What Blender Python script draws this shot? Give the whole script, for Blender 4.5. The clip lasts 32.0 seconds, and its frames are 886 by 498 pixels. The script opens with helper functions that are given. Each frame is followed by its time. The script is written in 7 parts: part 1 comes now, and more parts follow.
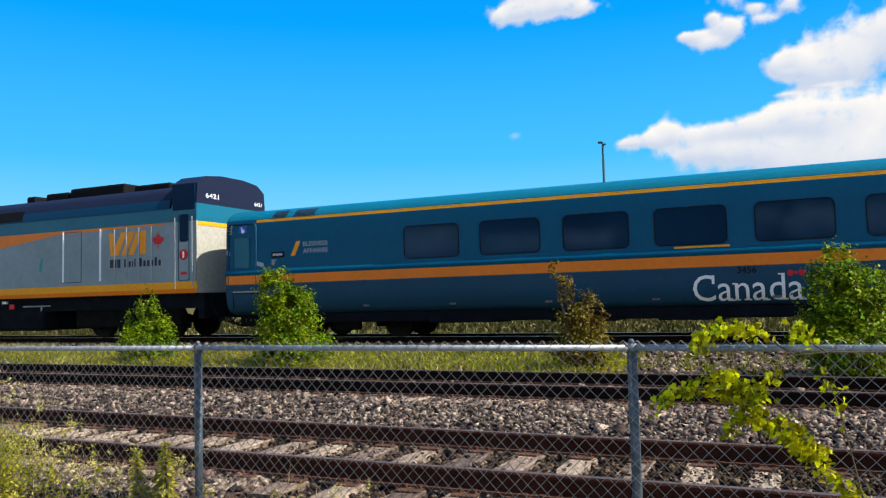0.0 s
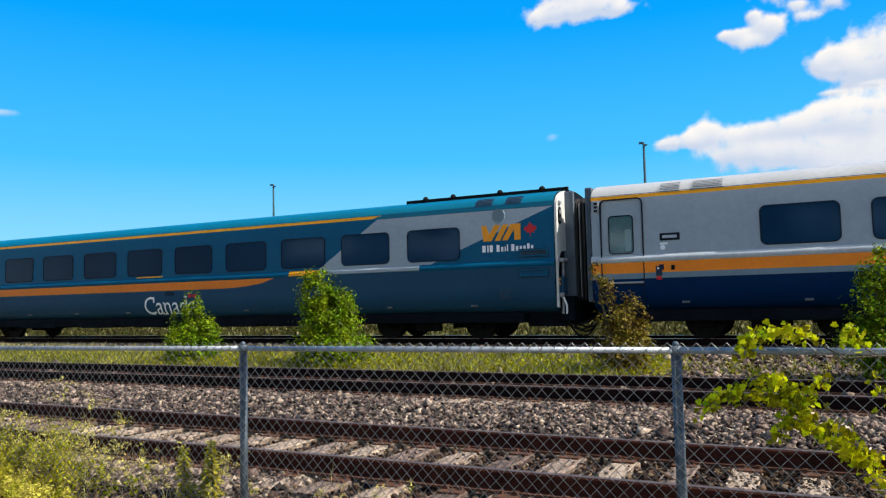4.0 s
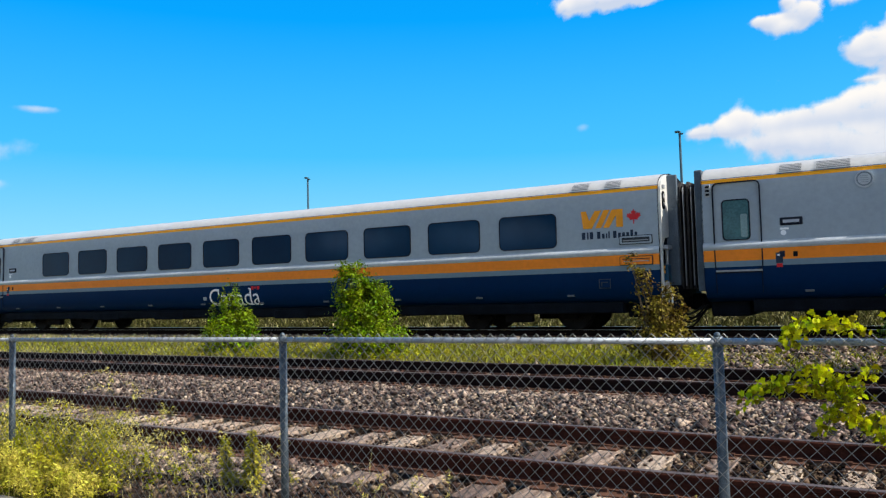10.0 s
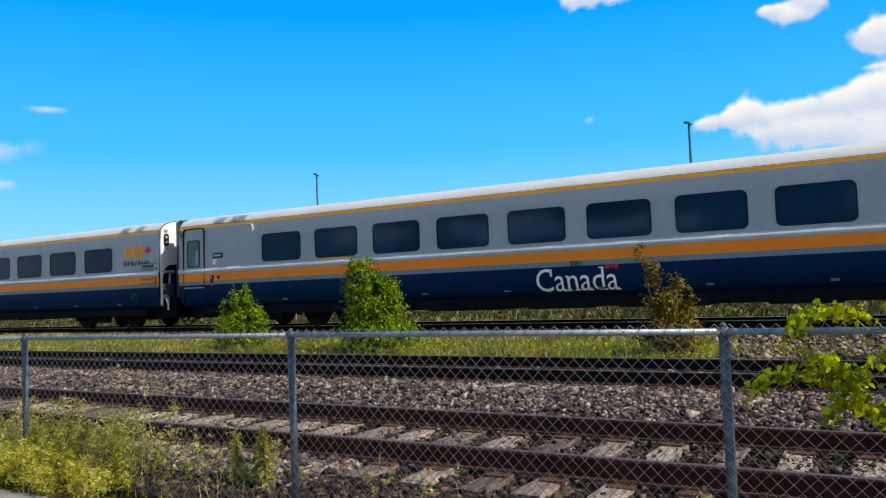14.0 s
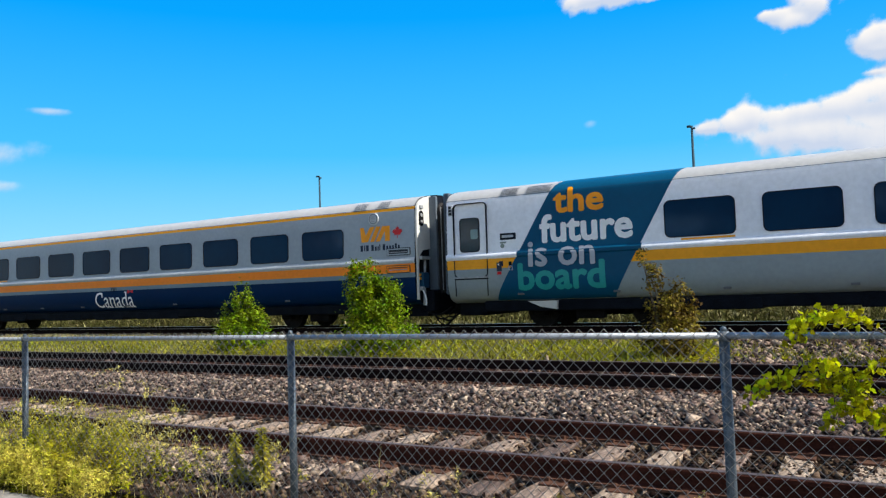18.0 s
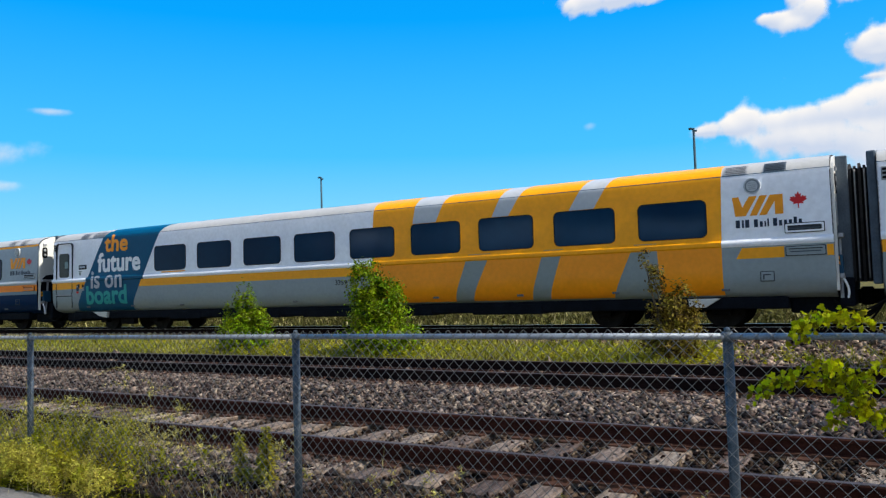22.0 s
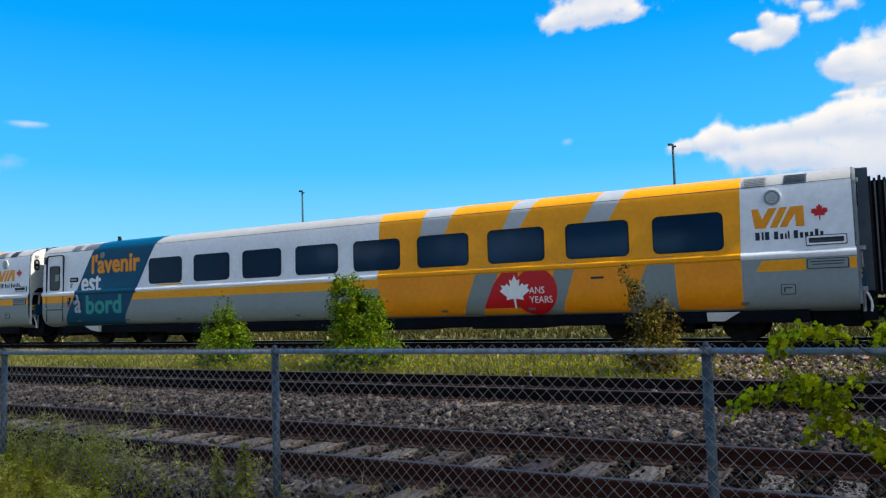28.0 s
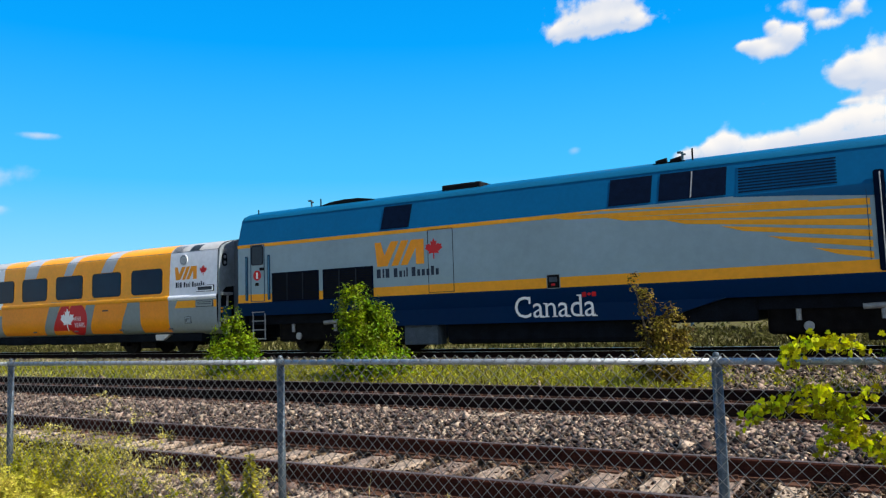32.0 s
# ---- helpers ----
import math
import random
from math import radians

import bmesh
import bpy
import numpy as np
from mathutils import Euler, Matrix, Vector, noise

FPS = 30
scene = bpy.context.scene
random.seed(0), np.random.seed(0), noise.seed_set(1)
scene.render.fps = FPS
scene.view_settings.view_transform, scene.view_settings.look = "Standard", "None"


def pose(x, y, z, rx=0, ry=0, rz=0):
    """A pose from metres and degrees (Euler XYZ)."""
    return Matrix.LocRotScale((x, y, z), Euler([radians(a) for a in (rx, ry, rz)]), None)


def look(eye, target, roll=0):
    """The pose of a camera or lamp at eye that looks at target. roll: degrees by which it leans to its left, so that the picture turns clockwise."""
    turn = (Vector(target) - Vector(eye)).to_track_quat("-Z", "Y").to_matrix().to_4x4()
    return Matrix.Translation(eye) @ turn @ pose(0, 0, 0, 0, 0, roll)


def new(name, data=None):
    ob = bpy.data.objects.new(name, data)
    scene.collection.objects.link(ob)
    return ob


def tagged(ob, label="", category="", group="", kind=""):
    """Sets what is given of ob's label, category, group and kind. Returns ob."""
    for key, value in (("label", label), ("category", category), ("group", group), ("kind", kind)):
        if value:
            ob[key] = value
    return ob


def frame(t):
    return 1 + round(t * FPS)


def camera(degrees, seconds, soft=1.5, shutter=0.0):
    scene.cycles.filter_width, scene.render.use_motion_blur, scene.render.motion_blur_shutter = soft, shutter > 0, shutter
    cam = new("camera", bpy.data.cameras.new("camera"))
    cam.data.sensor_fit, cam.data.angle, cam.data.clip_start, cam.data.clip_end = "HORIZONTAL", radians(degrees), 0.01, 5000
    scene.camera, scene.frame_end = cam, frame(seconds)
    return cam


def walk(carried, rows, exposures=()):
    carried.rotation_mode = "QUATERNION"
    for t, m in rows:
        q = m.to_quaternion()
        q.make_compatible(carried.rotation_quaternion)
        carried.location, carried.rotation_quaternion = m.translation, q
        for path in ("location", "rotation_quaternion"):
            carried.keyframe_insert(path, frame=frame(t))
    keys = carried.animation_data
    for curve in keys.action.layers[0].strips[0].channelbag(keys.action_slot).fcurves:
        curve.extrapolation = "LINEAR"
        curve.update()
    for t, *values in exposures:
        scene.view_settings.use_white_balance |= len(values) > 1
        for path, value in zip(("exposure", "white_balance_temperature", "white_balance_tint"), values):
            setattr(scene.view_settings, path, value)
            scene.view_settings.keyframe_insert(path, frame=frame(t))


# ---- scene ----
EYE = 1.55          # height of the lens above the ground at the fence
RAIL = 0.60         # top of rail of the track that the train uses
TRAIN_Y = 18.31     # centre of that track


def aim(yaw, pitch, roll, x, y, z):
    """Camera pose: yaw to the left of +Y, pitch upwards, roll, and the small sway of the hand."""
    return pose(x, y, z, 0, 0, yaw) @ pose(0, 0, 0, 90 + pitch) @ pose(0, 0, 0, 0, 0, roll)


cam = camera(59.84, 32.0, soft=1.25, shutter=0.0)
walk(cam, [
    (0.0, aim(24.089, 3.634, -1.480, 0.008, 0.020, 1.558)),
    (0.5, aim(24.532, 3.665, -1.482, 0.010, 0.011, 1.557)),
    (1.0, aim(24.878, 3.669, -1.497, 0.003, -0.002, 1.561)),
    (1.5, aim(25.203, 3.705, -1.495, 0.003, -0.013, 1.560)),
    (2.0, aim(25.526, 3.719, -1.442, 0.007, -0.019, 1.560)),
    (2.5, aim(25.817, 3.745, -1.488, 0.006, -0.014, 1.558)),
    (3.0, aim(26.154, 3.780, -1.478, 0.001, -0.002, 1.553)),
    (3.5, aim(26.570, 3.811, -1.423, 0.000, 0.001, 1.555)),
    (5.5, aim(28.149, 3.837, -1.380, -0.001, -0.010, 1.558)),
    (6.0, aim(28.507, 3.697, -1.429, -0.005, -0.005, 1.560)),
    (6.5, aim(28.784, 3.600, -1.381, -0.014, -0.007, 1.557)),
    (7.0, aim(28.967, 3.469, -1.483, -0.019, -0.013, 1.560)),
    (7.5, aim(29.218, 3.411, -1.430, -0.014, -0.013, 1.558)),
    (8.0, aim(29.271, 3.397, -1.461, -0.013, -0.023, 1.557)),
    (8.5, aim(29.328, 3.402, -1.389, -0.012, -0.016, 1.554)),
    (9.0, aim(29.370, 3.403, -1.440, -0.010, -0.017, 1.555)),
    (9.5, aim(29.444, 3.417, -1.413, -0.014, -0.014, 1.552)),
    (10.0, aim(29.483, 3.289, -1.551, -0.020, -0.015, 1.555)),
    (10.5, aim(29.548, 3.178, -1.572, -0.020, -0.015, 1.553)),
    (11.0, aim(29.582, 3.075, -1.753, -0.025, -0.014, 1.557)),
    (11.5, aim(29.733, 3.073, -1.887, -0.012, -0.015, 1.554)),
    (12.0, aim(29.835, 3.019, -1.961, -0.008, -0.014, 1.555)),
    (12.5, aim(29.982, 2.975, -2.089, 0.002, -0.013, 1.555)),
    (13.0, aim(30.111, 2.912, -2.147, 0.002, -0.007, 1.558)),
    (13.5, aim(30.241, 2.887, -2.192, 0.010, -0.005, 1.554)),
    (14.0, aim(30.239, 2.897, -2.246, 0.010, -0.012, 1.551)),
    (14.5, aim(30.201, 2.839, -2.228, 0.007, -0.012, 1.554)),
    (16.5, aim(30.223, 3.002, -2.143, -0.000, -0.007, 1.547)),
    (17.0, aim(30.269, 3.027, -2.114, 0.004, -0.006, 1.550)),
    (17.5, aim(30.350, 3.066, -2.008, 0.009, 0.005, 1.548)),
    (18.0, aim(30.411, 3.124, -1.974, 0.017, 0.004, 1.548)),
    (18.5, aim(30.541, 3.217, -1.902, 0.026, 0.008, 1.543)),
    (19.0, aim(30.518, 3.238, -1.825, 0.026, -0.002, 1.545)),
    (19.5, aim(30.443, 3.278, -1.761, 0.023, -0.019, 1.546)),
    (20.0, aim(30.453, 3.308, -1.666, 0.021, -0.033, 1.545)),
    (20.5, aim(30.467, 3.314, -1.706, 0.020, -0.027, 1.544)),
    (21.0, aim(30.546, 3.287, -1.707, 0.025, -0.022, 1.543)),
    (21.5, aim(30.515, 3.240, -1.787, 0.021, -0.026, 1.544)),
    (22.0, aim(30.490, 3.238, -1.752, 0.010, -0.033, 1.540)),
    (22.5, aim(30.437, 3.184, -1.823, -0.003, -0.038, 1.543)),
    (23.0, aim(30.455, 3.136, -1.920, -0.003, -0.039, 1.546)),
    (23.5, aim(30.487, 3.102, -1.948, 0.001, -0.033, 1.543)),
    (24.0, aim(30.505, 3.125, -2.038, 0.012, -0.033, 1.544)),
    (24.5, aim(30.437, 3.150, -1.961, 0.011, -0.024, 1.545)),
    (25.0, aim(30.341, 3.271, -1.863, 0.011, -0.023, 1.541)),
    (25.5, aim(30.149, 3.380, -1.903, 0.010, -0.029, 1.547)),
    (27.5, aim(29.210, 4.048, -1.714, 0.001, -0.032, 1.548)),
    (28.0, aim(29.076, 4.241, -1.735, 0.014, -0.029, 1.544)),
    (28.5, aim(28.951, 4.386, -1.718, 0.026, -0.026, 1.546)),
    (29.0, aim(28.790, 4.457, -1.800, 0.024, -0.011, 1.557)),
    (29.5, aim(28.900, 4.719, -1.784, 0.022, 0.006, 1.550)),
    (30.0, aim(28.979, 4.838, -1.841, 0.017, 0.017, 1.558)),
    (30.5, aim(29.024, 4.899, -1.896, 0.014, 0.014, 1.563)),
    (31.0, aim(29.144, 4.942, -1.812, 0.009, 0.016, 1.559)),
    (31.5, aim(29.422, 5.061, -1.864, 0.012, 0.021, 1.543)),
    (32.0, aim(29.759, 4.933, -1.888, 0.011, 0.022, 1.548)),
], exposures=[(0.0, 0.63), (32.0, 0.63)])

# ---- world and sun ----
SUN_EL, SUN_AZ = 44.0, 2.0     # elevation; degrees from +X towards +Y
world = bpy.data.worlds.new("sky")
scene.world = world
world.use_nodes = True
wn, wl = world.node_tree.nodes, world.node_tree.links
wn.clear()
w_sky = wn.new("ShaderNodeTexSky")
w_sky.sky_type = "NISHITA"
w_sky.sun_disc = False
w_sky.sun_elevation = radians(SUN_EL)
w_sky.sun_rotation = radians(90 - SUN_AZ)
w_sky.altitude = 200
w_sky.air_density = 1.0
w_sky.dust_density = 0.6
w_sky.ozone_density = 2.5
w_hsv = wn.new("ShaderNodeHueSaturation")
w_hsv.inputs["Hue"].default_value = 0.5
w_hsv.inputs["Saturation"].default_value = 0.9
w_bg = wn.new("ShaderNodeBackground")
w_bg.inputs["Strength"].default_value = 0.106
w_out = wn.new("ShaderNodeOutputWorld")
wl.new(w_sky.outputs[0], w_hsv.inputs["Color"])
wl.new(w_hsv.outputs[0], w_bg.inputs["Color"])
wl.new(w_bg.outputs[0], w_out.inputs[0])

sun_dir = Vector((math.cos(radians(SUN_EL)) * math.cos(radians(SUN_AZ)),
                  math.cos(radians(SUN_EL)) * math.sin(radians(SUN_AZ)), math.sin(radians(SUN_EL))))
sun_data = bpy.data.lights.new("sun", "SUN")
sun_data.energy, sun_data.angle, sun_data.color = 5.0, radians(0.53), (1.0, 0.95, 0.86)
sun = new("sun", sun_data)
sun.matrix_world = look(sun_dir * 100, (0, 0, 0))


# ---- materials ----
def mat(name, base, rough=0.5, metal=0.0, vary=0.12, scale=6.0, bump=0.0, bump_scale=60.0, per=0.0, second=None,
        coat=0.0, spec=0.5, island=False, sheen_mix=0.5, translucent=0.0, stretch=None):
    """A procedural surface: base colour broken up by noise at two scales, optional second colour, bump, variation per object or island."""
    m = bpy.data.materials.new(name)
    m.use_nodes = True
    n, l = m.node_tree.nodes, m.node_tree.links
    b = n["Principled BSDF"]
    tc = n.new("ShaderNodeTexCoord")
    place = tc.outputs["Object"]
    if stretch:     # grain drawn out along one axis
        mp = n.new("ShaderNodeMapping")
        mp.inputs["Scale"].default_value = stretch
        l.new(place, mp.inputs["Vector"])
        place = mp.outputs[0]
    big = n.new("ShaderNodeTexNoise")
    big.inputs["Scale"].default_value, big.inputs["Detail"].default_value = scale, 5
    l.new(place, big.inputs["Vector"])
    fine = n.new("ShaderNodeTexNoise")
    fine.inputs["Scale"].default_value, fine.inputs["Detail"].default_value = scale * 11, 3
    l.new(place, fine.inputs["Vector"])
    mix = n.new("ShaderNodeMix")
    mix.data_type = "RGBA"
    ramp = n.new("ShaderNodeMapRange")
    ramp.inputs[1].default_value, ramp.inputs[2].default_value = 0.5 - 0.25 * sheen_mix - 0.05, 0.5 + 0.25 * sheen_mix + 0.05
    l.new(big.outputs["Fac"], ramp.inputs[0])
    l.new(ramp.outputs[0], mix.inputs[0])
    c2 = second or tuple(c * (1 - 1.6 * vary) for c in base)
    mix.inputs[6].default_value, mix.inputs[7].default_value = (*base, 1), (*c2, 1)
    hsv = n.new("ShaderNodeHueSaturation")
    l.new(mix.outputs[2], hsv.inputs["Color"])
    val = n.new("ShaderNodeMapRange")
    val.inputs[1].default_value, val.inputs[2].default_value = 0.3, 0.7
    val.inputs[3].default_value, val.inputs[4].default_value = 1 - vary, 1 + vary
    l.new(fine.outputs["Fac"], val.inputs[0])
    last = val.outputs[0]
    if per:
        if island:
            src = n.new("ShaderNodeNewGeometry").outputs["Random Per Island"]
        else:
            src = n.new("ShaderNodeObjectInfo").outputs["Random"]
        pr = n.new("ShaderNodeMapRange")
        pr.inputs[3].default_value, pr.inputs[4].default_value = 1 - per, 1 + per
        l.new(src, pr.inputs[0])
        mul = n.new("ShaderNodeMath")
        mul.operation = "MULTIPLY"
        l.new(last, mul.inputs[0])
        l.new(pr.outputs[0], mul.inputs[1])
        last = mul.outputs[0]
        hr = n.new("ShaderNodeMapRange")
        hr.inputs[3].default_value, hr.inputs[4].default_value = 0.5 - 0.03 * per, 0.5 + 0.03 * per
        l.new(src, hr.inputs[0])
        l.new(hr.outputs[0], hsv.inputs["Hue"])
    l.new(last, hsv.inputs["Value"])
    l.new(hsv.outputs[0], b.inputs["Base Color"])
    rr = n.new("ShaderNodeMapRange")
    rr.inputs[3].default_value, rr.inputs[4].default_value = max(0.02, rough - 0.08), min(1, rough + 0.08)
    l.new(big.outputs["Fac"], rr.inputs[0])
    l.new(rr.outputs[0], b.inputs["Roughness"])
    b.inputs["Metallic"].default_value = metal
    b.inputs["Coat Weight"].default_value = coat
    b.inputs["Specular IOR Level"].default_value = spec
    if bump:
        bn = n.new("ShaderNodeTexNoise")
        bn.inputs["Scale"].default_value, bn.inputs["Detail"].default_value = bump_scale, 4
        l.new(place, bn.inputs["Vector"])
        bp = n.new("ShaderNodeBump")
        bp.inputs["Strength"].default_value, bp.inputs["Distance"].default_value = min(1.0, bump), 0.02
        l.new(bn.outputs["Fac"], bp.inputs["Height"])
        l.new(bp.outputs[0], b.inputs["Normal"])
    if translucent:
        tr = n.new("ShaderNodeBsdfTranslucent")
        l.new(hsv.outputs[0], tr.inputs["Color"])
        ms = n.new("ShaderNodeMixShader")
        ms.inputs[0].default_value = translucent
        l.new(b.outputs[0], ms.inputs[1])
        l.new(tr.outputs[0], ms.inputs[2])
        l.new(ms.outputs[0], n["Material Output"].inputs[0])
    return m


def paint(name, base, rough=0.34, vary=0.05, second=None, spec=0.22):
    """Coach enamel with faint road dirt and slightly wavy panels."""
    return mat(name, base, rough, 0, vary, 0.9, 0.06, 2.2, spec=spec, second=second)


M_TEAL = paint("teal_enamel", (0.001, 0.092, 0.185), spec=0.09)
M_TEALROOF = paint("teal_roof_enamel", (0.0017, 0.128, 0.204))
M_SILL = paint("blue_grey_enamel", (0.17, 0.24, 0.28))
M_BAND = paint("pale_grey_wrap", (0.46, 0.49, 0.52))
M_SLATE = paint("slate_enamel", (0.015, 0.064, 0.122), spec=0.1)
M_GREY = paint("light_grey_enamel", (0.33, 0.38, 0.42))
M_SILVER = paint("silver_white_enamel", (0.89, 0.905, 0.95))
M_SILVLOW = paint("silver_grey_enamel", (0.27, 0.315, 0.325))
M_CREAM = paint("cream_white_enamel", (0.612, 0.603, 0.561))
M_ROOFWHITE = paint("white_roof_enamel", (0.425, 0.425, 0.416), 0.5, 0.06)
M_ORANGE = paint("orange_enamel", (0.86, 0.215, 0.012))
M_AMBER = paint("amber_enamel", (0.98, 0.255, 0.010))
M_YELLOW = paint("yellow_enamel", (0.95, 0.38, 0.008))
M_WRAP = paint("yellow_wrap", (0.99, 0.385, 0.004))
# Copy of the yellow wrap: its lower side's dimmer light painted as orange.
M_WRAPDIM = paint("yellow_wrap_dimmed", (0.95, 0.315, 0.01))
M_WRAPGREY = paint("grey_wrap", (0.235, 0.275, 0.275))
M_NAVY = paint("navy_enamel", (0.0008, 0.0205, 0.072), spec=0.04)
M_PETROL = paint("petrol_blue_wrap", (0.002, 0.074, 0.155), spec=0.1)
M_LOCOBLUE = paint("loco_blue_enamel", (0.002, 0.092, 0.225), spec=0.08)
M_LOCOROOF = paint("loco_roof_blue", (0.003, 0.082, 0.175), spec=0.1)
M_DEEPBLUE = paint("deep_blue_enamel", (0.004, 0.046, 0.105), spec=0.1)
M_PLUM = paint("dark_plum_roof_enamel", (0.013, 0.017, 0.040), 0.5, spec=0.12)
M_F40TEAL = paint("loco_teal_enamel", (0.010, 0.135, 0.21))
M_RED = paint("red_vinyl", (0.62, 0.012, 0.02))
M_WHITE = paint("white_vinyl", (0.92, 0.92, 0.92))
M_PALE = paint("pale_grey_vinyl", (0.42, 0.45, 0.50))
M_MINT = paint("sea_green_vinyl", (0.017, 0.32, 0.30))
M_GOLD = paint("gold_vinyl", (0.95, 0.335, 0.008))
M_DARKTXT = paint("dark_blue_vinyl", (0.008, 0.022, 0.052))
M_BLUESIGN = paint("blue_sign_vinyl", (0.02, 0.10, 0.55))
M_LOCOGREY = mat("loco_grey_enamel", (0.30, 0.405, 0.45), 0.5, 0, 0.05, 0.5, 0.05, 2.0, spec=0.12, second=(0.26, 0.35, 0.385))
M_F40GREY = mat("dull_loco_grey_enamel", (0.27, 0.335, 0.37), 0.5, 0, 0.06, 0.5, 0.05, 2.0, spec=0.12, second=(0.225, 0.28, 0.31))
M_BLACK = mat("black_rubber", (0.006, 0.006, 0.007), 0.8, 0, 0.2, 5, spec=0.15)
M_SEAL = mat("window_seal_rubber", (0.003, 0.007, 0.018), 0.6, 0, 0.2, 5, spec=0.15)
# Low gloss; the blue base stands in for mirrored sky.
M_GLASS = mat("dark_glass_sky_blue", (0.001, 0.014, 0.044), 0.03, 0, 0.06, 0.4, 0.012, 1.5, spec=0.08, second=(0.002, 0.030, 0.074))
M_GLASS.node_tree.nodes["Principled BSDF"].inputs["Specular Tint"].default_value = (0.40, 0.68, 1.0, 1)     # turns what it mirrors bluer
# Pale teal stands for daylight coming through the door windows.
M_DOORLIGHT = mat("daylit_door_glass", (0.045, 0.14, 0.155), 0.06, 0, 0.2, 2, spec=0.2, second=(0.025, 0.085, 0.10))
M_DOORSLATE = mat("slate_door_glass", (0.014, 0.038, 0.052), 0.06, 0, 0.2, 2, spec=0.12)
M_DOORGLASS = mat("door_glass", (0.004, 0.020, 0.045), 0.06, 0, 0.2, 2, spec=0.2)
M_UNDER = mat("dark_underframe_steel", (0.006, 0.0085, 0.014), 0.85, 0.0, 0.3, 3, 0.2, 30, spec=0.1)
M_BOGIE = mat("grimy_bogie_steel", (0.007, 0.006, 0.006), 0.85, 0.0, 0.4, 4, 0.3, 30, spec=0.12)
M_WHEEL = mat("worn_wheel_steel", (0.014, 0.012, 0.011), 0.75, 0.1, 0.3, 8, spec=0.12)
M_GRILLE = mat("dark_blue_grille", (0.002, 0.008, 0.026), 0.8, 0.0, 0.2, 8, spec=0.04)
M_PIPE = mat("light_grey_fitting", (0.36, 0.37, 0.38), 0.5, 0.2, 0.2, 10)
M_GALV = mat("galvanised_steel", (0.391, 0.416, 0.442), 0.50, 0.5, 0.30, 14, 0.2, 70, second=(0.238, 0.264, 0.289))
M_POST = mat("weathered_galvanised_post", (0.115, 0.14, 0.162), 0.5, 0.45, 0.5, 26, 0.3, 90, second=(0.0467, 0.0638, 0.0765))
M_WIRE = mat("galvanised_wire", (0.275, 0.265, 0.24), 0.55, 0.15, 0.25, 20)
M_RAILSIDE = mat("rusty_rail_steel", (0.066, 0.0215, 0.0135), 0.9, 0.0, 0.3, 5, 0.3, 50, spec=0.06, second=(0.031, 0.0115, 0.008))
# Rusty rail again, with the shade on its sides put into the colour.
M_RAILSHADE = mat("shaded_rusty_rail_steel", (0.017, 0.0085, 0.0075), 0.9, 0.0, 0.3, 5, 0.3, 50, spec=0.06, second=(0.009, 0.0050, 0.0048))
M_RAILTOP = mat("dull_rail_head", (0.117, 0.0858, 0.0702), 0.6, 0.2, 0.25, 6, second=(0.0702, 0.0468, 0.039))
M_RAILSHINE = mat("polished_rail_head", (0.45, 0.44, 0.43), 0.3, 0.9, 0.1, 6)
M_TIE = mat("weathered_sleeper_wood", (0.405, 0.308, 0.235), 0.9, 0, 0.5, 9, 0.9, 40, per=0.5, spec=0.1, second=(0.11, 0.0718, 0.0506), stretch=(3.0, 0.45, 1.0))
# Second stone tone and the bed are darkened to paint shade between stones.
M_STONE = mat("ballast_stone", (0.275, 0.196, 0.157), 0.92, 0, 0.3, 9, 0.3, 60, per=1.0, island=True, spec=0.1, second=(0.038, 0.025, 0.0185))
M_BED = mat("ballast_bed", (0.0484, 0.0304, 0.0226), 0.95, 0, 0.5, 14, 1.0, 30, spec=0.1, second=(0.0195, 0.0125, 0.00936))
M_SOIL = mat("dry_grassy_soil", (0.0897, 0.0897, 0.0156), 0.95, 0, 0.4, 2.5, 0.8, 18, spec=0.05, second=(0.101, 0.0764, 0.039))
M_GRASS = mat("grass_blades", (0.165, 0.185, 0.008), 0.7, 0, 0.4, 1.2, per=0.8, island=True, spec=0.08, second=(0.30, 0.265, 0.05), translucent=0.4)
M_FIELD = mat("field_grass", (0.046, 0.046, 0.008), 0.7, 0, 0.4, 1.2, per=0.6, island=True, spec=0.08, second=(0.077, 0.066, 0.021), translucent=0.3)
M_STRAW = mat("dry_straw", (0.589, 0.494, 0.247), 0.8, 0, 0.3, 1.5, per=0.35, island=True, spec=0.2, second=(0.342, 0.304, 0.0855), translucent=0.35)
M_PLUME = mat("seeding_plume", (0.59, 0.496, 0.153), 0.8, 0, 0.3, 1.5, per=0.35, island=True, spec=0.15, second=(0.389, 0.342, 0.059), translucent=0.35)
M_WEED = mat("yellow_green_weed", (0.301, 0.301, 0.01), 0.7, 0, 0.3, 3.5, per=0.4, island=True, spec=0.12, second=(0.662, 0.552, 0.11), translucent=0.4)
M_LEAF = mat("shrub_leaves", (0.0723, 0.153, 0.00085), 0.5, 0, 0.3, 2.5, per=0.85, island=True, spec=0.16, second=(0.23, 0.272, 0.0017), translucent=0.4)
M_LEAFBROWN = mat("browned_shrub_leaves", (0.17, 0.132, 0.0085), 0.6, 0, 0.3, 2.5, per=0.85, island=True, spec=0.2, second=(0.119, 0.068, 0.0102), translucent=0.3)
M_HERB = mat("green_herb_leaves", (0.224, 0.242, 0.00531), 0.6, 0, 0.3, 2.5, per=0.4, island=True, spec=0.12, second=(0.401, 0.348, 0.0153), translucent=0.4)
M_VINE = mat("vine_leaf", (0.68, 0.60, 0.0034), 0.5, 0, 0.25, 9, 0.2, 40, per=0.7, spec=0.15, second=(0.27, 0.32, 0.0026), translucent=0.45)
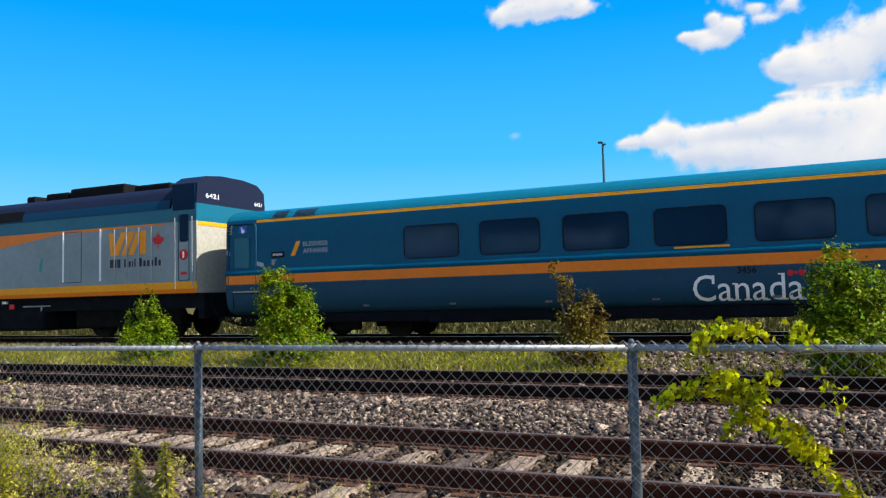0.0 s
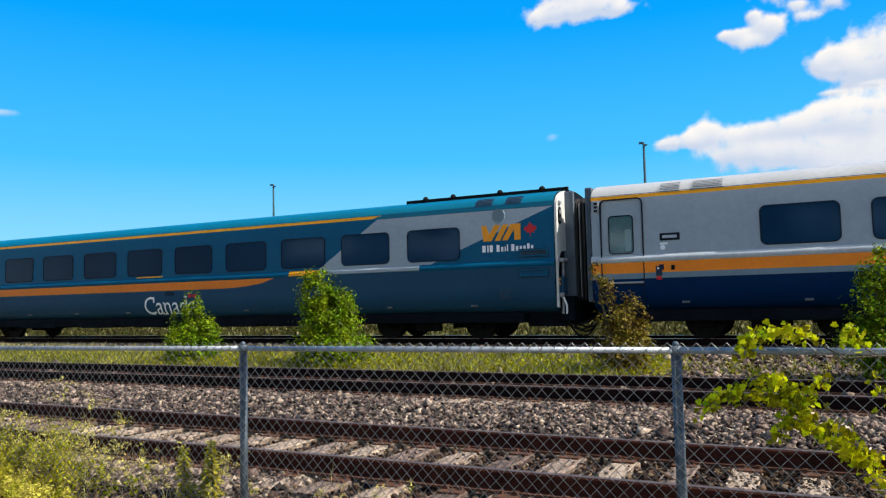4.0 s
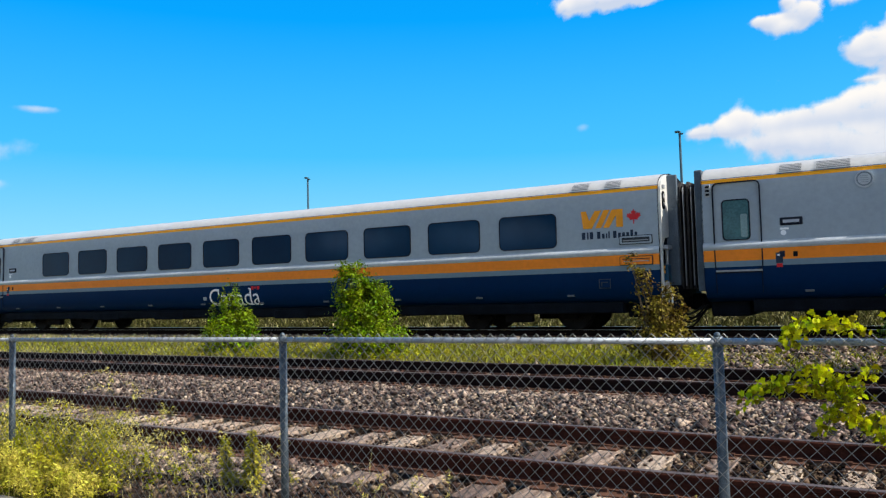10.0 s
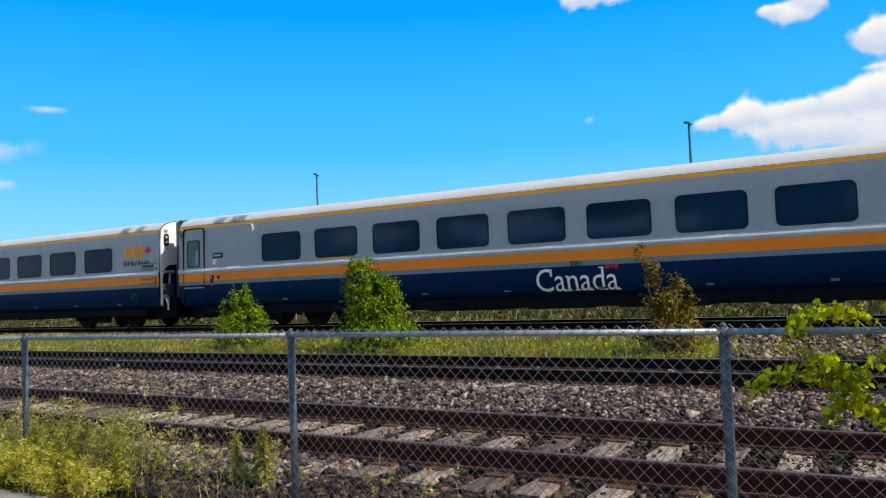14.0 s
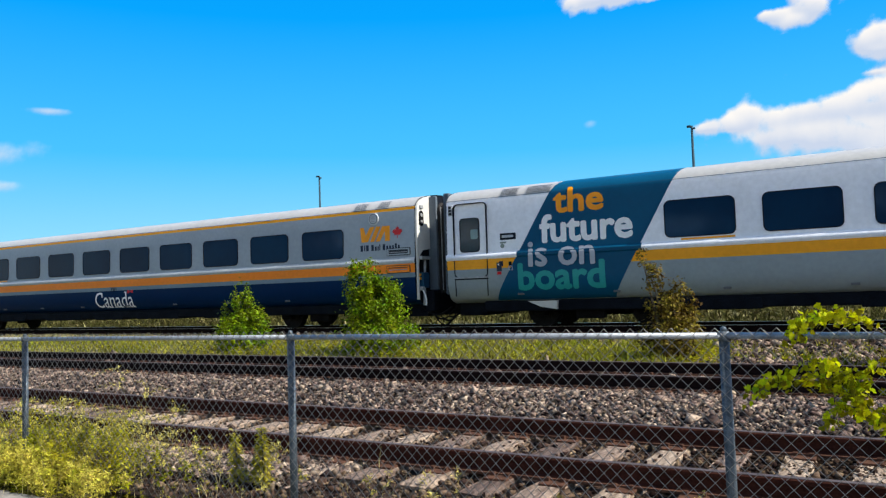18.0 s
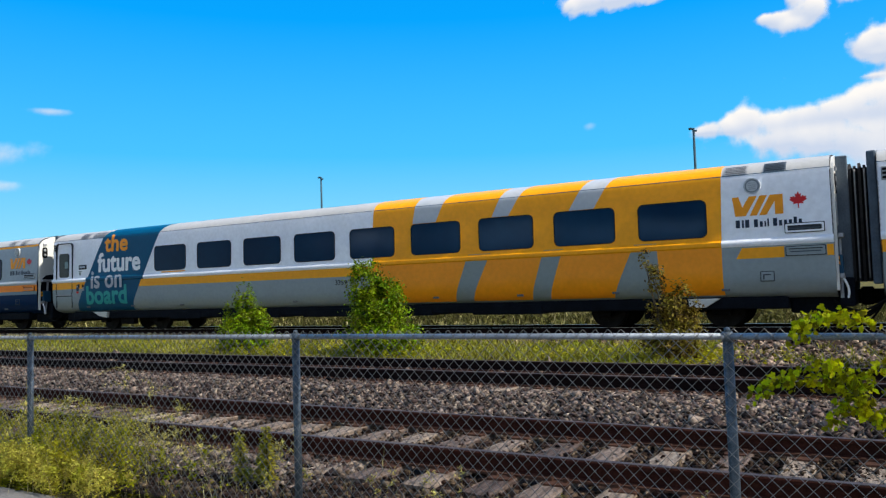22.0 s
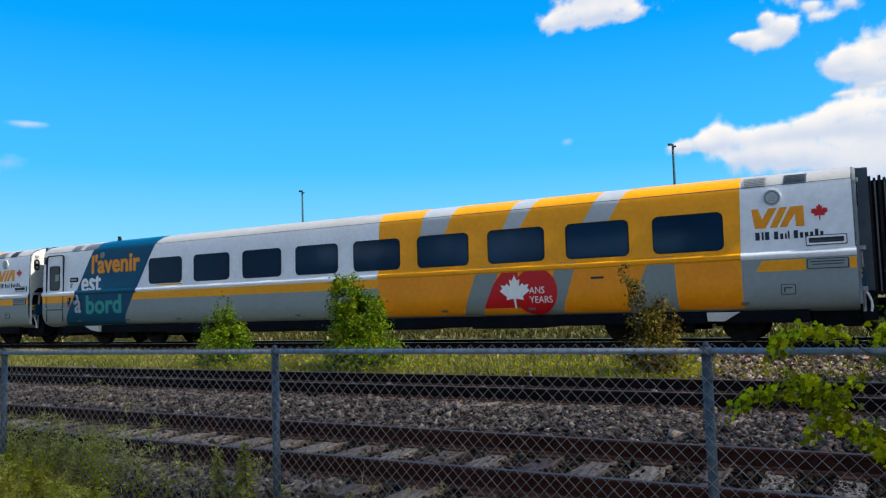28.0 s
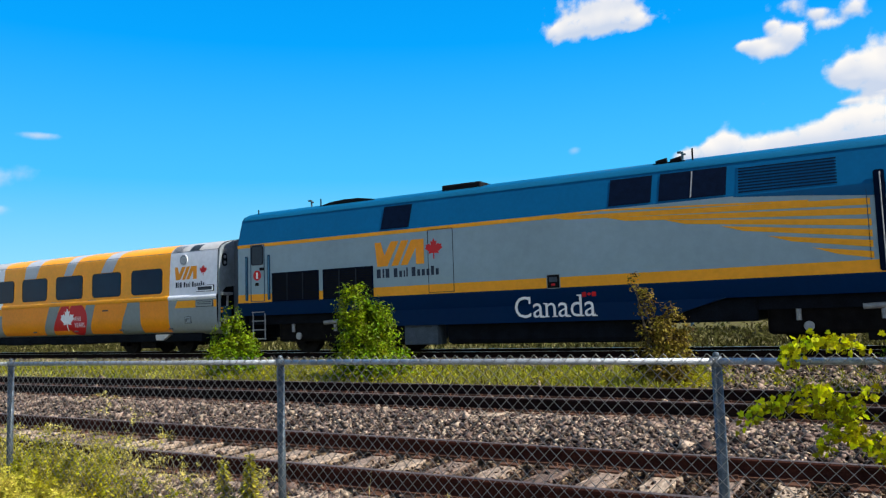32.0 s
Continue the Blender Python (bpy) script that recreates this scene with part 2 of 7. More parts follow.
M_VINEMASS = mat("vine_foliage", (0.62, 0.55, 0.0034), 0.5, 0, 0.25, 9, 0.2, 40, per=0.75, island=True, spec=0.15, second=(0.20, 0.265, 0.0026), translucent=0.45)
M_STEM = mat("brown_stem", (0.10, 0.075, 0.04), 0.85, 0, 0.3, 12)
M_LITTER = mat("dead_stalks", (0.172, 0.133, 0.101), 0.9, 0, 0.3, 3, per=0.6, island=True, spec=0.08, second=(0.078, 0.0585, 0.0468))
M_SEEN = mat("painted_daylight_in_door", (0.24, 0.36, 0.36), 0.3, 0, 0.15, 3, spec=0.15)
M_HOUSING = mat("slate_grey_housing", (0.125, 0.155, 0.185), 0.6, 0, 0.15, 3, 0.1, 20, spec=0.2)
# Grey of vent details, and of the last coach's end in shade.
M_ENDGREY = mat("shaded_end_and_vent_grey", (0.24, 0.28, 0.31), 0.6, 0, 0.15, 3, 0.1, 20, spec=0.2)
M_DISC = paint("dull_silver_enamel", (0.50, 0.53, 0.55), 0.5, 0.08)
M_SHROUD = mat("blue_grey_shroud", (0.085, 0.115, 0.15), 0.6, 0, 0.15, 3, 0.1, 20, spec=0.2)
M_BELLOWS = mat("grey_bellows_rubber", (0.05, 0.047, 0.045), 0.85, 0, 0.25, 5, 0.2, 25, spec=0.1)
M_ENDWALL = paint("dull_cream_enamel", (0.47, 0.45, 0.375), 0.5, 0.12)
M_PLATE = mat("dark_grey_plate", (0.045, 0.055, 0.070), 0.6, 0, 0.2, 4, 0.1, 20, spec=0.2)
M_SEAM = mat("dull_dark_seam", (0.022, 0.03, 0.04), 0.7, 0, 0.2, 6, spec=0.15)
M_VENT = mat("grey_vent_slat", (0.14, 0.15, 0.16), 0.6, 0, 0.15, 6, spec=0.15)
M_BOXGREY = mat("dull_grey_box", (0.075, 0.10, 0.13), 0.6, 0, 0.2, 4, spec=0.15)
# Rust made lighter than the web, for light falling on the foot.
M_FOOT = mat("rusty_rail_foot", (0.117, 0.0562, 0.0351), 0.9, 0, 0.3, 7, 0.4, 60, spec=0.1, second=(0.0663, 0.0328, 0.0218))
M_FINES = mat("tan_ballast_fines", (0.134, 0.0848, 0.0576), 0.95, 0, 0.3, 9, 0.3, 60, per=0.95, island=True, spec=0.1, second=(0.0407, 0.0236, 0.0164))
M_DIRT = mat("dark_brown_dirt", (0.0622, 0.038, 0.0249), 0.95, 0, 0.4, 8, 0.5, 50, per=0.8, island=True, spec=0.06, second=(0.0229, 0.0144, 0.00983))
M_PAVE = mat("worn_concrete", (0.281, 0.265, 0.242), 0.9, 0, 0.15, 3, 0.3, 60, spec=0.15, second=(0.211, 0.195, 0.179))
M_POLE = mat("blue_grey_lamp_pole", (0.045, 0.10, 0.14), 0.6, 0.2, 0.1, 4)


# ---- small mesh tools ----
def mesh_arrays(name, verts, faces):
    """A mesh from an (n, 3) array of places and an (m, k) array of corners."""
    me = bpy.data.meshes.new(name)
    verts, faces = np.asarray(verts, dtype=np.float32), np.asarray(faces, dtype=np.int32)
    k = faces.shape[1]
    me.vertices.add(len(verts))
    me.vertices.foreach_set("co", verts.ravel())
    me.loops.add(faces.size)
    me.loops.foreach_set("vertex_index", faces.ravel())
    me.polygons.add(len(faces))
    me.polygons.foreach_set("loop_start", np.arange(0, faces.size, k, dtype=np.int32))
    me.update(calc_edges=True)
    return me


def part(name, data, material, parent=None, label="", m=None, smooth=False):
    """Links a bmesh or a mesh as ONE object under a thing or a part."""
    if isinstance(data, bmesh.types.BMesh):
        me = bpy.data.meshes.new(name)
        bmesh.ops.recalc_face_normals(data, faces=data.faces[:])
        data.to_mesh(me)
        data.free()
    else:
        me = data
    if not me.materials:
        me.materials.append(material)
    if smooth:
        me.polygons.foreach_set("use_smooth", [True] * len(me.polygons))
    ob = new(name, me)
    if parent:
        ob.parent = parent
    if m is not None:
        ob.matrix_basis = m
    if label:
        ob["label"] = label
    return ob


def box(bm, x0, x1, y0, y1, z0, z1, bevel=0.0):
    """Adds a box, its edges rounded by bevel."""
    g = bmesh.ops.create_cube(bm, size=1, matrix=Matrix.Translation(((x0 + x1) / 2, (y0 + y1) / 2, (z0 + z1) / 2)) @ Matrix.Diagonal((x1 - x0, y1 - y0, z1 - z0, 1)))
    if bevel:
        edges = list({e for v in g["verts"] for e in v.link_edges})
        bmesh.ops.bevel(bm, geom=edges, offset=bevel, segments=2, affect="EDGES", profile=0.5)
    return bm


def boxed(*a, bevel=0.0):
    return box(bmesh.new(), *a, bevel=bevel)


def tube(bm, a, b, r0, r1=None, sides=8, cap=True):
    """Adds a straight round bar from a to b."""
    a, b = Vector(a), Vector(b)
    d = b - a
    m = Matrix.Translation((a + b) / 2) @ d.to_track_quat("Z", "Y").to_matrix().to_4x4()
    bmesh.ops.create_cone(bm, cap_ends=cap, segments=sides, radius1=r0, radius2=r0 if r1 is None else r1, depth=d.length, matrix=m)
    return bm


def bar(a, b, r0, r1=None, sides=8):
    return tube(bmesh.new(), a, b, r0, r1, sides)


def prism(bm, outline, x0, x1):
    """Extrudes an outline of (y, z) along x."""
    lo = [bm.verts.new((x0, y, z)) for y, z in outline]
    hi = [bm.verts.new((x1, y, z)) for y, z in outline]
    n = len(outline)
    for i in range(n):
        bm.faces.new((lo[i], lo[(i + 1) % n], hi[(i + 1) % n], hi[i]))
    bm.faces.new(lo)
    bm.faces.new(hi[::-1])
    return bm


def sheet(profile, x0, x1, closed=False):
    """A skin along x through the (y, z) points of a profile."""
    bm = bmesh.new()
    xs = np.linspace(x0, x1, max(2, int((x1 - x0) / 2.0) + 1))
    rows = [[bm.verts.new((x, y, z)) for y, z in profile] for x in xs]
    for a, b in zip(rows, rows[1:]):
        for i in range(len(profile) - 1):
            bm.faces.new((a[i], a[i + 1], b[i + 1], b[i]))
    return bm


def at_height(profile, h):
    """The y of a side profile, given as (y, z) points from below, at height h."""
    for (y0, z0), (y1, z1) in zip(profile, profile[1:]):
        if h <= z1:
            return y0 + (y1 - y0) * (h - z0) / max(1e-6, z1 - z0)
    return profile[-1][0]


def lay_on(bm, profile, off):
    """Lays a flat shape, drawn in x and z, on a side profile, off metres proud of it."""
    for y, h in profile[1:-1]:
        bmesh.ops.bisect_plane(bm, geom=bm.verts[:] + bm.edges[:] + bm.faces[:], plane_co=(0, 0, h), plane_no=(0, 0, 1), dist=1e-5)
    for v in bm.verts:
        v.co.y = at_height(profile, v.co.z) - off
    return bm


def flat(points):
    """A flat shape in x and z from its outline."""
    bm = bmesh.new()
    bm.faces.new([bm.verts.new((x, 0, z)) for x, z in points])
    return bm


def rounded(x0, x1, z0, z1, r, n=4):
    """The outline of a rectangle with rounded corners."""
    out = []
    for cx, cz, a0 in ((x1 - r, z1 - r, 0), (x0 + r, z1 - r, 90), (x0 + r, z0 + r, 180), (x1 - r, z0 + r, 270)):
        for i in range(n + 1):
            a = radians(a0 + 90 * i / n)
            out.append((cx + r * math.cos(a), cz + r * math.sin(a)))
    return out


def disc_outline(cx, cz, r, n=20):
    return [(cx + r * math.cos(2 * math.pi * i / n), cz + r * math.sin(2 * math.pi * i / n)) for i in range(n)]


def ring(outer, inner, y0, y1):
    """A frame between two outlines of equal length, from depth y0 (outside) to y1."""
    bm = bmesh.new()
    rows = [[bm.verts.new((x, y, z)) for x, z in o] for o, y in ((outer, y1), (outer, y0), (inner, y0), (inner, y1))]
    n = len(outer)
    for a, b in zip(rows, rows[1:]):
        for i in range(n):
            bm.faces.new((a[i], a[(i + 1) % n], b[(i + 1) % n], b[i]))
    return bm


def slab(outline, y0, y1):
    """A plate with that x-z outline between two depths."""
    bm = bmesh.new()
    a = [bm.verts.new((x, y0, z)) for x, z in outline]
    b = [bm.verts.new((x, y1, z)) for x, z in outline]
    n = len(outline)
    bm.faces.new(a)
    bm.faces.new(b[::-1])
    for i in range(n):
        bm.faces.new((a[i], b[i], b[(i + 1) % n], a[(i + 1) % n]))
    return bm


def lettering(words, x0, x1, z0, z1, weight=0.0):
    """Words in the built-in font as a flat bmesh in x and z that fills the given box."""
    cu = bpy.data.curves.new("lettering", "FONT")
    cu.body, cu.offset, cu.resolution_u = words, weight, 3
    ob = new("lettering", cu)
    me = bpy.data.meshes.new_from_object(ob.evaluated_get(bpy.context.evaluated_depsgraph_get()))
    bpy.data.objects.remove(ob)
    bpy.data.curves.remove(cu)
    bm = bmesh.new()
    bm.from_mesh(me)
    bpy.data.meshes.remove(me)
    xs, ys = [v.co.x for v in bm.verts], [v.co.y for v in bm.verts]
    ax, bx, ay, by = min(xs), max(xs), min(ys), max(ys)
    for v in bm.verts:
        v.co = ((v.co.x - ax) / (bx - ax) * (x1 - x0) + x0, 0, (v.co.y - ay) / (by - ay) * (z1 - z0) + z0)
    return bm


def leaf_outline(cx, cz, r):
    """A maple-leaf shape."""
    half = [(0, 1.0), (0.16, 0.68), (0.34, 0.76), (0.28, 0.34), (0.52, 0.52), (0.60, 0.40), (0.90, 0.44), (0.80, 0.22), (0.96, 0.08),
            (0.50, -0.26), (0.56, -0.46), (0.07, -0.38), (0.06, -0.95)]
    pts = [(cx + r * x, cz + r * z) for x, z in half]
    return pts + [(cx - r * x, cz + r * z) for x, z in reversed(half[1:])]


# ---- ground, track beds, tracks ----
PAVE_Y = 3.74

def bed_height(y):
    """Height of the ground across the tracks."""
    pts = ((-200, -0.1), (2.0, 0.0), (3.6, 0.0), (4.5, 0.07), (4.9, 0.085), (5.3, 0.075), (7.0, 0.075), (7.4, 0.10), (8.2, 0.30), (11.0, 0.31), (11.8, 0.24), (15.4, 0.26),
           (16.6, 0.40), (20.0, 0.40), (21.4, 0.24), (40, 0.25), (400, 0.25), (3000, 0.25))
    for (y0, z0), (y1, z1) in zip(pts, pts[1:]):
        if y <= y1:
            return z0 + (z1 - z0) * (y - y0) / (y1 - y0)
    return pts[-1][1]


def relief(name, xs, ys, height, material, kind="structure", label="", category=""):
    """A sheet of ground over a grid, with small unevenness."""
    verts = [(x, y, height(x, y)) for y in ys for x in xs]
    nx = len(xs)
    faces = [(j * nx + i, j * nx + i + 1, (j + 1) * nx + i + 1, (j + 1) * nx + i) for j in range(len(ys) - 1) for i in range(nx - 1)]
    ob = part(name, mesh_arrays(name, verts, faces), material, smooth=True)
    return tagged(ob, label, category, kind=kind)


g_x = [-2500, -800, -300, -120] + list(np.linspace(-70, 30, 130)) + [60, 150, 500, 2500]
g_y = [-400, -60, -10] + list(np.linspace(0, 26, 60)) + [30, 36, 45, 60, 90, 150, 300, 800, 3000]
relief("ground", g_x, g_y, lambda x, y: bed_height(y) - 0.05 + 0.04 * noise.noise((x * 0.5, y * 0.7, 0)), M_SOIL, "structure",
       "dry soil with rough green grass beside the tracks", "ground")
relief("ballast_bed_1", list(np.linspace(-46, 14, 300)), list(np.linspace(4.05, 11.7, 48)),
       lambda x, y: bed_height(y) + 0.02 * noise.noise((x * 3, y * 3, 0)) - 0.01, M_BED, "structure", "crushed-stone ballast under two sidings, darkened for gap shade", "ballast")
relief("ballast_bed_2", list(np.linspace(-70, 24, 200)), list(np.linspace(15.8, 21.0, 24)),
       lambda x, y: bed_height(y) + 0.02 * noise.noise((x * 3, y * 3, 0)) - 0.01, M_BED, "structure", "crushed-stone ballast under the main track, darkened for gap shade", "ballast")


relief("pavement", list(np.linspace(-40, 20, 60)), list(np.linspace(-8, PAVE_Y, 14)), lambda x, y: 0.012 + 0.004 * noise.noise((x, y, 3)), M_PAVE, "structure",
       "worn pale concrete walkway beside the fence", "pavement")


def rail_outline(y, top):
    """Cross-section of a flat-bottomed rail with its head's top at that height."""
    h = 0.16
    half = [(0.068, -h), (0.068, -h + 0.012), (0.012, -h + 0.03), (0.009, -0.048), (0.035, -0.036), (0.036, -0.010), (0.028, 0.0)]
    return [(y + a, top + b) for a, b in half] + [(y - a, top + b) for a, b in reversed(half)]


def track(y, top, x0, x1, name, head, tie_pitch, label, side, plates=True):
    t = tagged(new(name), label, "railway track")
    for s in (-1, 1):
        yy = y + s * 0.753
        r = part("rail", prism(bmesh.new(), rail_outline(yy, top), x0, x1), side, t)
        part("rail_foot", boxed(x0, x1, yy - 0.071, yy + 0.071, top - 0.158, top - 0.140), M_FOOT, r, "rust-brown rail foot")
        part("rail_head", boxed(x0, x1, yy - 0.029, yy + 0.029, top - 0.002, top + 0.0035), head, r, "worn top of the rail head")
    rnd = random.Random(int(y * 10))
    base = []
    for k in range(3):
        bm = boxed(-0.115, 0.115, -1.3, 1.3, -0.17, 0, bevel=0.012)
        for v in bm.verts:
            v.co += Vector((rnd.uniform(-.008, .008), rnd.uniform(-.02, .02), rnd.uniform(-.006, .006)))
        me = bpy.data.meshes.new("tie")
        bm.to_mesh(me)
        bm.free()
        me.materials.append(M_TIE)
        base.append(me)
    bm = boxed(-0.095, 0.095, -0.185, 0.185, -0.012, 0.008, bevel=0.004)
    for dx, dy in ((-0.06, -0.085), (0.06, -0.085), (-0.06, 0.085), (0.06, 0.085)):     # spike heads
        box(bm, dx - 0.016, dx + 0.016, dy - 0.02, dy + 0.02, 0.006, 0.034)
    plate = bpy.data.meshes.new("tie_plate")
    bm.to_mesh(plate)
    bm.free()
    plate.materials.append(M_FOOT)
    n = int((x1 - x0) / tie_pitch)
    for i in range(n):
        x = x0 + (i + 0.5) * tie_pitch + rnd.uniform(-.02, .02)
        part("tie", base[i % 3], M_TIE, t, m=pose(x, y + rnd.uniform(-.04, .04), top - 0.168, rnd.uniform(-.4, .4), 0, rnd.uniform(-2, 2)))
        if plates:
            for s in (-1, 1):
                part("tie_plate", plate, M_FOOT, t, m=pose(x + rnd.uniform(-.015, .015), y + s * 0.753, top - 0.160))
    return t


T1, T2 = (6.15, 0.285), (9.67, 0.49)
track(*T1, -30.0, 6.0, "siding_track_near", M_RAILTOP, 0.492, "rusty siding track on weathered wooden sleepers", M_RAILSIDE)
track(*T2, -38.0, 8.0, "siding_track_far", M_RAILTOP, 0.492, "rusty second siding track on wooden sleepers", M_RAILSHADE)
track(TRAIN_Y, RAIL, -70.0, 24.0, "main_track", M_RAILSHINE, 0.6, "main line track that carries the passing train", M_RAILSHADE, False)


def stones(name, count, x0, x1, ys, size, seed, label, ties=None, material=None, lift=0.0):
    """Loose crushed stones lying over a stretch of the beds, in one mesh."""
    rg = np.random.default_rng(seed)
    tips = np.concatenate([np.eye(3), -np.eye(3)])
    sides = np.array([(0, 1, 2), (1, 3, 2), (3, 4, 2), (4, 0, 2), (1, 0, 5), (3, 1, 5), (4, 3, 5), (0, 4, 5)])
    x = rg.uniform(x0, x1, count)
    y = rg.uniform(ys[0], ys[1], count)
    if ties:     # the tops of the sleepers stay mostly bare
        off = ((x - ties[0]) / ties[1]) % 1.0 - 0.5
        bare = (np.abs(off) < 0.23) & (rg.uniform(size=count) < 0.93)
        x = np.where(bare, x + np.sign(off + 1e-9) * 0.5 * ties[1] * rg.uniform(0.6, 1.0, count), x)
    s = size * rg.lognormal(0, 0.33, count)
    z = np.array([bed_height(v) for v in y]) + rg.uniform(-0.3, 0.45, count) * s + lift
    sh = rg.uniform(0.42, 1.5, (count, 1, 3)) * s[:, None, None] * 0.5
    v = (tips[None] * rg.uniform(0.7, 1.25, (count, 6, 1)) + rg.normal(0, 0.28, (count, 6, 3))) * sh * 1.22     # sharp uneven shards
    q = rg.normal(size=(count, 4))
    q /= np.linalg.norm(q, axis=1, keepdims=True)
    a, b, c, d = q.T
    rot = np.stack([1 - 2 * (c * c + d * d), 2 * (b * c - a * d), 2 * (b * d + a * c), 2 * (b * c + a * d), 1 - 2 * (b * b + d * d), 2 * (c * d - a * b),
                    2 * (b * d - a * c), 2 * (c * d + a * b), 1 - 2 * (b * b + c * c)], 1).reshape(-1, 3, 3)
    v = np.einsum("nij,nkj->nki", rot, v) * np.array([1.1, 1.1, 0.74]) + np.stack([x, y, z], 1)[:, None]     # lying flat
    f = sides[None] + 6 * np.arange(count)[:, None, None]
    ob = part(name, mesh_arrays(name, v.reshape(-1, 3), f.reshape(-1, 3)), material or M_STONE)
    return tagged(ob, label, "ballast stones", kind="stuff")


stones("ballast_stones", 80000, -19, 3.2, (6.98, 8.86), 0.034, 1, "grey and brown crushed stones between the sidings")
stones("ballast_stones", 11500, -15, 2.2, (4.15, 5.32), 0.034, 2, "brown crushed stones beside the near rail", material=M_FINES)
stones("ballast_stones", 5200, -17, 2.4, (5.48, 6.82), 0.036, 3, "small tan stones between the sleepers", ties=(-30.0, 0.492), material=M_FINES)
stones("ballast_stones", 1500, -4.6, 2.4, (5.46, 6.84), 0.026, 7, "brown dirt and chips over the sleepers", material=M_FINES, lift=0.036)
stones("ballast_stones", 4200, -1.5, 2.4, (5.46, 6.84), 0.028, 10, "dark brown dirt clods between the rails", material=M_DIRT, lift=0.03)
stones("ballast_stones", 2600, -2.0, 2.2, (4.3, 5.34), 0.03, 16, "dark dirt clods beside the near rail", material=M_DIRT, lift=0.02)
stones("ballast_stones", 2600, -6.1, -3.9, (4.5, 5.3), 0.034, 18, "pale gravel beside the near rail", lift=0.02)
stones("ballast_stones", 700, -14, -4.6, (5.46, 6.84), 0.026, 8, "brown chips on the sleepers", material=M_FINES, lift=0.036)
stones("ballast_stones", 9000, -24, 3.5, (9.0, 11.6), 0.045, 4, "crushed stones on the second siding")
stones("ballast_stones", 9000, -27, 3.0, (11.3, 12.5), 0.05, 9, "pale gravel at the edge of the grass", lift=0.02)
stones("ballast_stones", 11000, -4.0, 5.0, (11.2, 15.8), 0.05, 6, "gravel among the thin grass")
stones("ballast_stones", 8500, -36, 5.0, (15.7, 18.0), 0.065, 5, "crushed stones on the main line shoulder")


def blades(name, material, spots, height, width, seed, label, category, lean=0.35, per=5):
    """Tufts of narrow blades: spots are (x, y, z, size) rows."""
    rg = np.random.default_rng(seed)
    sp = np.repeat(np.asarray(spots, dtype=np.float64), per, axis=0)
    n = len(sp)
    a = rg.uniform(0, 2 * np.pi, n)
    h = height * sp[:, 3] * rg.uniform(0.55, 1.15, n)
    w = width * rg.uniform(0.7, 1.3, n) * np.sqrt(sp[:, 3])
    base = sp[:, :3] + np.stack([rg.normal(0, 0.05, n), rg.normal(0, 0.05, n), np.zeros(n)], 1) * np.sqrt(height / 0.3)
    side = np.stack([np.cos(a), np.sin(a), np.zeros(n)], 1)
    b = rg.uniform(0, 2 * np.pi, n)
    tilt = np.stack([np.cos(b), np.sin(b), np.zeros(n)], 1) * (h * rg.uniform(0, 1, n) * lean)[:, None]
    up = np.stack([np.zeros(n), np.zeros(n), h], 1)
    mid = base + up * 0.55 + tilt * 0.35
    tip = base + up + tilt
    hw = side * w[:, None] * 0.5
    v = np.stack([base - hw, base + hw, mid + hw * 0.8, mid - hw * 0.8, tip + hw * 0.15, tip - hw * 0.15], 1).reshape(-1, 3)
    k = 6 * np.arange(n)[:, None]
    f = np.concatenate([k + np.array([[0, 1, 2, 3]]), k + np.array([[3, 2, 4, 5]])])
    ob = part(name, mesh_arrays(name, v, f), material)
    return tagged(ob, label, category, kind="stuff")


def scatter(count, x0, x1, y0, y1, seed, patch=0.6, cut=0.0, size=(0.6, 1.3)):
    """Spots for tufts over a rectangle, thicker in patches."""
    rg = np.random.default_rng(seed)
    out = []
    while len(out) < count:
        x, y = rg.uniform(x0, x1), rg.uniform(y0, y1)
        d = noise.noise((x * patch, y * patch, seed))
        if d + rg.uniform(-0.4, 0.4) > cut:
            out.append((x, y, bed_height(y) - 0.03, rg.uniform(*size)))
    return out


blades("grass", M_GRASS, scatter(13700, -34, -2.9, 11.9, 15.9, 11, patch=0.9, cut=-0.25, size=(0.5, 1.6)), 0.15, 0.026, 11, "rough yellow-green grass between the tracks", "grass", 0.9, 6)
blades("grass", M_GRASS, scatter(420, -2.9, 5.5, 11.9, 15.9, 15, patch=0.9, cut=0.05, size=(0.5, 1.4)), 0.13, 0.022, 15, "thin grass on gravel between the tracks", "grass", 0.9, 6)
blades("dry_grass", M_STRAW, scatter(2900, -34, -3.0, 11.6, 16.6, 12, cut=0.05), 0.15, 0.014, 12, "dry straw-coloured grass between the tracks", "grass", 0.9)
blades("dry_grass", M_STRAW, scatter(6500, -36, -9.5, 11.7, 16.7, 17, cut=-0.1), 0.14, 0.016, 17, "pale dry grass between the tracks", "grass", 0.9)
blades("grass", M_FIELD, scatter(9500, -62, 9, 21, 46, 13, patch=0.25, cut=-0.3, size=(0.6, 1.6)), 0.20, 0.05, 13, "green grass field behind the main line", "grass", 0.9)
blades("dry_grass", M_STRAW, scatter(1100, -62, 9, 20.6, 44, 14, patch=0.3, cut=-0.1), 0.20, 0.035, 14, "dry grass behind the main line", "grass", 0.9)


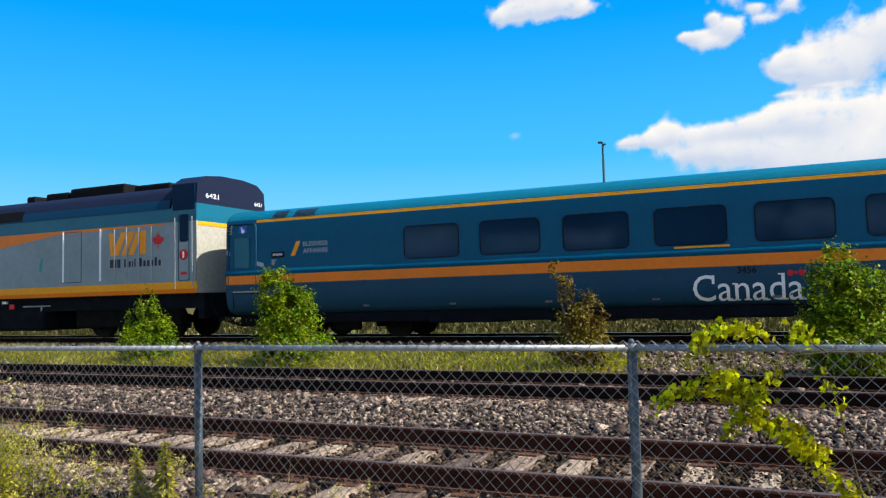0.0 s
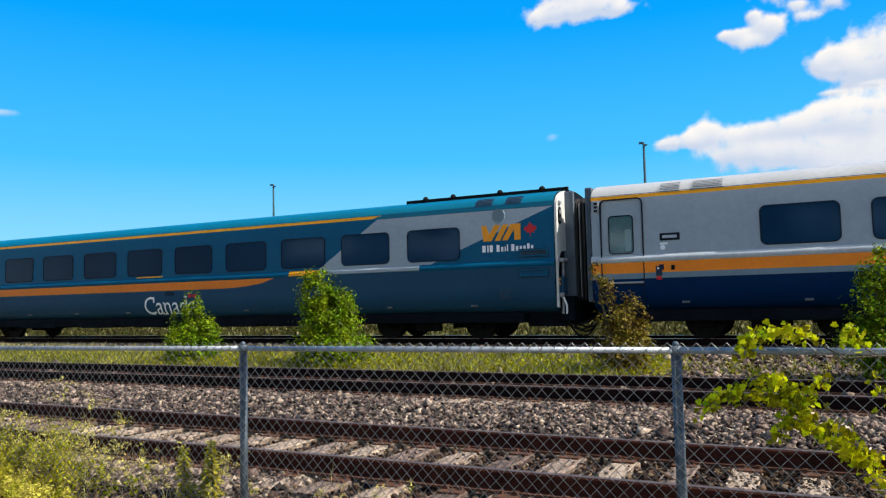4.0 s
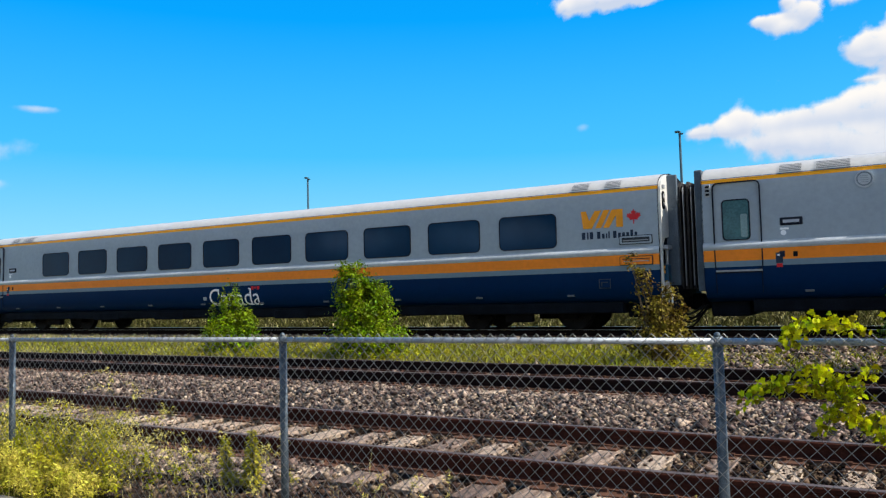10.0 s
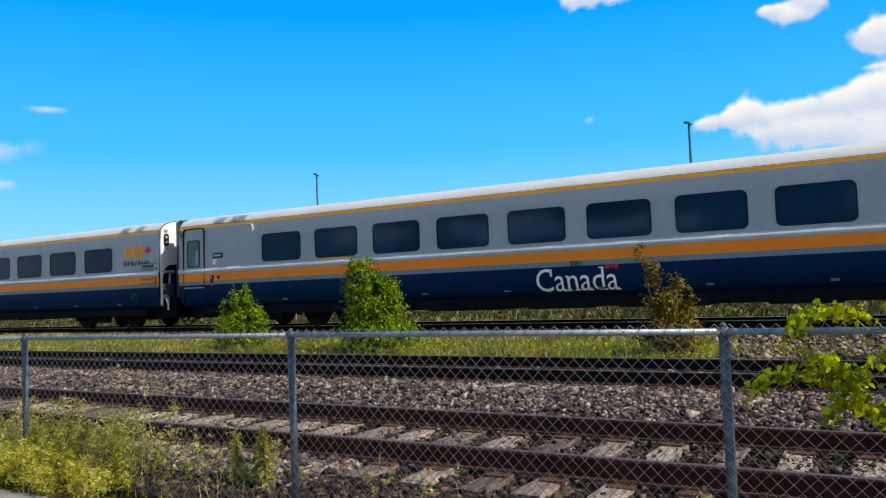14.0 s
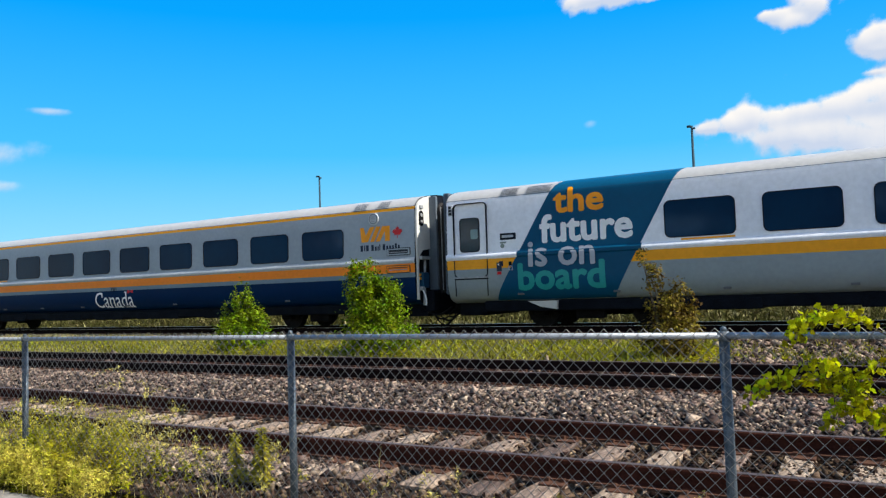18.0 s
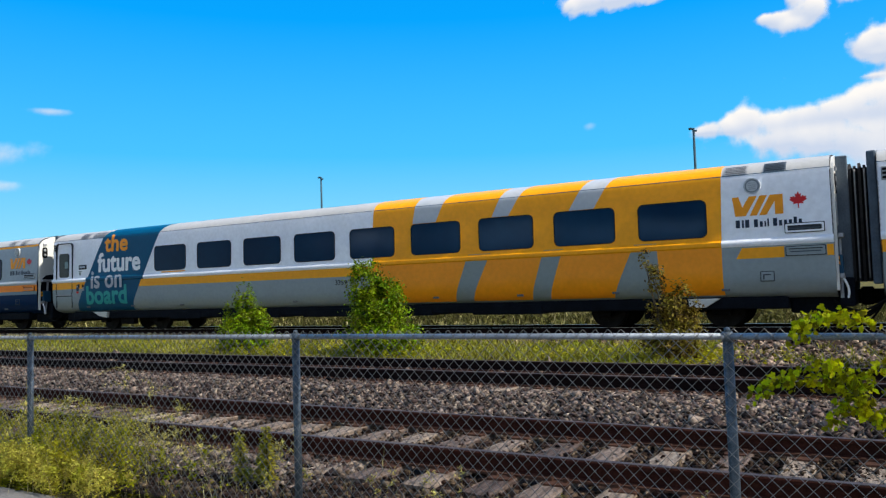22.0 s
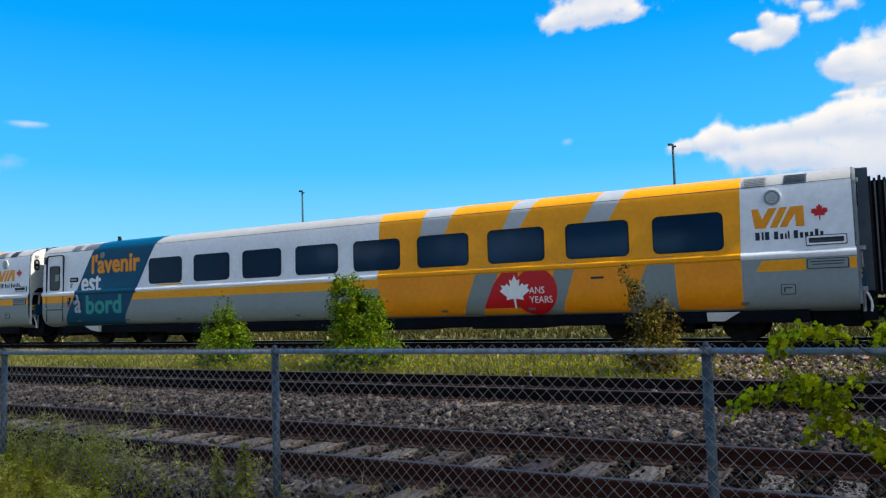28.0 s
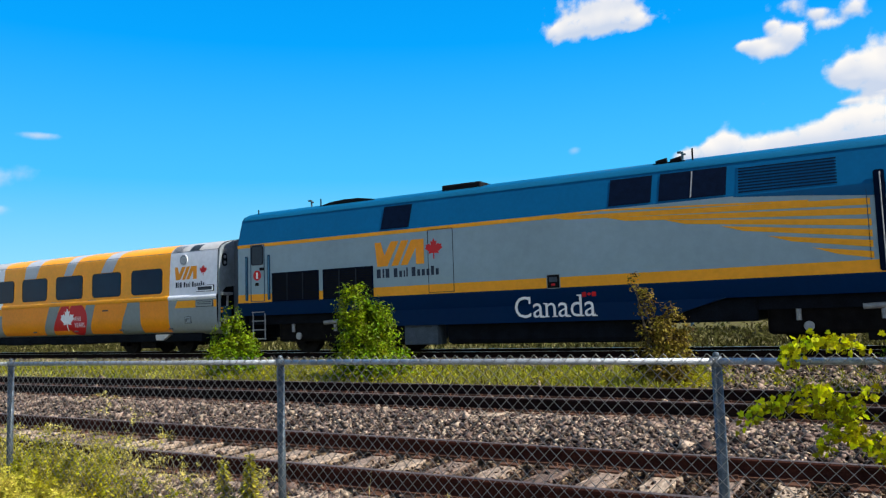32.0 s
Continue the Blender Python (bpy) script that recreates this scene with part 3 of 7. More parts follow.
# ---- shrubs ----
def shrub(x, y, lobes, leaves, leaf_size, material, seed, label, twigs=9):
    """A leafy shrub: stems from the ground and a crown of small folded leaves in uneven lobes (dx, dz, rx, rz)."""
    rnd = random.Random(seed)
    z0 = bed_height(y) - 0.04
    root = tagged(new("shrub"), label, "shrub")
    root.location = (x, y, z0)
    bm = bmesh.new()
    for i in range(twigs):
        lx, lz, rx, rz = lobes[i % len(lobes)]
        a = Vector((rnd.uniform(-.08, .08), rnd.uniform(-.08, .08), 0))
        b = Vector((lx + rnd.uniform(-rx, rx) * 0.5, rnd.uniform(-rx, rx) * 0.5, lz + rz * rnd.uniform(-0.2, 0.6)))
        mid = a.lerp(b, 0.5) + Vector((rnd.uniform(-.06, .06), rnd.uniform(-.06, .06), 0.08))
        tube(bm, a, mid, 0.014, 0.010, 5)
        tube(bm, mid, b, 0.010, 0.004, 5)
    part("stem", bm, M_STEM, root, "branching brown stem")
    rg = np.random.default_rng(seed)
    weights = np.array([rx * rx * rz for _, _, rx, rz in lobes])
    pick = rg.choice(len(lobes), leaves, p=weights / weights.sum())
    L = np.array(lobes)[pick]
    d = rg.normal(size=(leaves, 3))
    d /= np.linalg.norm(d, axis=1, keepdims=True)
    r = rg.uniform(0.25, 1.0, leaves) ** 0.5 * (1 + 0.13 * rg.normal(size=leaves))
    # sprays: leaves gather along random twigs
    c = np.stack([L[:, 0] + d[:, 0] * r * L[:, 2], d[:, 1] * r * L[:, 2] * 0.9, L[:, 1] + d[:, 2] * r * L[:, 3]], 1)
    lump = np.array([noise.noise(Vector(p) * 4.2 + Vector((seed, 0, 0))) for p in c])
    keep = (lump > -0.16) & (c[:, 2] > 0.02)
    c = c[keep]
    n = len(c)
    s = leaf_size * rg.uniform(0.6, 1.35, n)
    out = d[keep] * 0.6 + np.array([0, 0, 0.5]) + rg.normal(0, 0.5, (n, 3))
    out /= np.linalg.norm(out, axis=1, keepdims=True)
    t = np.cross(out, rg.normal(size=(n, 3)))
    t /= np.linalg.norm(t, axis=1, keepdims=True)
    u = np.cross(out, t)
    S = s[:, None]
    v = np.stack([c - t * S * 0.6, c + u * S * 0.36 + out * S * 0.1 - t * S * 0.1, c + t * S * 0.62, c - u * S * 0.36 + out * S * 0.1 - t * S * 0.1], 1).reshape(-1, 3)
    k = 4 * np.arange(n)[:, None]
    f = np.concatenate([k + np.array([[0, 1, 2]]), k + np.array([[0, 2, 3]])])
    part("crown", mesh_arrays("crown", v, f), material, root)
    return root


shrub(-12.85, 12.8, [(0, 0.50, 0.64, 0.48), (-0.40, 0.85, 0.24, 0.42), (0.02, 1.18, 0.28, 0.54), (0.40, 0.80, 0.30, 0.38)], 13000, 0.050, M_LEAF, 21,
      "low bushy green shrub in the grass between tracks")
shrub(-9.15, 12.7, [(0.20, 0.45, 0.84, 0.45), (0.10, 0.95, 0.64, 0.65), (-0.16, 1.5, 0.44, 0.52), (0.26, 1.22, 0.44, 0.50), (-0.40, 1.80, 0.19, 0.32), (-0.02, 1.80, 0.24, 0.26)], 24000, 0.050,
      M_LEAF, 22, "tall dense green shrub in the grass between tracks")
shrub(-3.25, 12.8, [(0.02, 0.45, 0.50, 0.45), (0.12, 0.9, 0.36, 0.5), (-0.22, 1.28, 0.19, 0.5), (-0.36, 1.74, 0.12, 0.24)], 10000, 0.047, M_LEAFBROWN, 23,
      "browning thin-leaved shrub in the grass between tracks", 14)
shrub(0.75, 12.8, [(0.05, 0.5, 0.85, 0.5), (-0.02, 1.05, 0.6, 0.6), (-0.12, 1.6, 0.4, 0.45), (0.3, 1.3, 0.4, 0.4)], 20000, 0.050, M_LEAF, 24,
      "tall green shrub with pointed top between tracks")

# ---- chain-link fence ----
FY = 4.10
POSTS = [(-16.1, 1.26), (-12.97, 1.26), (-9.90, 1.262), (-6.81, 1.264), (-3.65, 1.283), (-0.757, 1.292), (2.30, 1.295)]


def fence_top(x):
    for (x0, z0), (x1, z1) in zip(POSTS, POSTS[1:]):
        if x <= x1:
            return z0 + (z1 - z0) * (x - x0) / (x1 - x0)
    return POSTS[-1][1]


fence = tagged(new("fence"), "galvanised chain-link fence with round posts and top rail", "fence")
for (x0, z0), (x1, z1) in zip(POSTS, POSTS[1:]):
    part("top_rail", bar((x0, FY, z0 - 0.019), (x1, FY, z1 - 0.019), 0.0168, sides=14), M_GALV, fence, smooth=True)
for x, z in POSTS:
    bm = tube(bmesh.new(), (x, FY + 0.01, -0.15), (x, FY + 0.01, z - 0.03), 0.0265, sides=16)
    p = part("post", bm, M_POST, fence, smooth=True)
    bm = tube(bmesh.new(), (x, FY + 0.008, z - 0.045), (x, FY + 0.008, z + 0.004), 0.030, 0.027, sides=14)
    bmesh.ops.create_uvsphere(bm, u_segments=12, v_segments=6, radius=0.017, matrix=Matrix.Translation((x, FY + 0.008, z + 0.012)))
    part("post_cap", bm, M_POST, p, "rounded loop cap", smooth=True)
# woven wire: zigzag strands side by side
wire_v, wire_f = [], []
PW, PH = 0.0725, 0.074
wy = FY - 0.034
for i in range(int((2.2 + 12.9) / PW)):
    xw = -12.9 + i * PW
    top = fence_top(xw) + 0.022
    for sgn in (0, 1):
        x_s = xw + sgn * PW / 2
        z = top
        while z > 0.04:
            for (xa, za), (xb, zb) in (((x_s + sgn * PW / 2, z), (x_s + (1 - sgn) * PW / 2, z - PH / 2)), ((x_s + (1 - sgn) * PW / 2, z - PH / 2), (x_s + sgn * PW / 2, z - PH))):
                n0 = len(wire_v)
                dx, dz = xb - xa, zb - za
                ln = math.hypot(dx, dz)
                px, pz = -dz / ln * 0.0021, dx / ln * 0.0021
                ya = wy + (0.002 if zb < za and xb > xa else -0.002)
                for (xx, zz) in ((xa, za), (xb, zb)):
                    wire_v += [(xx + px, ya, zz + pz), (xx - px * 0.5, ya - 0.0022, zz - pz * 0.5), (xx - px * 0.5, ya + 0.0022, zz - pz * 0.5)]
                wire_f += [(n0, n0 + 1, n0 + 4, n0 + 3), (n0 + 1, n0 + 2, n0 + 5, n0 + 4), (n0 + 2, n0, n0 + 3, n0 + 5)]
            z -= PH
part("chain_link_mesh", mesh_arrays("chain_link_mesh", wire_v, wire_f), M_WIRE, fence, "woven diamond wire mesh")["kind"] = "stuff"


# ---- the train ----
LRC = [(-1.18, 0.62), (-1.42, 0.72), (-1.55, 0.92), (-1.585, 1.12), (-1.59, 1.335), (-1.593, 1.455), (-1.597, 1.69), (-1.598, 1.735), (-1.57, 1.85), (-1.55, 2.80), (-1.529, 3.10), (-1.515, 3.175),
       (-1.46, 3.26), (-1.36, 3.35), (-1.20, 3.42), (-0.90, 3.495), (-0.45, 3.56), (0.0, 3.58)]
LEN = 25.2


def eased(profile, spans):
    """Adds points on a soft curve between those of a side profile, within the given heights."""
    out = [profile[0]]
    for i in range(1, len(profile)):
        a, b = Vector(profile[i - 1]), Vector(profile[i])
        if any(lo - 1e-6 <= a.y and b.y <= hi + 1e-6 for lo, hi in spans):
            p, q = Vector(profile[max(0, i - 2)]), Vector(profile[min(len(profile) - 1, i + 1)])
            ta = (b - p) * (b - a).length / max(1e-6, (b - p).length)
            tb = (q - a) * (b - a).length / max(1e-6, (q - a).length)
            for t in (0.33, 0.67):
                v = a * (2 * t ** 3 - 3 * t * t + 1) + ta * (t ** 3 - 2 * t * t + t) + b * (3 * t * t - 2 * t ** 3) + tb * (t ** 3 - t * t)
                out.append((v.x, v.y))
        out.append(profile[i])
    return out


LRC = eased(LRC, [(0.62, 1.335), (3.10, 3.495)])


def mirrored(profile):
    return [(-y, z) for y, z in reversed(profile)]


def skin(car, name, profile, lo, hi, x0, x1, material, label="", both=True):
    """The stretch of a car's skin between two heights, on both sides."""
    cut = [p for p in profile if lo - 1e-6 <= p[1] <= hi + 1e-6]
    bm = sheet(cut, x0, x1)
    if both:
        b2 = sheet(mirrored(cut), x0, x1)
        me = bpy.data.meshes.new("tmp")
        b2.to_mesh(me)
        b2.free()
        bm.from_mesh(me)
        bpy.data.meshes.remove(me)
        bmesh.ops.remove_doubles(bm, verts=bm.verts[:], dist=1e-5)
    return part(name, bm, material, car, label, smooth=True)


def decal(parent, name, points, profile, material, label="", off=0.004):
    return part(name, lay_on(flat(points), profile, off), material, parent, label, smooth=True)


def glyphs(bm):
    """Splits flat lettering into one bmesh for each letter: pieces above one another belong together."""
    seen, spans = set(), []
    for v0 in bm.verts:
        if v0 in seen:
            continue
        todo, piece = [v0], []
        seen.add(v0)
        while todo:
            v = todo.pop()
            piece.append(v.index)
            for e in v.link_edges:
                o = e.other_vert(v)
                if o not in seen:
                    seen.add(o)
                    todo.append(o)
        xs = [bm.verts[k].co.x for k in piece]
        spans.append([min(xs), max(xs), piece])
    spans.sort(key=lambda r: r[0])
    letters = []
    for a, b, piece in spans:
        if letters and a < letters[-1][1] - 0.4 * min(b - a, letters[-1][1] - letters[-1][0]):
            letters[-1] = [letters[-1][0], max(b, letters[-1][1]), letters[-1][2] + piece]
        else:
            letters.append([a, b, piece])
    for _, _, piece in letters:
        one, keep = bm.copy(), set(piece)
        one.verts.ensure_lookup_table()
        bmesh.ops.delete(one, geom=[v for v in one.verts if v.index not in keep], context="VERTS")
        yield one


SERIFS = {"a": ((0.66, 1.16, 0.0),), "n": ((-0.16, 0.36, 0.0), (0.64, 1.16, 0.0), (-0.18, 0.12, 1.0)), "d": ((0.74, 1.16, 0.0), (0.58, 0.90, 1.0)), "C": ((0.86, 0.98, 0.5),)}


def add_serifs(bm, sign, height):
    """Small flat feet and head strokes on a letter, by shares of its width."""
    xs, zs = [v.co.x for v in bm.verts], [v.co.z for v in bm.verts]
    x0, w, z0, z1 = min(xs), max(xs) - min(xs), min(zs), max(zs)
    t = height * 0.055
    for a, b, at in SERIFS.get(sign, ()):
        if at == 0.5:
            lo, hi = z1 - height * 0.34, z1 - height * 0.02
        else:
            lo, hi = (z0, z0 + t) if at == 0.0 else (z1 - t, z1)
        bm.faces.new([bm.verts.new((x0 + w * x, 0, z)) for x, z in ((a, lo), (b, lo), (b, hi), (a, hi))])


def words(parent, text, x0, x1, z0, z1, profile, material, weight=0.0, off=0.008, name="letter", label="", serif=False):
    w = weight * (z1 - z0) * 0.8
    whole = lettering(text, x0 + w, x1 - w, z0 + w, z1 - w)
    whole.verts.ensure_lookup_table()
    whole.verts.index_update()
    for sign, one in zip(text.replace(" ", ""), glyphs(whole)):
        if serif:
            add_serifs(one, sign, z1 - z0)
        bm = lay_on(one, profile, off)
        if weight > 0.01:     # heavier strokes: copies set a little to each side
            me = bpy.data.meshes.new("stroke")
            bm.to_mesh(me)
            for k, (dx, dz) in enumerate(((w, 0), (-w, 0), (0, w), (0, -w), (w * .7, w * .7), (-w * .7, -w * .7), (w * .7, -w * .7), (-w * .7, w * .7))):
                m2 = me.copy()
                m2.transform(Matrix.Translation((dx, -0.0006 * (k + 1), dz)))
                bm.from_mesh(m2)
                bpy.data.meshes.remove(m2)
            bpy.data.meshes.remove(me)
        part(name, bm, material, parent, label)
    whole.free()


def window(car, x0, x1, z0, z1, y, r=0.11, glass=None):
    f = part("window_frame", ring(rounded(x0 - .022, x1 + .022, z0 - .022, z1 + .022, r + .02), rounded(x0, x1, z0, z1, r), y - 0.016, y + 0.03), M_SEAL, car)
    part("pane", slab(rounded(x0 - .01, x1 + .01, z0 - .01, z1 + .01, r), y - 0.008, y + 0.02), glass or M_GLASS, f, "dark window glass with the sky's blue in its colour")


def wheelset(parent, x, r=0.42, w=None):
    """Two wheels on an axle, turning about the axle's middle."""
    bm = bmesh.new()
    for s in (-1, 1):
        tube(bm, (0, s * 0.68, 0), (0, s * 0.81, 0), r, sides=28)
        tube(bm, (0, s * 0.655, 0), (0, s * 0.685, 0), r + 0.028, sides=28)
        for k in range(5):
            a = radians(72 * k)
            tube(bm, (math.cos(a) * r * 0.6, s * 0.80, math.sin(a) * r * 0.6), (math.cos(a) * r * 0.6, s * 0.822, math.sin(a) * r * 0.6), 0.05, sides=6)
    tube(bm, (0, -1.02, 0), (0, 1.02, 0), 0.075, sides=10)
    return part("wheelset", bm, M_WHEEL, parent, "steel wheels on an axle", pose(x, 0, r))


WHEELS = []     # (wheelset, x in its bogie, radius)


def bogie(car, x, base=2.6, r=0.42, dark=M_BOGIE):
    bm = bmesh.new()
    for s in (-1, 1):
        box(bm, -base / 2 - 0.35, base / 2 + 0.35, s * 1.0 - 0.07, s * 1.0 + 0.07, 0.42, 0.62, 0.02)
        for e in (-1, 1):
            box(bm, e * base / 2 - 0.17, e * base / 2 + 0.17, s * 1.03 - 0.10, s * 1.03 + 0.10, 0.27, 0.56, 0.03)
            tube(bm, (e * (base / 2 - 0.42), s * 1.03, 0.34), (e * (base / 2 - 0.42), s * 1.03, 0.60), 0.09, sides=10)
        box(bm, -0.35, 0.35, s * 1.08 - 0.10, s * 1.08 + 0.10, 0.20, 0.66, 0.03)
    box(bm, -0.3, 0.3, -1.0, 1.0, 0.38, 0.6, 0.02)
    b = part("bogie", bm, dark, car, "grimy dark four-wheel bogie", pose(x, 0, 0))
    for e in (-1, 1):
        w = wheelset(b, e * base / 2, r)
        WHEELS.append((w, e * base / 2, r))
    return b


def brand_mark(car, x0, x1, z0, z1, profile, material, leaf_at, text_bar, bar_mat, leaf_r):
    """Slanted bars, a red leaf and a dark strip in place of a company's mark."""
    w = (x1 - x0)
    sl = w * 0.16
    decal(car, "emblem_bar", [(x0, z1), (x0 + w * .13, z1), (x0 + w * .20, z0 + (z1 - z0) * .45), (x0 + w * .34, z1), (x0 + w * .50, z1), (x0 + w * .26, z0), (x0 + w * .05, z0)], profile, material, off=0.009)
    decal(car, "emblem_bar", [(x0 + w * .34, z0), (x0 + w * .48, z0), (x0 + w * .70, z1), (x0 + w * .55, z1)], profile, material, off=0.009)
    decal(car, "emblem_bar", [(x0 + w * .53, z0), (x0 + w * .67, z0), (x0 + w * .84, z0 + (z1 - z0) * .66), (x0 + w * .84, z0), (x0 + w, z0), (x0 + w, z1), (x0 + w * .75, z1)], profile, material, off=0.009)
    decal(car, "leaf_emblem", leaf_outline(*leaf_at, leaf_r), profile, M_RED, "red leaf emblem", off=0.009)
    bx0, bx1, bz0, bz1 = text_bar
    wide, k = (1.25, 0.55, 1.2, 0.0, 1.15, 0.85, 0.45, 0.45, 0.0, 1.15, 0.85, 0.9, 0.85, 0.9, 0.85), 0.0
    unit = (bx1 - bx0) / (sum(wide) + 0.22 * len(wide) + 0.8)
    for i, w1 in enumerate(wide):     # upright bars where the small lettering stands
        if not w1:
            k += 0.62
            continue
        tall = i in (0, 1, 2, 4, 7, 9, 13)
        za, zb = bz0 + (bz1 - bz0) * 0.10, bz0 + (bz1 - bz0) * (0.90 if tall else 0.66)
        a, b = bx0 + k * unit, bx0 + (k + w1) * unit
        decal(car, "writing_bar", [(a, za), (b - 0.2 * (b - a), za), (b - 0.2 * (b - a), zb), (a, zb)], profile, bar_mat, off=0.009)
        k += w1 + 0.22


def flag(car, x0, x1, z0, z1, profile):
    """A small flag over the last letter: red, white, red."""
    w = x1 - x0
    for a, b in ((0.0, 0.30), (0.70, 1.0)):
        decal(car, "flag_bar", [(x0 + w * a, z0), (x0 + w * b, z0), (x0 + w * b, z1), (x0 + w * a, z1)], profile, M_RED, "red bar of a small flag", off=0.007)
    decal(car, "flag_leaf", leaf_outline((x0 + x1) / 2, (z0 + z1) / 2, (z1 - z0) * 0.5), profile, M_RED, off=0.007)


def coach(name, label, skins, first, count, no_roof_stripe=False):
    """A passenger coach from its skins {band: material}; x from 0 at the leading end, z from the rail."""
    car = tagged(new(name), label, "train car", "coaches of the train")
    S = skins
    skin(car, "skirt", LRC, 0.62, 1.335, 0, LEN, S["skirt"])
    skin(car, "sill_band", LRC, 1.335, 1.455, 0, LEN, S["sill"])
    skin(car, "side_stripe", LRC, 1.455, 1.69, 0, LEN, S["stripe"], "coloured side stripe")
    skin(car, "belt_rail", [(-1.597, 1.69), (-1.625, 1.725), (-1.625, 1.80), (-1.57, 1.85)], 1.69, 1.85, 0, LEN, S["belt"], "rounded belt moulding")
    skin(car, "side_wall", LRC, 1.85, 3.10, 0, LEN, S["wall"])
    skin(car, "roof_stripe", LRC, 3.10, 3.175, 0, LEN, S["top"], "narrow stripe under the roof")
    skin(car, "roof", LRC, 3.175, 3.58, 0, LEN, S["roof"])
    decal(car, "gutter", [(0.0, 3.178), (LEN, 3.178), (LEN, 3.192), (0.0, 3.192)], LRC, M_SLATE, "thin dark gutter line", 0.010)
    # end walls
    full = LRC + mirrored(LRC)[1:]
    for x, lab in ((0.0, "leading end wall"), (LEN, "trailing end wall")):
        bm = bmesh.new()
        prism(bm, full, x - 0.02 if x else 0.0, x if x else 0.02)
        part("end_wall", bm, M_UNDER, car, lab)
    # end details at the trailing end: white side posts, grey gangway housing, bellows to the next coach
    for s in (-1, 1):
        edge = [(-1.545, 0.75), (-1.49, 0.75), (-1.49, 1.62), (-1.42, 1.90), (-1.28, 2.03), (-0.82, 2.08), (-0.82, 3.49), (-1.10, 3.435), (-1.30, 3.36), (-1.44, 3.265), (-1.51, 3.15), (-1.55, 2.80)]
        part("corner_post", prism(bmesh.new(), [(y * -s, z) for y, z in edge], LEN + 0.002, LEN + 0.055), S["end"], car, "cream end corner post with a cut-out")
        part("end_step", boxed(LEN + 0.005, LEN + 0.16, min(s * 1.08, s * 1.5), max(s * 1.08, s * 1.5), 1.78, 1.87, bevel=0.015), M_PIPE, car)
        part("end_pipe", bar((LEN + 0.07, s * 1.30, 0.6), (LEN + 0.07, s * 1.22, 1.78), 0.035), M_PIPE, car)
        part("end_box", boxed(LEN + 0.005, LEN + 0.13, min(s * 1.12, s * 1.42), max(s * 1.12, s * 1.42), 1.05, 1.45, bevel=0.02), M_SLATE, car)
        bm = bmesh.new()
        box(bm, LEN + 0.0, LEN + 0.27, s * 0.86 - 0.05, s * 0.86 + 0.05, 0.95, 3.46, 0.02)
        part("gangway_housing", bm, M_HOUSING, car, "grey plate beside the gangway")
        lamp = prism(bmesh.new(), [(s * 1.33 + x, z) for x, z in rounded(-0.10, 0.10, 2.66, 3.06, 0.095)], LEN + 0.05, LEN + 0.075)
        part("marker_lamp", lamp, M_BLACK, car, "dark oval marker lamp")
        for z in (2.77, 2.95):
            part("lamp_lens", bar((LEN + 0.07, s * 1.33, z), (LEN + 0.085, s * 1.33, z), 0.05, sides=12), M_PIPE, car)
        part("end_lamp", boxed(LEN + 0.05, LEN + 0.10, min(s * 1.26, s * 1.40), max(s * 1.26, s * 1.40), 3.12, 3.20, bevel=0.01), M_PIPE, car)
        part("warning_plate", boxed(LEN + 0.052, LEN + 0.07, min(s * 1.36, s * 1.49), max(s * 1.36, s * 1.49), 1.26, 1.42), M_YELLOW, car, "small yellow warning plate")
        part("warning_bar", boxed(LEN + 0.055, LEN + 0.074, min(s * 1.36, s * 1.49), max(s * 1.36, s * 1.49), 1.32, 1.36), M_BLACK, car)
        bm = bmesh.new()
        pts = [Vector((LEN + 0.10 + 0.10 * math.sin(2.2 * i / 6), s * (1.44 - 0.03 * i / 6), 1.02 - 0.42 * i / 6)) for i in range(7)]
        for a, b in zip(pts, pts[1:]):
            tube(bm, a, b, 0.022, sides=6)
        part("white_hose", bm, M_WHITE, car, "short white air hose")
        part("cut_off_cock", boxed(LEN + 0.05, LEN + 0.15, min(s * 1.38, s * 1.50), max(s * 1.38, s * 1.50), 0.98, 1.08, bevel=0.02), M_PIPE, car)
        if "plain_end" in S:
            continue
        bm = bmesh.new()
        box(bm, -0.17, -0.004, s * 1.18 - 0.20, s * 1.18 + 0.20, 0.85, 3.44, 0.03)
        part("end_shroud", bm, M_SHROUD, car, "grey plate at the leading end")
    for k in range(6):
        xx = LEN + 0.27 + k * 0.088
        g = 0.045 * (k % 2)
        fold = prism(bmesh.new(), [(-0.84 + g, 0.9), (-0.84 + g, 3.18 - g), (-0.70, 3.30 - g), (0.70, 3.30 - g), (0.84 - g, 3.18 - g), (0.84 - g, 0.9)], xx, xx + 0.05)
        part("bellows_fold", fold, M_BELLOWS, car, "dark grey rubber fold of the bellows")
        if k in (1, 3, 4):
            for s in (-1, 1):
                part("bellows_edge", bar((xx + 0.025, s * 0.85, 0.98), (xx + 0.025, s * 0.85, 3.16), 0.014), M_PIPE, car, "pale metal edge of the bellows")
    part("gangway", boxed(LEN + 0.02, LEN + 0.86, -0.74, 0.74, 0.92, 3.20), M_BLACK, car)
    part("draft_gear", boxed(LEN - 0.9, LEN + 0.02, -1.05, 1.05, 0.30, 0.80, bevel=0.05), M_UNDER, car, "dark gear under the end")
    part("draft_gear", boxed(0.0, 0.8, -1.0, 1.0, 0.30, 0.80, bevel=0.05), M_UNDER, car)
    part("buffer_beam", boxed(LEN + 0.02, LEN + 0.30, -1.2, 1.2, 0.42, 1.0, bevel=0.05), M_UNDER, car)
    part("drawbar", boxed(LEN, LEN + 0.45, -0.15, 0.15, 0.45, 0.75, bevel=0.03), M_BOGIE, car)
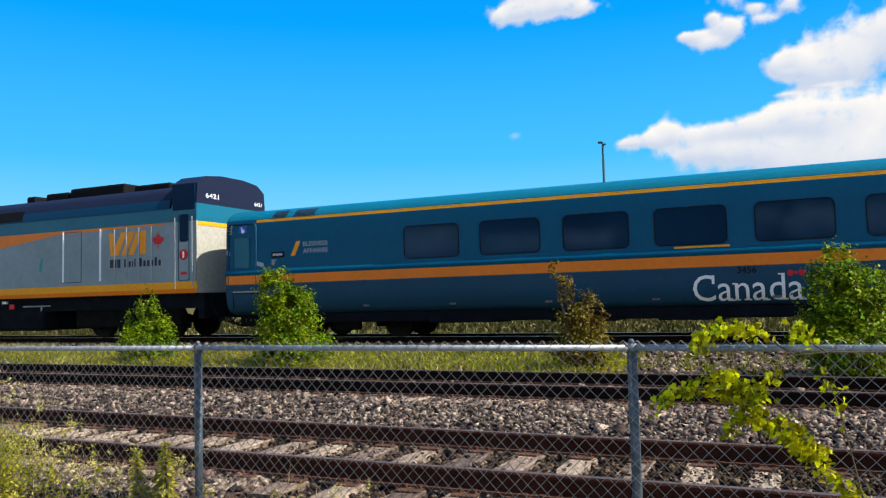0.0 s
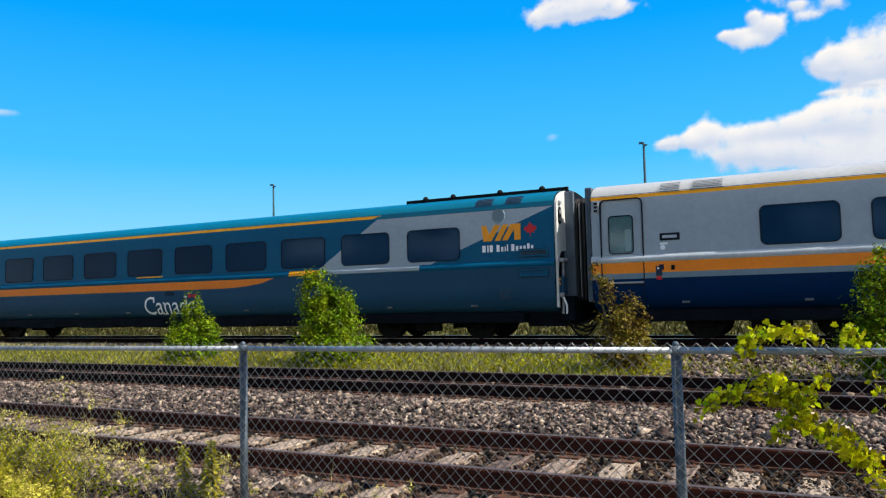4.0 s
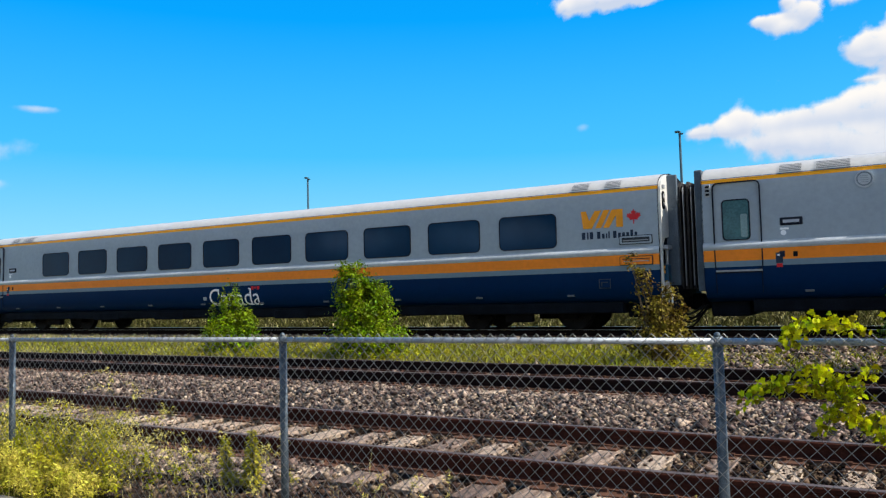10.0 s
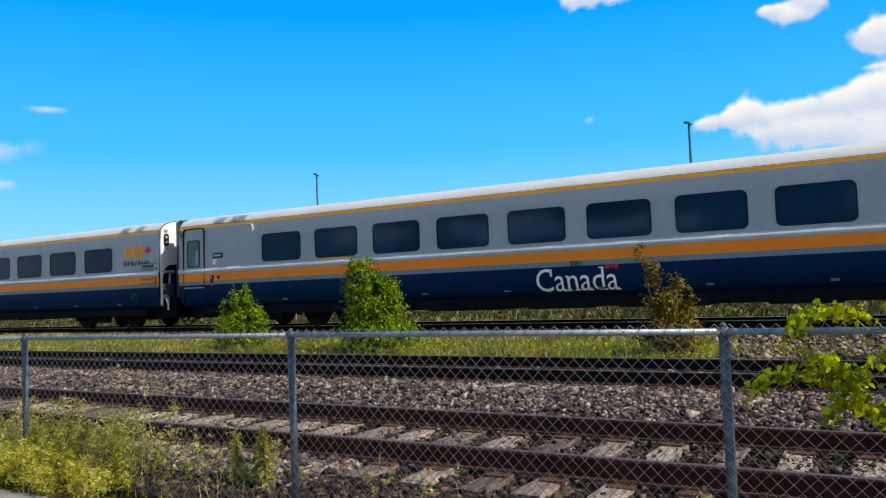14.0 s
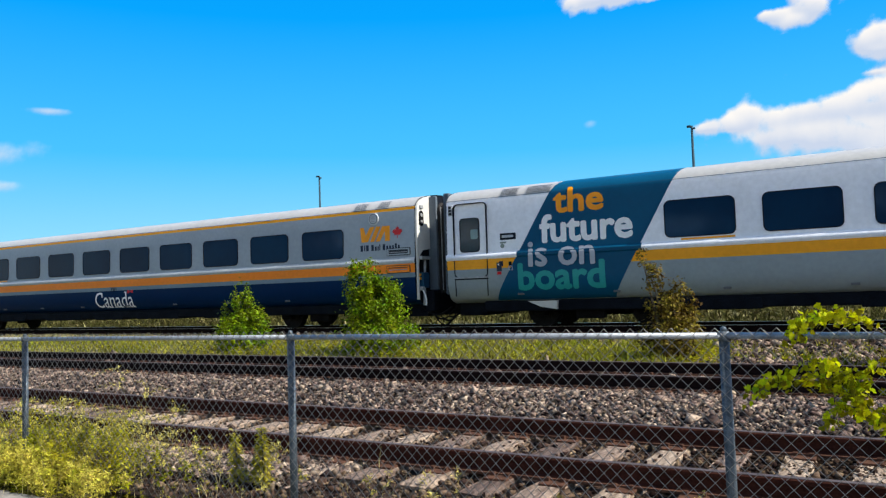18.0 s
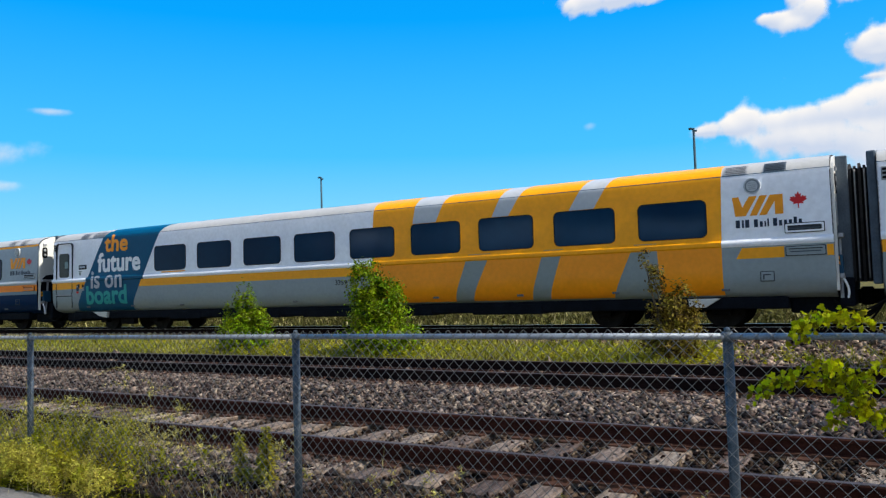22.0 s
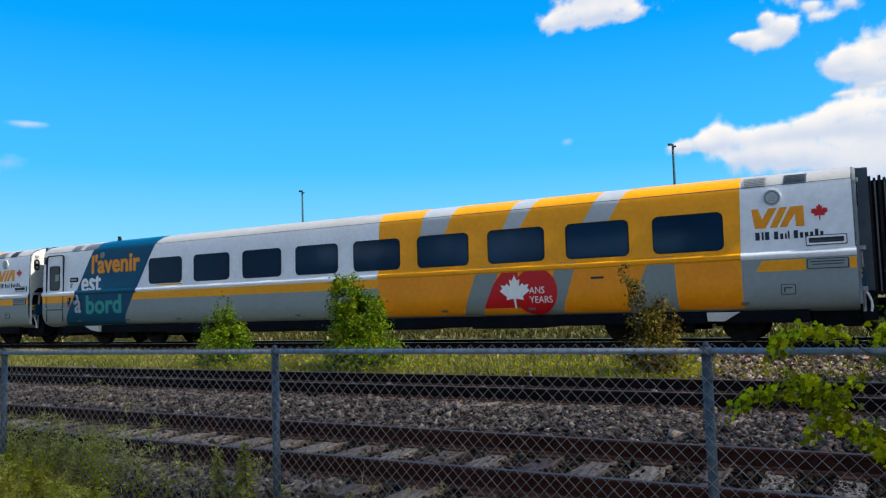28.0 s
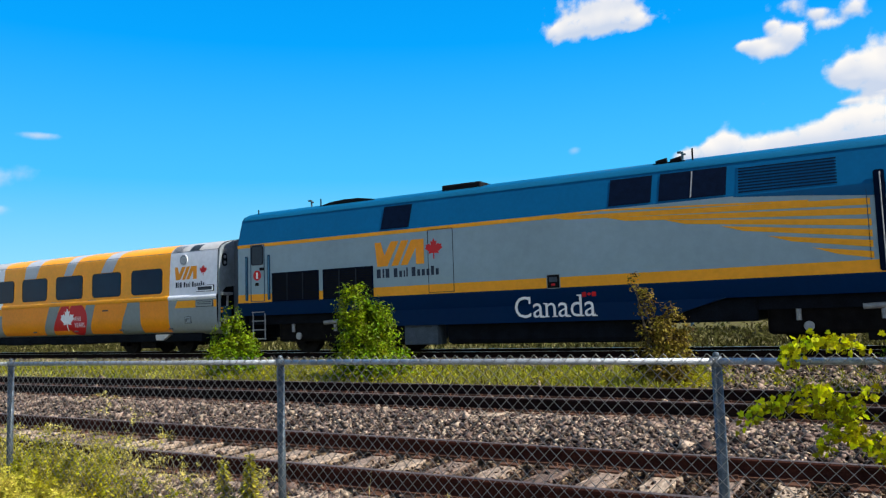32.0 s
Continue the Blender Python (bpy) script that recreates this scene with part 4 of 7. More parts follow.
    part("coupler", boxed(LEN + 0.35, LEN + 0.6, -0.22, 0.22, 0.42, 0.80, bevel=0.05), M_BOGIE, car)
    part("drawbar", boxed(-0.35, 0.0, -0.15, 0.15, 0.45, 0.75, bevel=0.03), M_BOGIE, car)
    for off, zz in ((-1.15, 0.34), (-0.9, 0.22), (-0.75, 0.05), (-0.55, 0.16), (-0.35, 0.25)):
        bm = bmesh.new()
        pts = [Vector((LEN - 0.1 + 0.9 * i / 8, off, 0.55 - (0.55 - zz) * math.sin(math.pi * i / 8))) for i in range(9)]
        for a, b in zip(pts, pts[1:]):
            tube(bm, a, b, 0.022, sides=6)
        part("hose", bm, M_BLACK, car)
    # door
    ox = S.get("door_at", 0.0)
    d = part("door", ring(rounded(ox + 0.22, ox + 1.16, 1.25, 3.10, 0.12), rounded(ox + 0.242, ox + 1.138, 1.272, 3.078, 0.10), -1.604, -1.54), S.get("seal", M_SEAL), car, "narrow entrance door outline")
    part("door_leaf", lay_on(flat(rounded(ox + 0.27, ox + 1.11, 1.87, 3.05, 0.09)), LRC, 0.006), S["door"], d)
    w = part("door_window_frame", ring(rounded(ox + 0.395, ox + 0.945, 1.88, 2.73, 0.09), rounded(ox + 0.42, ox + 0.92, 1.905, 2.705, 0.07), -1.585, -1.54), S.get("seal", M_SEAL), d)
    part("pane", slab(rounded(ox + 0.41, ox + 0.93, 1.90, 2.71, 0.07), -1.577, -1.545), S.get("pane", M_DOORGLASS), w)
    # Pale plate painted as the daylight beyond the far door.
    if "seen" in S:
        a, b, c, e = S["seen"]
        part("daylight_patch", slab(rounded(ox + a, ox + b, c, e, 0.03), -1.580, -1.570), M_SEEN, w, "painted patch of daylight seen through the far door")
    part("door_handle_plate", boxed(1.5, 1.92, -1.585, -1.54, 2.13, 2.29, bevel=0.02), M_SEAL, car, "recessed dark sign plate")
    part("sign_bar", boxed(1.56, 1.86, -1.589, -1.58, 2.18, 2.24), M_PALE, car)
    part("door_button", boxed(1.47, 1.57, -1.612, -1.58, 1.50, 1.62, bevel=0.01), M_PLUM, car)
    part("door_button", boxed(1.72, 1.80, -1.61, -1.58, 1.50, 1.60, bevel=0.01), M_BLACK, car)
    lamp = part("signal_lamp", boxed(0.07, 0.19, -1.575, -1.52, 2.82, 3.08, bevel=0.015), M_PIPE, car, "small box with three lamps")
    for z in (2.87, 2.95, 3.03):
        part("lamp_lens", slab(rounded(0.09, 0.17, z - 0.025, z + 0.025, 0.02), -1.580, -1.57), M_BLACK, lamp)
    part("door_sill", boxed(0.24, 1.14, -1.610, -1.575, 1.235, 1.275, bevel=0.008), M_PIPE, car, "pale sill under the door")
    part("sill_seam", boxed(0.22, 1.16, -1.603, -1.575, 1.205, 1.232), M_SEAL, car, "dark gap under the door sill")
    for x in (0.235, 1.125):
        part("panel_seam", boxed(x, x + 0.012, -1.597, -1.57, 0.80, 1.24), M_SEAL, car)
    symbol = S.get("symbol", M_WRAPGREY)
    part("access_symbol", slab(disc_outline(1.56, 1.985, 0.055, 12), -1.577, -1.55), symbol, car)
    part("access_symbol", boxed(1.50, 1.66, -1.577, -1.55, 2.045, 2.085), symbol, car)
    # windows
    for i in range(count):
        x = first + 1.988 * i
        window(car, x + 0.03, x + 1.45, 1.945, 2.71, -1.565)
    # roof vents and emblem disc
    for x, w, cover in zip((1.50, 2.18, LEN - 2.0, LEN - 1.22), (0.47, 0.66, 0.46, 0.42), S["vents"]):
        v = part("roof_vent", lay_on(flat([(x, 3.20), (x + w, 3.20), (x + w, 3.40), (x, 3.40)]), LRC, 0.015), cover, car, "slatted roof vent")
        for k in range(5):
            z = 3.225 + 0.036 * k
            part("vent_slat", lay_on(flat([(x + 0.03, z), (x + w - 0.03, z), (x + w - 0.03, z + 0.016), (x + 0.03, z + 0.016)]), LRC, 0.024), M_SEAM if cover in (M_SLATE, M_BOXGREY) else M_VENT, v)
    # underframe
    bm = boxed(0.9, LEN - 0.9, -1.36, 1.36, 0.40, 0.66, bevel=0.04)
    part("underframe", bm, M_UNDER, car, "black underframe with equipment boxes")
    rnd = random.Random(first)
    for k in range(5):
        x = 6.2 + k * 2.7 + rnd.uniform(-.3, .3)
        part("equipment_box", boxed(x, x + rnd.uniform(1.2, 2.1), -1.38, 1.38, 0.36, 0.6, bevel=0.03), M_UNDER, car)
    for k in range(10):
        x = 1.9 + k * 2.35
        part("jacking_pad", boxed(x, x + 0.16, -1.545, -1.45, 0.79, 0.84, bevel=0.008), M_VENT, car, "small grey fitting")
    bogie(car, 3.55)
    bogie(car, 21.65)
    # intake grilles near the trailing end
    for z, y in ((1.93, -1.575), (1.47, -1.60)):
        paint_over = S["door"] if z > 1.7 else S.get("low", S["door"])
        g = part("intake_frame", ring(rounded(LEN - 0.86, LEN - 0.16, z, z + 0.17, 0.02), rounded(LEN - 0.82, LEN - 0.20, z + 0.035, z + 0.135, 0.02), y - 0.030, y + 0.03), paint_over, car)
        part("intake_seam", ring(rounded(LEN - 0.875, LEN - 0.145, z - 0.015, z + 0.185, 0.02), rounded(LEN - 0.86, LEN - 0.16, z, z + 0.17, 0.02), y - 0.018, y + 0.03), M_SEAM, g)
        part("intake_back", boxed(LEN - 0.82, LEN - 0.20, y - 0.012, y + 0.01, z + 0.035, z + 0.135), M_PLATE if z > 1.7 else paint_over, g)
        part("intake_slat", boxed(LEN - 0.79, LEN - 0.23, y - 0.024, y - 0.01, z + 0.062, z + 0.082), S.get("slat", M_PIPE), g)
        part("intake_slat", boxed(LEN - 0.82, LEN - 0.20, y - 0.026, y - 0.01, z + 0.118, z + 0.135), M_SEAM, g)
    flap = part("access_flap", boxed(LEN - 1.36, LEN - 1.12, -1.60, -1.56, 0.98, 1.16, bevel=0.012), S["skirt"], car)
    part("flap_seam", ring(rounded(LEN - 1.375, LEN - 1.105, 0.965, 1.175, 0.02), rounded(LEN - 1.36, LEN - 1.12, 0.98, 1.16, 0.015), -1.597, -1.56), M_PLATE, flap)
    part("flap_latch", boxed(LEN - 1.32, LEN - 1.17, -1.606, -1.595, 1.09, 1.112), M_PLATE, flap)
    part("flap_latch", boxed(LEN - 1.32, LEN - 1.295, -1.606, -1.595, 1.01, 1.09), M_PLATE, flap)
    return car


def notice(car):
    """A small notice beside the door."""
    n = part("notice", boxed(1.40, 1.53, -1.604, -1.57, 1.38, 1.59), M_DARKTXT, car, "dark notice with a red strip")
    part("red_strip", boxed(1.41, 1.52, -1.607, -1.60, 1.30, 1.37), M_RED, n)
    part("white_strip", boxed(1.43, 1.50, -1.607, -1.60, 1.52, 1.56), M_WHITE, n)


def disc_vent(car, x, z, face=M_DISC):
    """A round pale vent plate with a dull groove and a slatted middle."""
    r = part("round_vent_rim", ring(disc_outline(x, z, 0.165), disc_outline(x, z, 0.140), -1.575, -1.53), face, car)
    part("round_vent_groove", slab(disc_outline(x, z, 0.145), -1.564, -1.53), M_ENDGREY, r)
    part("round_vent", slab(disc_outline(x, z, 0.112), -1.574, -1.55), face, r)
    for k in range(4):
        part("vent_slat", boxed(x - 0.07, x + 0.07, -1.577, -1.565, z - 0.066 + 0.04 * k, z - 0.058 + 0.04 * k), M_ENDGREY, r)


# 1: teal business coach
car1 = coach("passenger_coach", "teal and slate passenger coach with orange stripe",
             dict(skirt=M_SLATE, sill=M_SLATE, stripe=M_ORANGE, belt=M_TEAL, wall=M_TEAL, top=M_YELLOW, roof=M_TEALROOF, end=M_CREAM, door=M_TEAL, seal=M_SLATE, pane=M_TEALROOF, vents=(M_SLATE,) * 4, slat=M_SLATE, door_at=-0.14, plain_end=True), 5.43, 9)
decal(car1, "side_panel", [(15.0, 1.45), (15.7, 1.465), (16.18, 1.50), (16.68, 1.56), (17.16, 1.695), (LEN, 1.695), (LEN, 1.45)], LRC, M_SLATE)
for b0, b1, mt, lab in ((17.66, 18.68, M_YELLOW, "yellow piece of belt moulding"), (18.68, 21.7, M_GREY, "pale grey piece of belt moulding")):
    part("belt_cover", sheet([(-1.601, 1.70), (-1.629, 1.725), (-1.629, 1.80), (-1.574, 1.852)], b0, b1), mt, car1, lab)
decal(car1, "side_panel", [(0.0, 3.08), (1.0, 3.08), (1.0, 3.18), (0.0, 3.18)], LRC, M_TEAL)
decal(car1, "side_panel", [(20.2, 3.08), (LEN, 3.08), (LEN, 3.18), (20.6, 3.18)], LRC, M_TEALROOF)
decal(car1, "side_panel", [(18.6, 1.855), (20.45, 3.075), (LEN - 0.02, 3.075), (22.75, 2.15), (22.0, 1.855)], LRC, M_GREY, "pale grey slanted livery panel")
decal(car1, "side_panel", [(0.0, 2.28), (0.0, 2.40), (1.25, 2.0), (1.25, 1.88)], LRC, M_GREY)
part("access_sign", boxed(0.42, 0.68, -1.553, -1.52, 2.80, 3.04), M_BLUESIGN, car1, "blue access sign")
part("access_symbol", slab(disc_outline(0.56, 2.89, 0.055), -1.556, -1.55), M_WHITE, car1)
part("access_symbol", boxed(0.50, 0.54, -1.557, -1.55, 2.88, 3.0), M_WHITE, car1)
words(car1, "BUSINESS", 2.50, 3.25, 2.39, 2.51, LRC, M_PALE, 0.004)
words(car1, "AFFAIRES", 2.50, 3.25, 2.21, 2.33, LRC, M_PALE, 0.004)
decal(car1, "slanted_flash", [(2.12, 2.16), (2.25, 2.16), (2.42, 2.53), (2.29, 2.53)], LRC, M_GOLD, off=0.008)
words(car1, "Canada", 12.14, 14.23, 0.74, 1.29, LRC, M_WHITE, 0.006, serif=True)
flag(car1, 13.95, 14.25, 1.22, 1.33, LRC)
words(car1, "3456", 13.02, 13.38, 1.30, 1.43, LRC, M_BLACK, 0.012, 0.012)
decal(car1, "window_tab", [(11.8, 1.86), (12.9, 1.86), (12.9, 1.90), (11.8, 1.90)], LRC, M_YELLOW, off=0.008)
brand_mark(car1, 23.38, 24.38, 2.34, 2.72, LRC, M_GOLD, (24.62, 2.56), (23.4, 24.72, 2.06, 2.26), M_WHITE, 0.17)
disc_vent(car1, 23.83, 2.93, M_SILL)
bm = bmesh.new()
box(bm, 20.9, LEN + 0.1, -0.78, -0.70, 3.50, 3.595)
for x in (21.3, 22.1, 23.4, 24.5):
    tube(bm, (x, -0.72, 3.5), (x, -0.72, 3.60), 0.03)
    bmesh.ops.create_uvsphere(bm, u_segments=10, v_segments=6, radius=0.075, matrix=Matrix.Translation((x + .15, -0.74, 3.60)))
part("roof_pipe", bm, M_BLACK, car1, "black pipe along the roof edge")

BLUE = dict(skirt=M_NAVY, sill=M_SILL, stripe=M_AMBER, belt=M_DISC, wall=M_GREY, top=M_YELLOW, roof=M_ROOFWHITE, end=M_CREAM, door=M_GREY, low=M_AMBER, seen=(0.76, 0.89, 1.94, 2.42), pane=M_DOORLIGHT, vents=(M_ROOFWHITE,) * 4, symbol=M_WHITE)
# 2, 3: grey and navy coaches
car2 = coach("passenger_coach", "grey passenger coach with orange stripe and navy skirt", BLUE, 3.49, 10)
notice(car2)
words(car2, "Canada", 11.70, 13.72, 0.76, 1.27, LRC, M_WHITE, 0.006, serif=True)
words(car2, "3344", 12.55, 12.9, 1.31, 1.43, LRC, M_BLACK, 0.01, 0.012)
flag(car2, 13.4, 13.72, 1.21, 1.31, LRC)
decal(car2, "small_plate", [(11.44, 0.93), (11.58, 0.93), (11.58, 1.03), (11.44, 1.03)], LRC, M_PALE, off=0.007)
brand_mark(car2, 23.45, 24.42, 2.32, 2.72, LRC, M_GOLD, (24.66, 2.53), (23.46, 24.76, 2.06, 2.26), M_DARKTXT, 0.17)
car3 = coach("passenger_coach", "grey passenger coach with round vent and navy skirt", BLUE, 3.52, 10)
notice(car3)
words(car3, "Canada", 12.16, 14.13, 0.76, 1.30, LRC, M_WHITE, 0.006, serif=True)
words(car3, "3301", 13.02, 13.31, 1.31, 1.45, LRC, M_BLACK, 0.012, 0.012)
flag(car3, 13.85, 14.15, 1.24, 1.34, LRC)
decal(car3, "window_tab", [(5.7, 1.86), (6.9, 1.86), (6.9, 1.90), (5.7, 1.90)], LRC, M_YELLOW, off=0.008)
brand_mark(car3, 23.45, 24.42, 2.32, 2.72, LRC, M_GOLD, (24.66, 2.53), (23.46, 24.76, 2.06, 2.26), M_DARKTXT, 0.17)
disc_vent(car3, 3.03, 2.93)
disc_vent(car3, 23.9, 2.93)

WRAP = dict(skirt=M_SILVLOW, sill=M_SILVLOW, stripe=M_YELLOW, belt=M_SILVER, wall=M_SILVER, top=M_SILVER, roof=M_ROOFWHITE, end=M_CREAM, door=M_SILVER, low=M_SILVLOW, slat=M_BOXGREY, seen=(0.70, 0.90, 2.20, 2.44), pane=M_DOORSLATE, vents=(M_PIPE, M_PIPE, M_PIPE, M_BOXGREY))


def wrap_livery(car):
    """Yellow wrap with grey slanted bands over the rear half."""
    x0, x1 = 14.15, 23.1
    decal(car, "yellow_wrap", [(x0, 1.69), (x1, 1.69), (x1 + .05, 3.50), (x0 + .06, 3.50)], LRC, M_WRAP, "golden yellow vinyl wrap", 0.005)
    decal(car, "yellow_wrap_dimmed", [(x0, 0.70), (x1, 0.70), (x1, 1.69), (x0, 1.69)], LRC, M_WRAPDIM, "lower side of the yellow wrap, dimmer light put into its colour", 0.005)
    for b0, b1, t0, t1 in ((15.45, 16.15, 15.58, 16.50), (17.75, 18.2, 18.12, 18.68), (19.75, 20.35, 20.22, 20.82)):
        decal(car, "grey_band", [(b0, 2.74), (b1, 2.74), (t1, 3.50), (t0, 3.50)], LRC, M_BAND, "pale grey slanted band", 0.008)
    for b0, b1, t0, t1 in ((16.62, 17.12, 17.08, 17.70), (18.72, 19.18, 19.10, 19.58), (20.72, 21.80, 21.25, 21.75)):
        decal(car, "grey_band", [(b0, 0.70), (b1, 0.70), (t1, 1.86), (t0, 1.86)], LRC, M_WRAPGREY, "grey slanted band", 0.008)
    part("belt_cover", sheet([(-1.601, 1.69), (-1.629, 1.725), (-1.629, 1.80), (-1.574, 1.852)], x0, x1), M_WRAP, car)
    decal(car, "side_stripe_end", [(x1 + .28, 1.44), (x1 + 1.20, 1.44), (x1 + 1.20, 1.66), (x1 + .40, 1.66)], LRC, M_YELLOW, off=0.009)
    decal(car, "side_stripe_end", [(LEN - .13, 1.44), (LEN - .01, 1.44), (LEN - .01, 1.66), (LEN - .13, 1.66)], LRC, M_YELLOW, off=0.009)
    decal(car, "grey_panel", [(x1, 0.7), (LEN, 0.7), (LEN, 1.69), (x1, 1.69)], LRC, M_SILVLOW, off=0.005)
    brand_mark(car, 23.35, 24.32, 2.32, 2.72, LRC, M_GOLD, (24.60, 2.57), (23.40, 24.68, 2.06, 2.26), M_DARKTXT, 0.17)
    disc_vent(car, 23.75, 2.93)
    notice(car)
    part("square_mark", ring(rounded(1.72, 1.82, 1.39, 1.50, 0.01, 1), rounded(1.733, 1.807, 1.403, 1.487, 0.01, 1), -1.612, -1.59), M_PALE, car)
    part("pale_fairing", slab([(2.45, 0.50), (2.85, 0.44), (2.86, 0.64), (2.12, 0.64)], -1.46, -1.3), M_CREAM, car, "pale triangular fairing")
    part("pale_fairing", slab([(22.36, 0.46), (22.68, 0.45), (23.0, 0.64), (22.34, 0.64)], -1.46, -1.3), M_CREAM, car, "pale triangular fairing")


car4 = coach("passenger_coach", "silver coach with petrol-blue slogan panel and yellow wrap", WRAP, 5.45, 9)
wrap_livery(car4)
decal(car4, "slogan_panel", [(1.30, 0.68), (4.26, 0.68), (5.84, 3.50), (3.00, 3.50)], LRC, M_PETROL, "petrol-blue slanted slogan panel", 0.006)
part("belt_cover", sheet([(-1.602, 1.69), (-1.630, 1.725), (-1.630, 1.80), (-1.575, 1.852)], 1.95, 4.95), M_PETROL, car4)
words(car4, "the", 2.90, 4.12, 2.66, 3.26, LRC, M_GOLD, 0.055, 0.012)
words(car4, "future", 2.54, 4.77, 1.98, 2.66, LRC, M_WHITE, 0.055, 0.012)
words(car4, "is on", 2.24, 3.89, 1.44, 2.04, LRC, M_PALE, 0.045, 0.036)
words(car4, "board", 1.95, 4.10, 0.89, 1.55, LRC, M_MINT, 0.055, 0.012)
decal(car4, "window_tab", [(5.8, 1.86), (6.9, 1.86), (6.9, 1.90), (5.8, 1.90)], LRC, M_YELLOW, off=0.008)
words(car4, "3359", 12.9, 13.3, 1.24, 1.37, LRC, M_BLACK, 0.012, 0.012)

# Grey end colour paints in the shade that the locomotive casts there.
car5 = coach("passenger_coach", "silver coach with petrol-blue slogan panel and red anniversary badge", dict(WRAP, end=M_ENDGREY), 5.41, 9)
wrap_livery(car5)
decal(car5, "slogan_panel", [(1.15, 0.68), (4.15, 0.68), (5.85, 3.50), (2.88, 3.50)], LRC, M_PETROL, "petrol-blue slanted slogan panel", 0.006)
part("belt_cover", sheet([(-1.602, 1.69), (-1.630, 1.725), (-1.630, 1.80), (-1.575, 1.852)], 1.80, 4.85), M_PETROL, car5)
words(car5, "l'avenir", 2.62, 5.00, 2.36, 3.02, LRC, M_GOLD, 0.055, 0.012)
words(car5, "est", 2.10, 3.12, 1.75, 2.32, LRC, M_WHITE, 0.055, 0.012)
words(car5, "\u00e0", 1.82, 2.17, 1.08, 1.70, LRC, M_PALE, 0.045, 0.036)
words(car5, "bord", 2.38, 4.15, 1.03, 1.66, LRC, M_MINT, 0.055, 0.012)
decal(car5, "window_tab", [(5.8, 1.86), (6.9, 1.86), (6.9, 1.90), (5.8, 1.90)], LRC, M_YELLOW, off=0.008)
part("round_cap", slab(disc_outline(3.14, 2.97, 0.105), -1.562, -1.53), M_ENDGREY, car5, "dull round vent cap on the slogan panel")
part("roof_knob", bar((2.98, -0.75, 3.50), (2.98, -0.75, 3.66), 0.07, 0.05, 10), M_BLACK, car5)
decal(car5, "number_bar", [(12.9, 1.27), (13.27, 1.27), (13.27, 1.36), (12.9, 1.36)], LRC, M_BLACK, "small dark running number", 0.008)
decal(car5, "badge_disc", disc_outline(18.55, 1.22, 0.55, 32), LRC, M_RED, "red round badge", 0.011)
decal(car5, "badge_figure", [(17.1, 0.85), (17.1, 1.0), (17.72, 1.71), (18.12, 1.71), (18.12, 0.85)], LRC, M_RED, off=0.006)
decal(car5, "white_leaf", leaf_outline(18.03, 1.22, 0.40), LRC, M_WHITE, "white leaf emblem", 0.014)
words(car5, "ANS", 18.40, 18.78, 1.17, 1.33, LRC, M_WHITE, 0.0, 0.014)
words(car5, "YEARS", 18.40, 18.97, 0.95, 1.11, LRC, M_WHITE, 0.0, 0.014)
decal(car5, "small_plate", [(19.9, 1.45), (20.2, 1.45), (20.2, 1.50), (19.9, 1.50)], LRC, M_DARKTXT, off=0.008)

# ---- trailing locomotive ----
P42 = [(-1.50, 1.12), (-1.54, 1.30), (-1.55, 1.50), (-1.55, 1.74), (-1.55, 2.4), (-1.545, 3.10), (-1.545, 3.21), (-1.52, 3.30), (-1.34, 3.95), (-1.26, 4.06), (-1.05, 4.16), (-0.5, 4.30), (0, 4.34)]
PL = 21.0


def ladder(parent, x, y, z0, z1, steps):
    bm = bmesh.new()
    for s in (0, 0.46):
        tube(bm, (x + s, y, z0), (x + s, y, z1), 0.018, sides=6)
    for i in range(steps):
        z = z0 + 0.03 + (z1 - z0 - 0.06) * i / (steps - 1)
        box(bm, x, x + 0.46, y - 0.05, y + 0.05, z - 0.012, z + 0.012)
    return part("ladder", bm, M_PIPE, parent, "pale steel boarding ladder")


def grille(parent, x0, x1, z0, z1, y, slats, name="grille", material=None):
    g = part(name, ring(rounded(x0, x1, z0, z1, 0.01, 1), rounded(x0 + .03, x1 - .03, z0 + .03, z1 - .03, 0.01, 1), y - 0.02, y + 0.04), material or M_GRILLE, parent, "dark louvred grille")
    for k in (1, 2):
        xm = x0 + (x1 - x0) * k / 3
        part("mullion", boxed(xm - 0.014, xm + 0.014, y - 0.024, y, z0 + .03, z1 - .03), M_SEAM, g)
    part("backing", slab(rounded(x0 + .02, x1 - .02, z0 + .02, z1 - .02, 0.01, 1), y - 0.004, y + 0.02), M_BLACK, g)
    for i in range(slats):
        z = z0 + 0.03 + (z1 - z0 - 0.06) * (i + 0.5) / slats
        part("slat", boxed(x0 + .03, x1 - .03, y - 0.016, y + 0.005, z - 0.008, z + 0.008), material or M_GRILLE, g)
    return g


loco_b = tagged(new("diesel_locomotive"), "grey and blue streamlined diesel locomotive with yellow stripes", "locomotive")
skin(loco_b, "sill", P42, 1.12, 1.50, 0.0, PL, M_NAVY)
skin(loco_b, "lower_stripe", P42, 1.50, 1.74, 0, PL, M_YELLOW, "yellow side stripe")
skin(loco_b, "side_wall", P42, 1.74, 3.21, 0, PL, M_LOCOGREY)
skin(loco_b, "upper_side", P42, 3.21, 3.95, 0, PL, M_LOCOBLUE, "blue sloping upper side")
skin(loco_b, "roof", P42, 3.95, 4.34, 0, PL, M_LOCOROOF)
part("end_wall", prism(bmesh.new(), P42 + mirrored(P42)[1:], 0.0, 0.02), M_LOCOBLUE, loco_b)
nose = bmesh.new()
prism(nose, P42 + mirrored(P42)[1:], PL - 0.02, PL + 0.02)
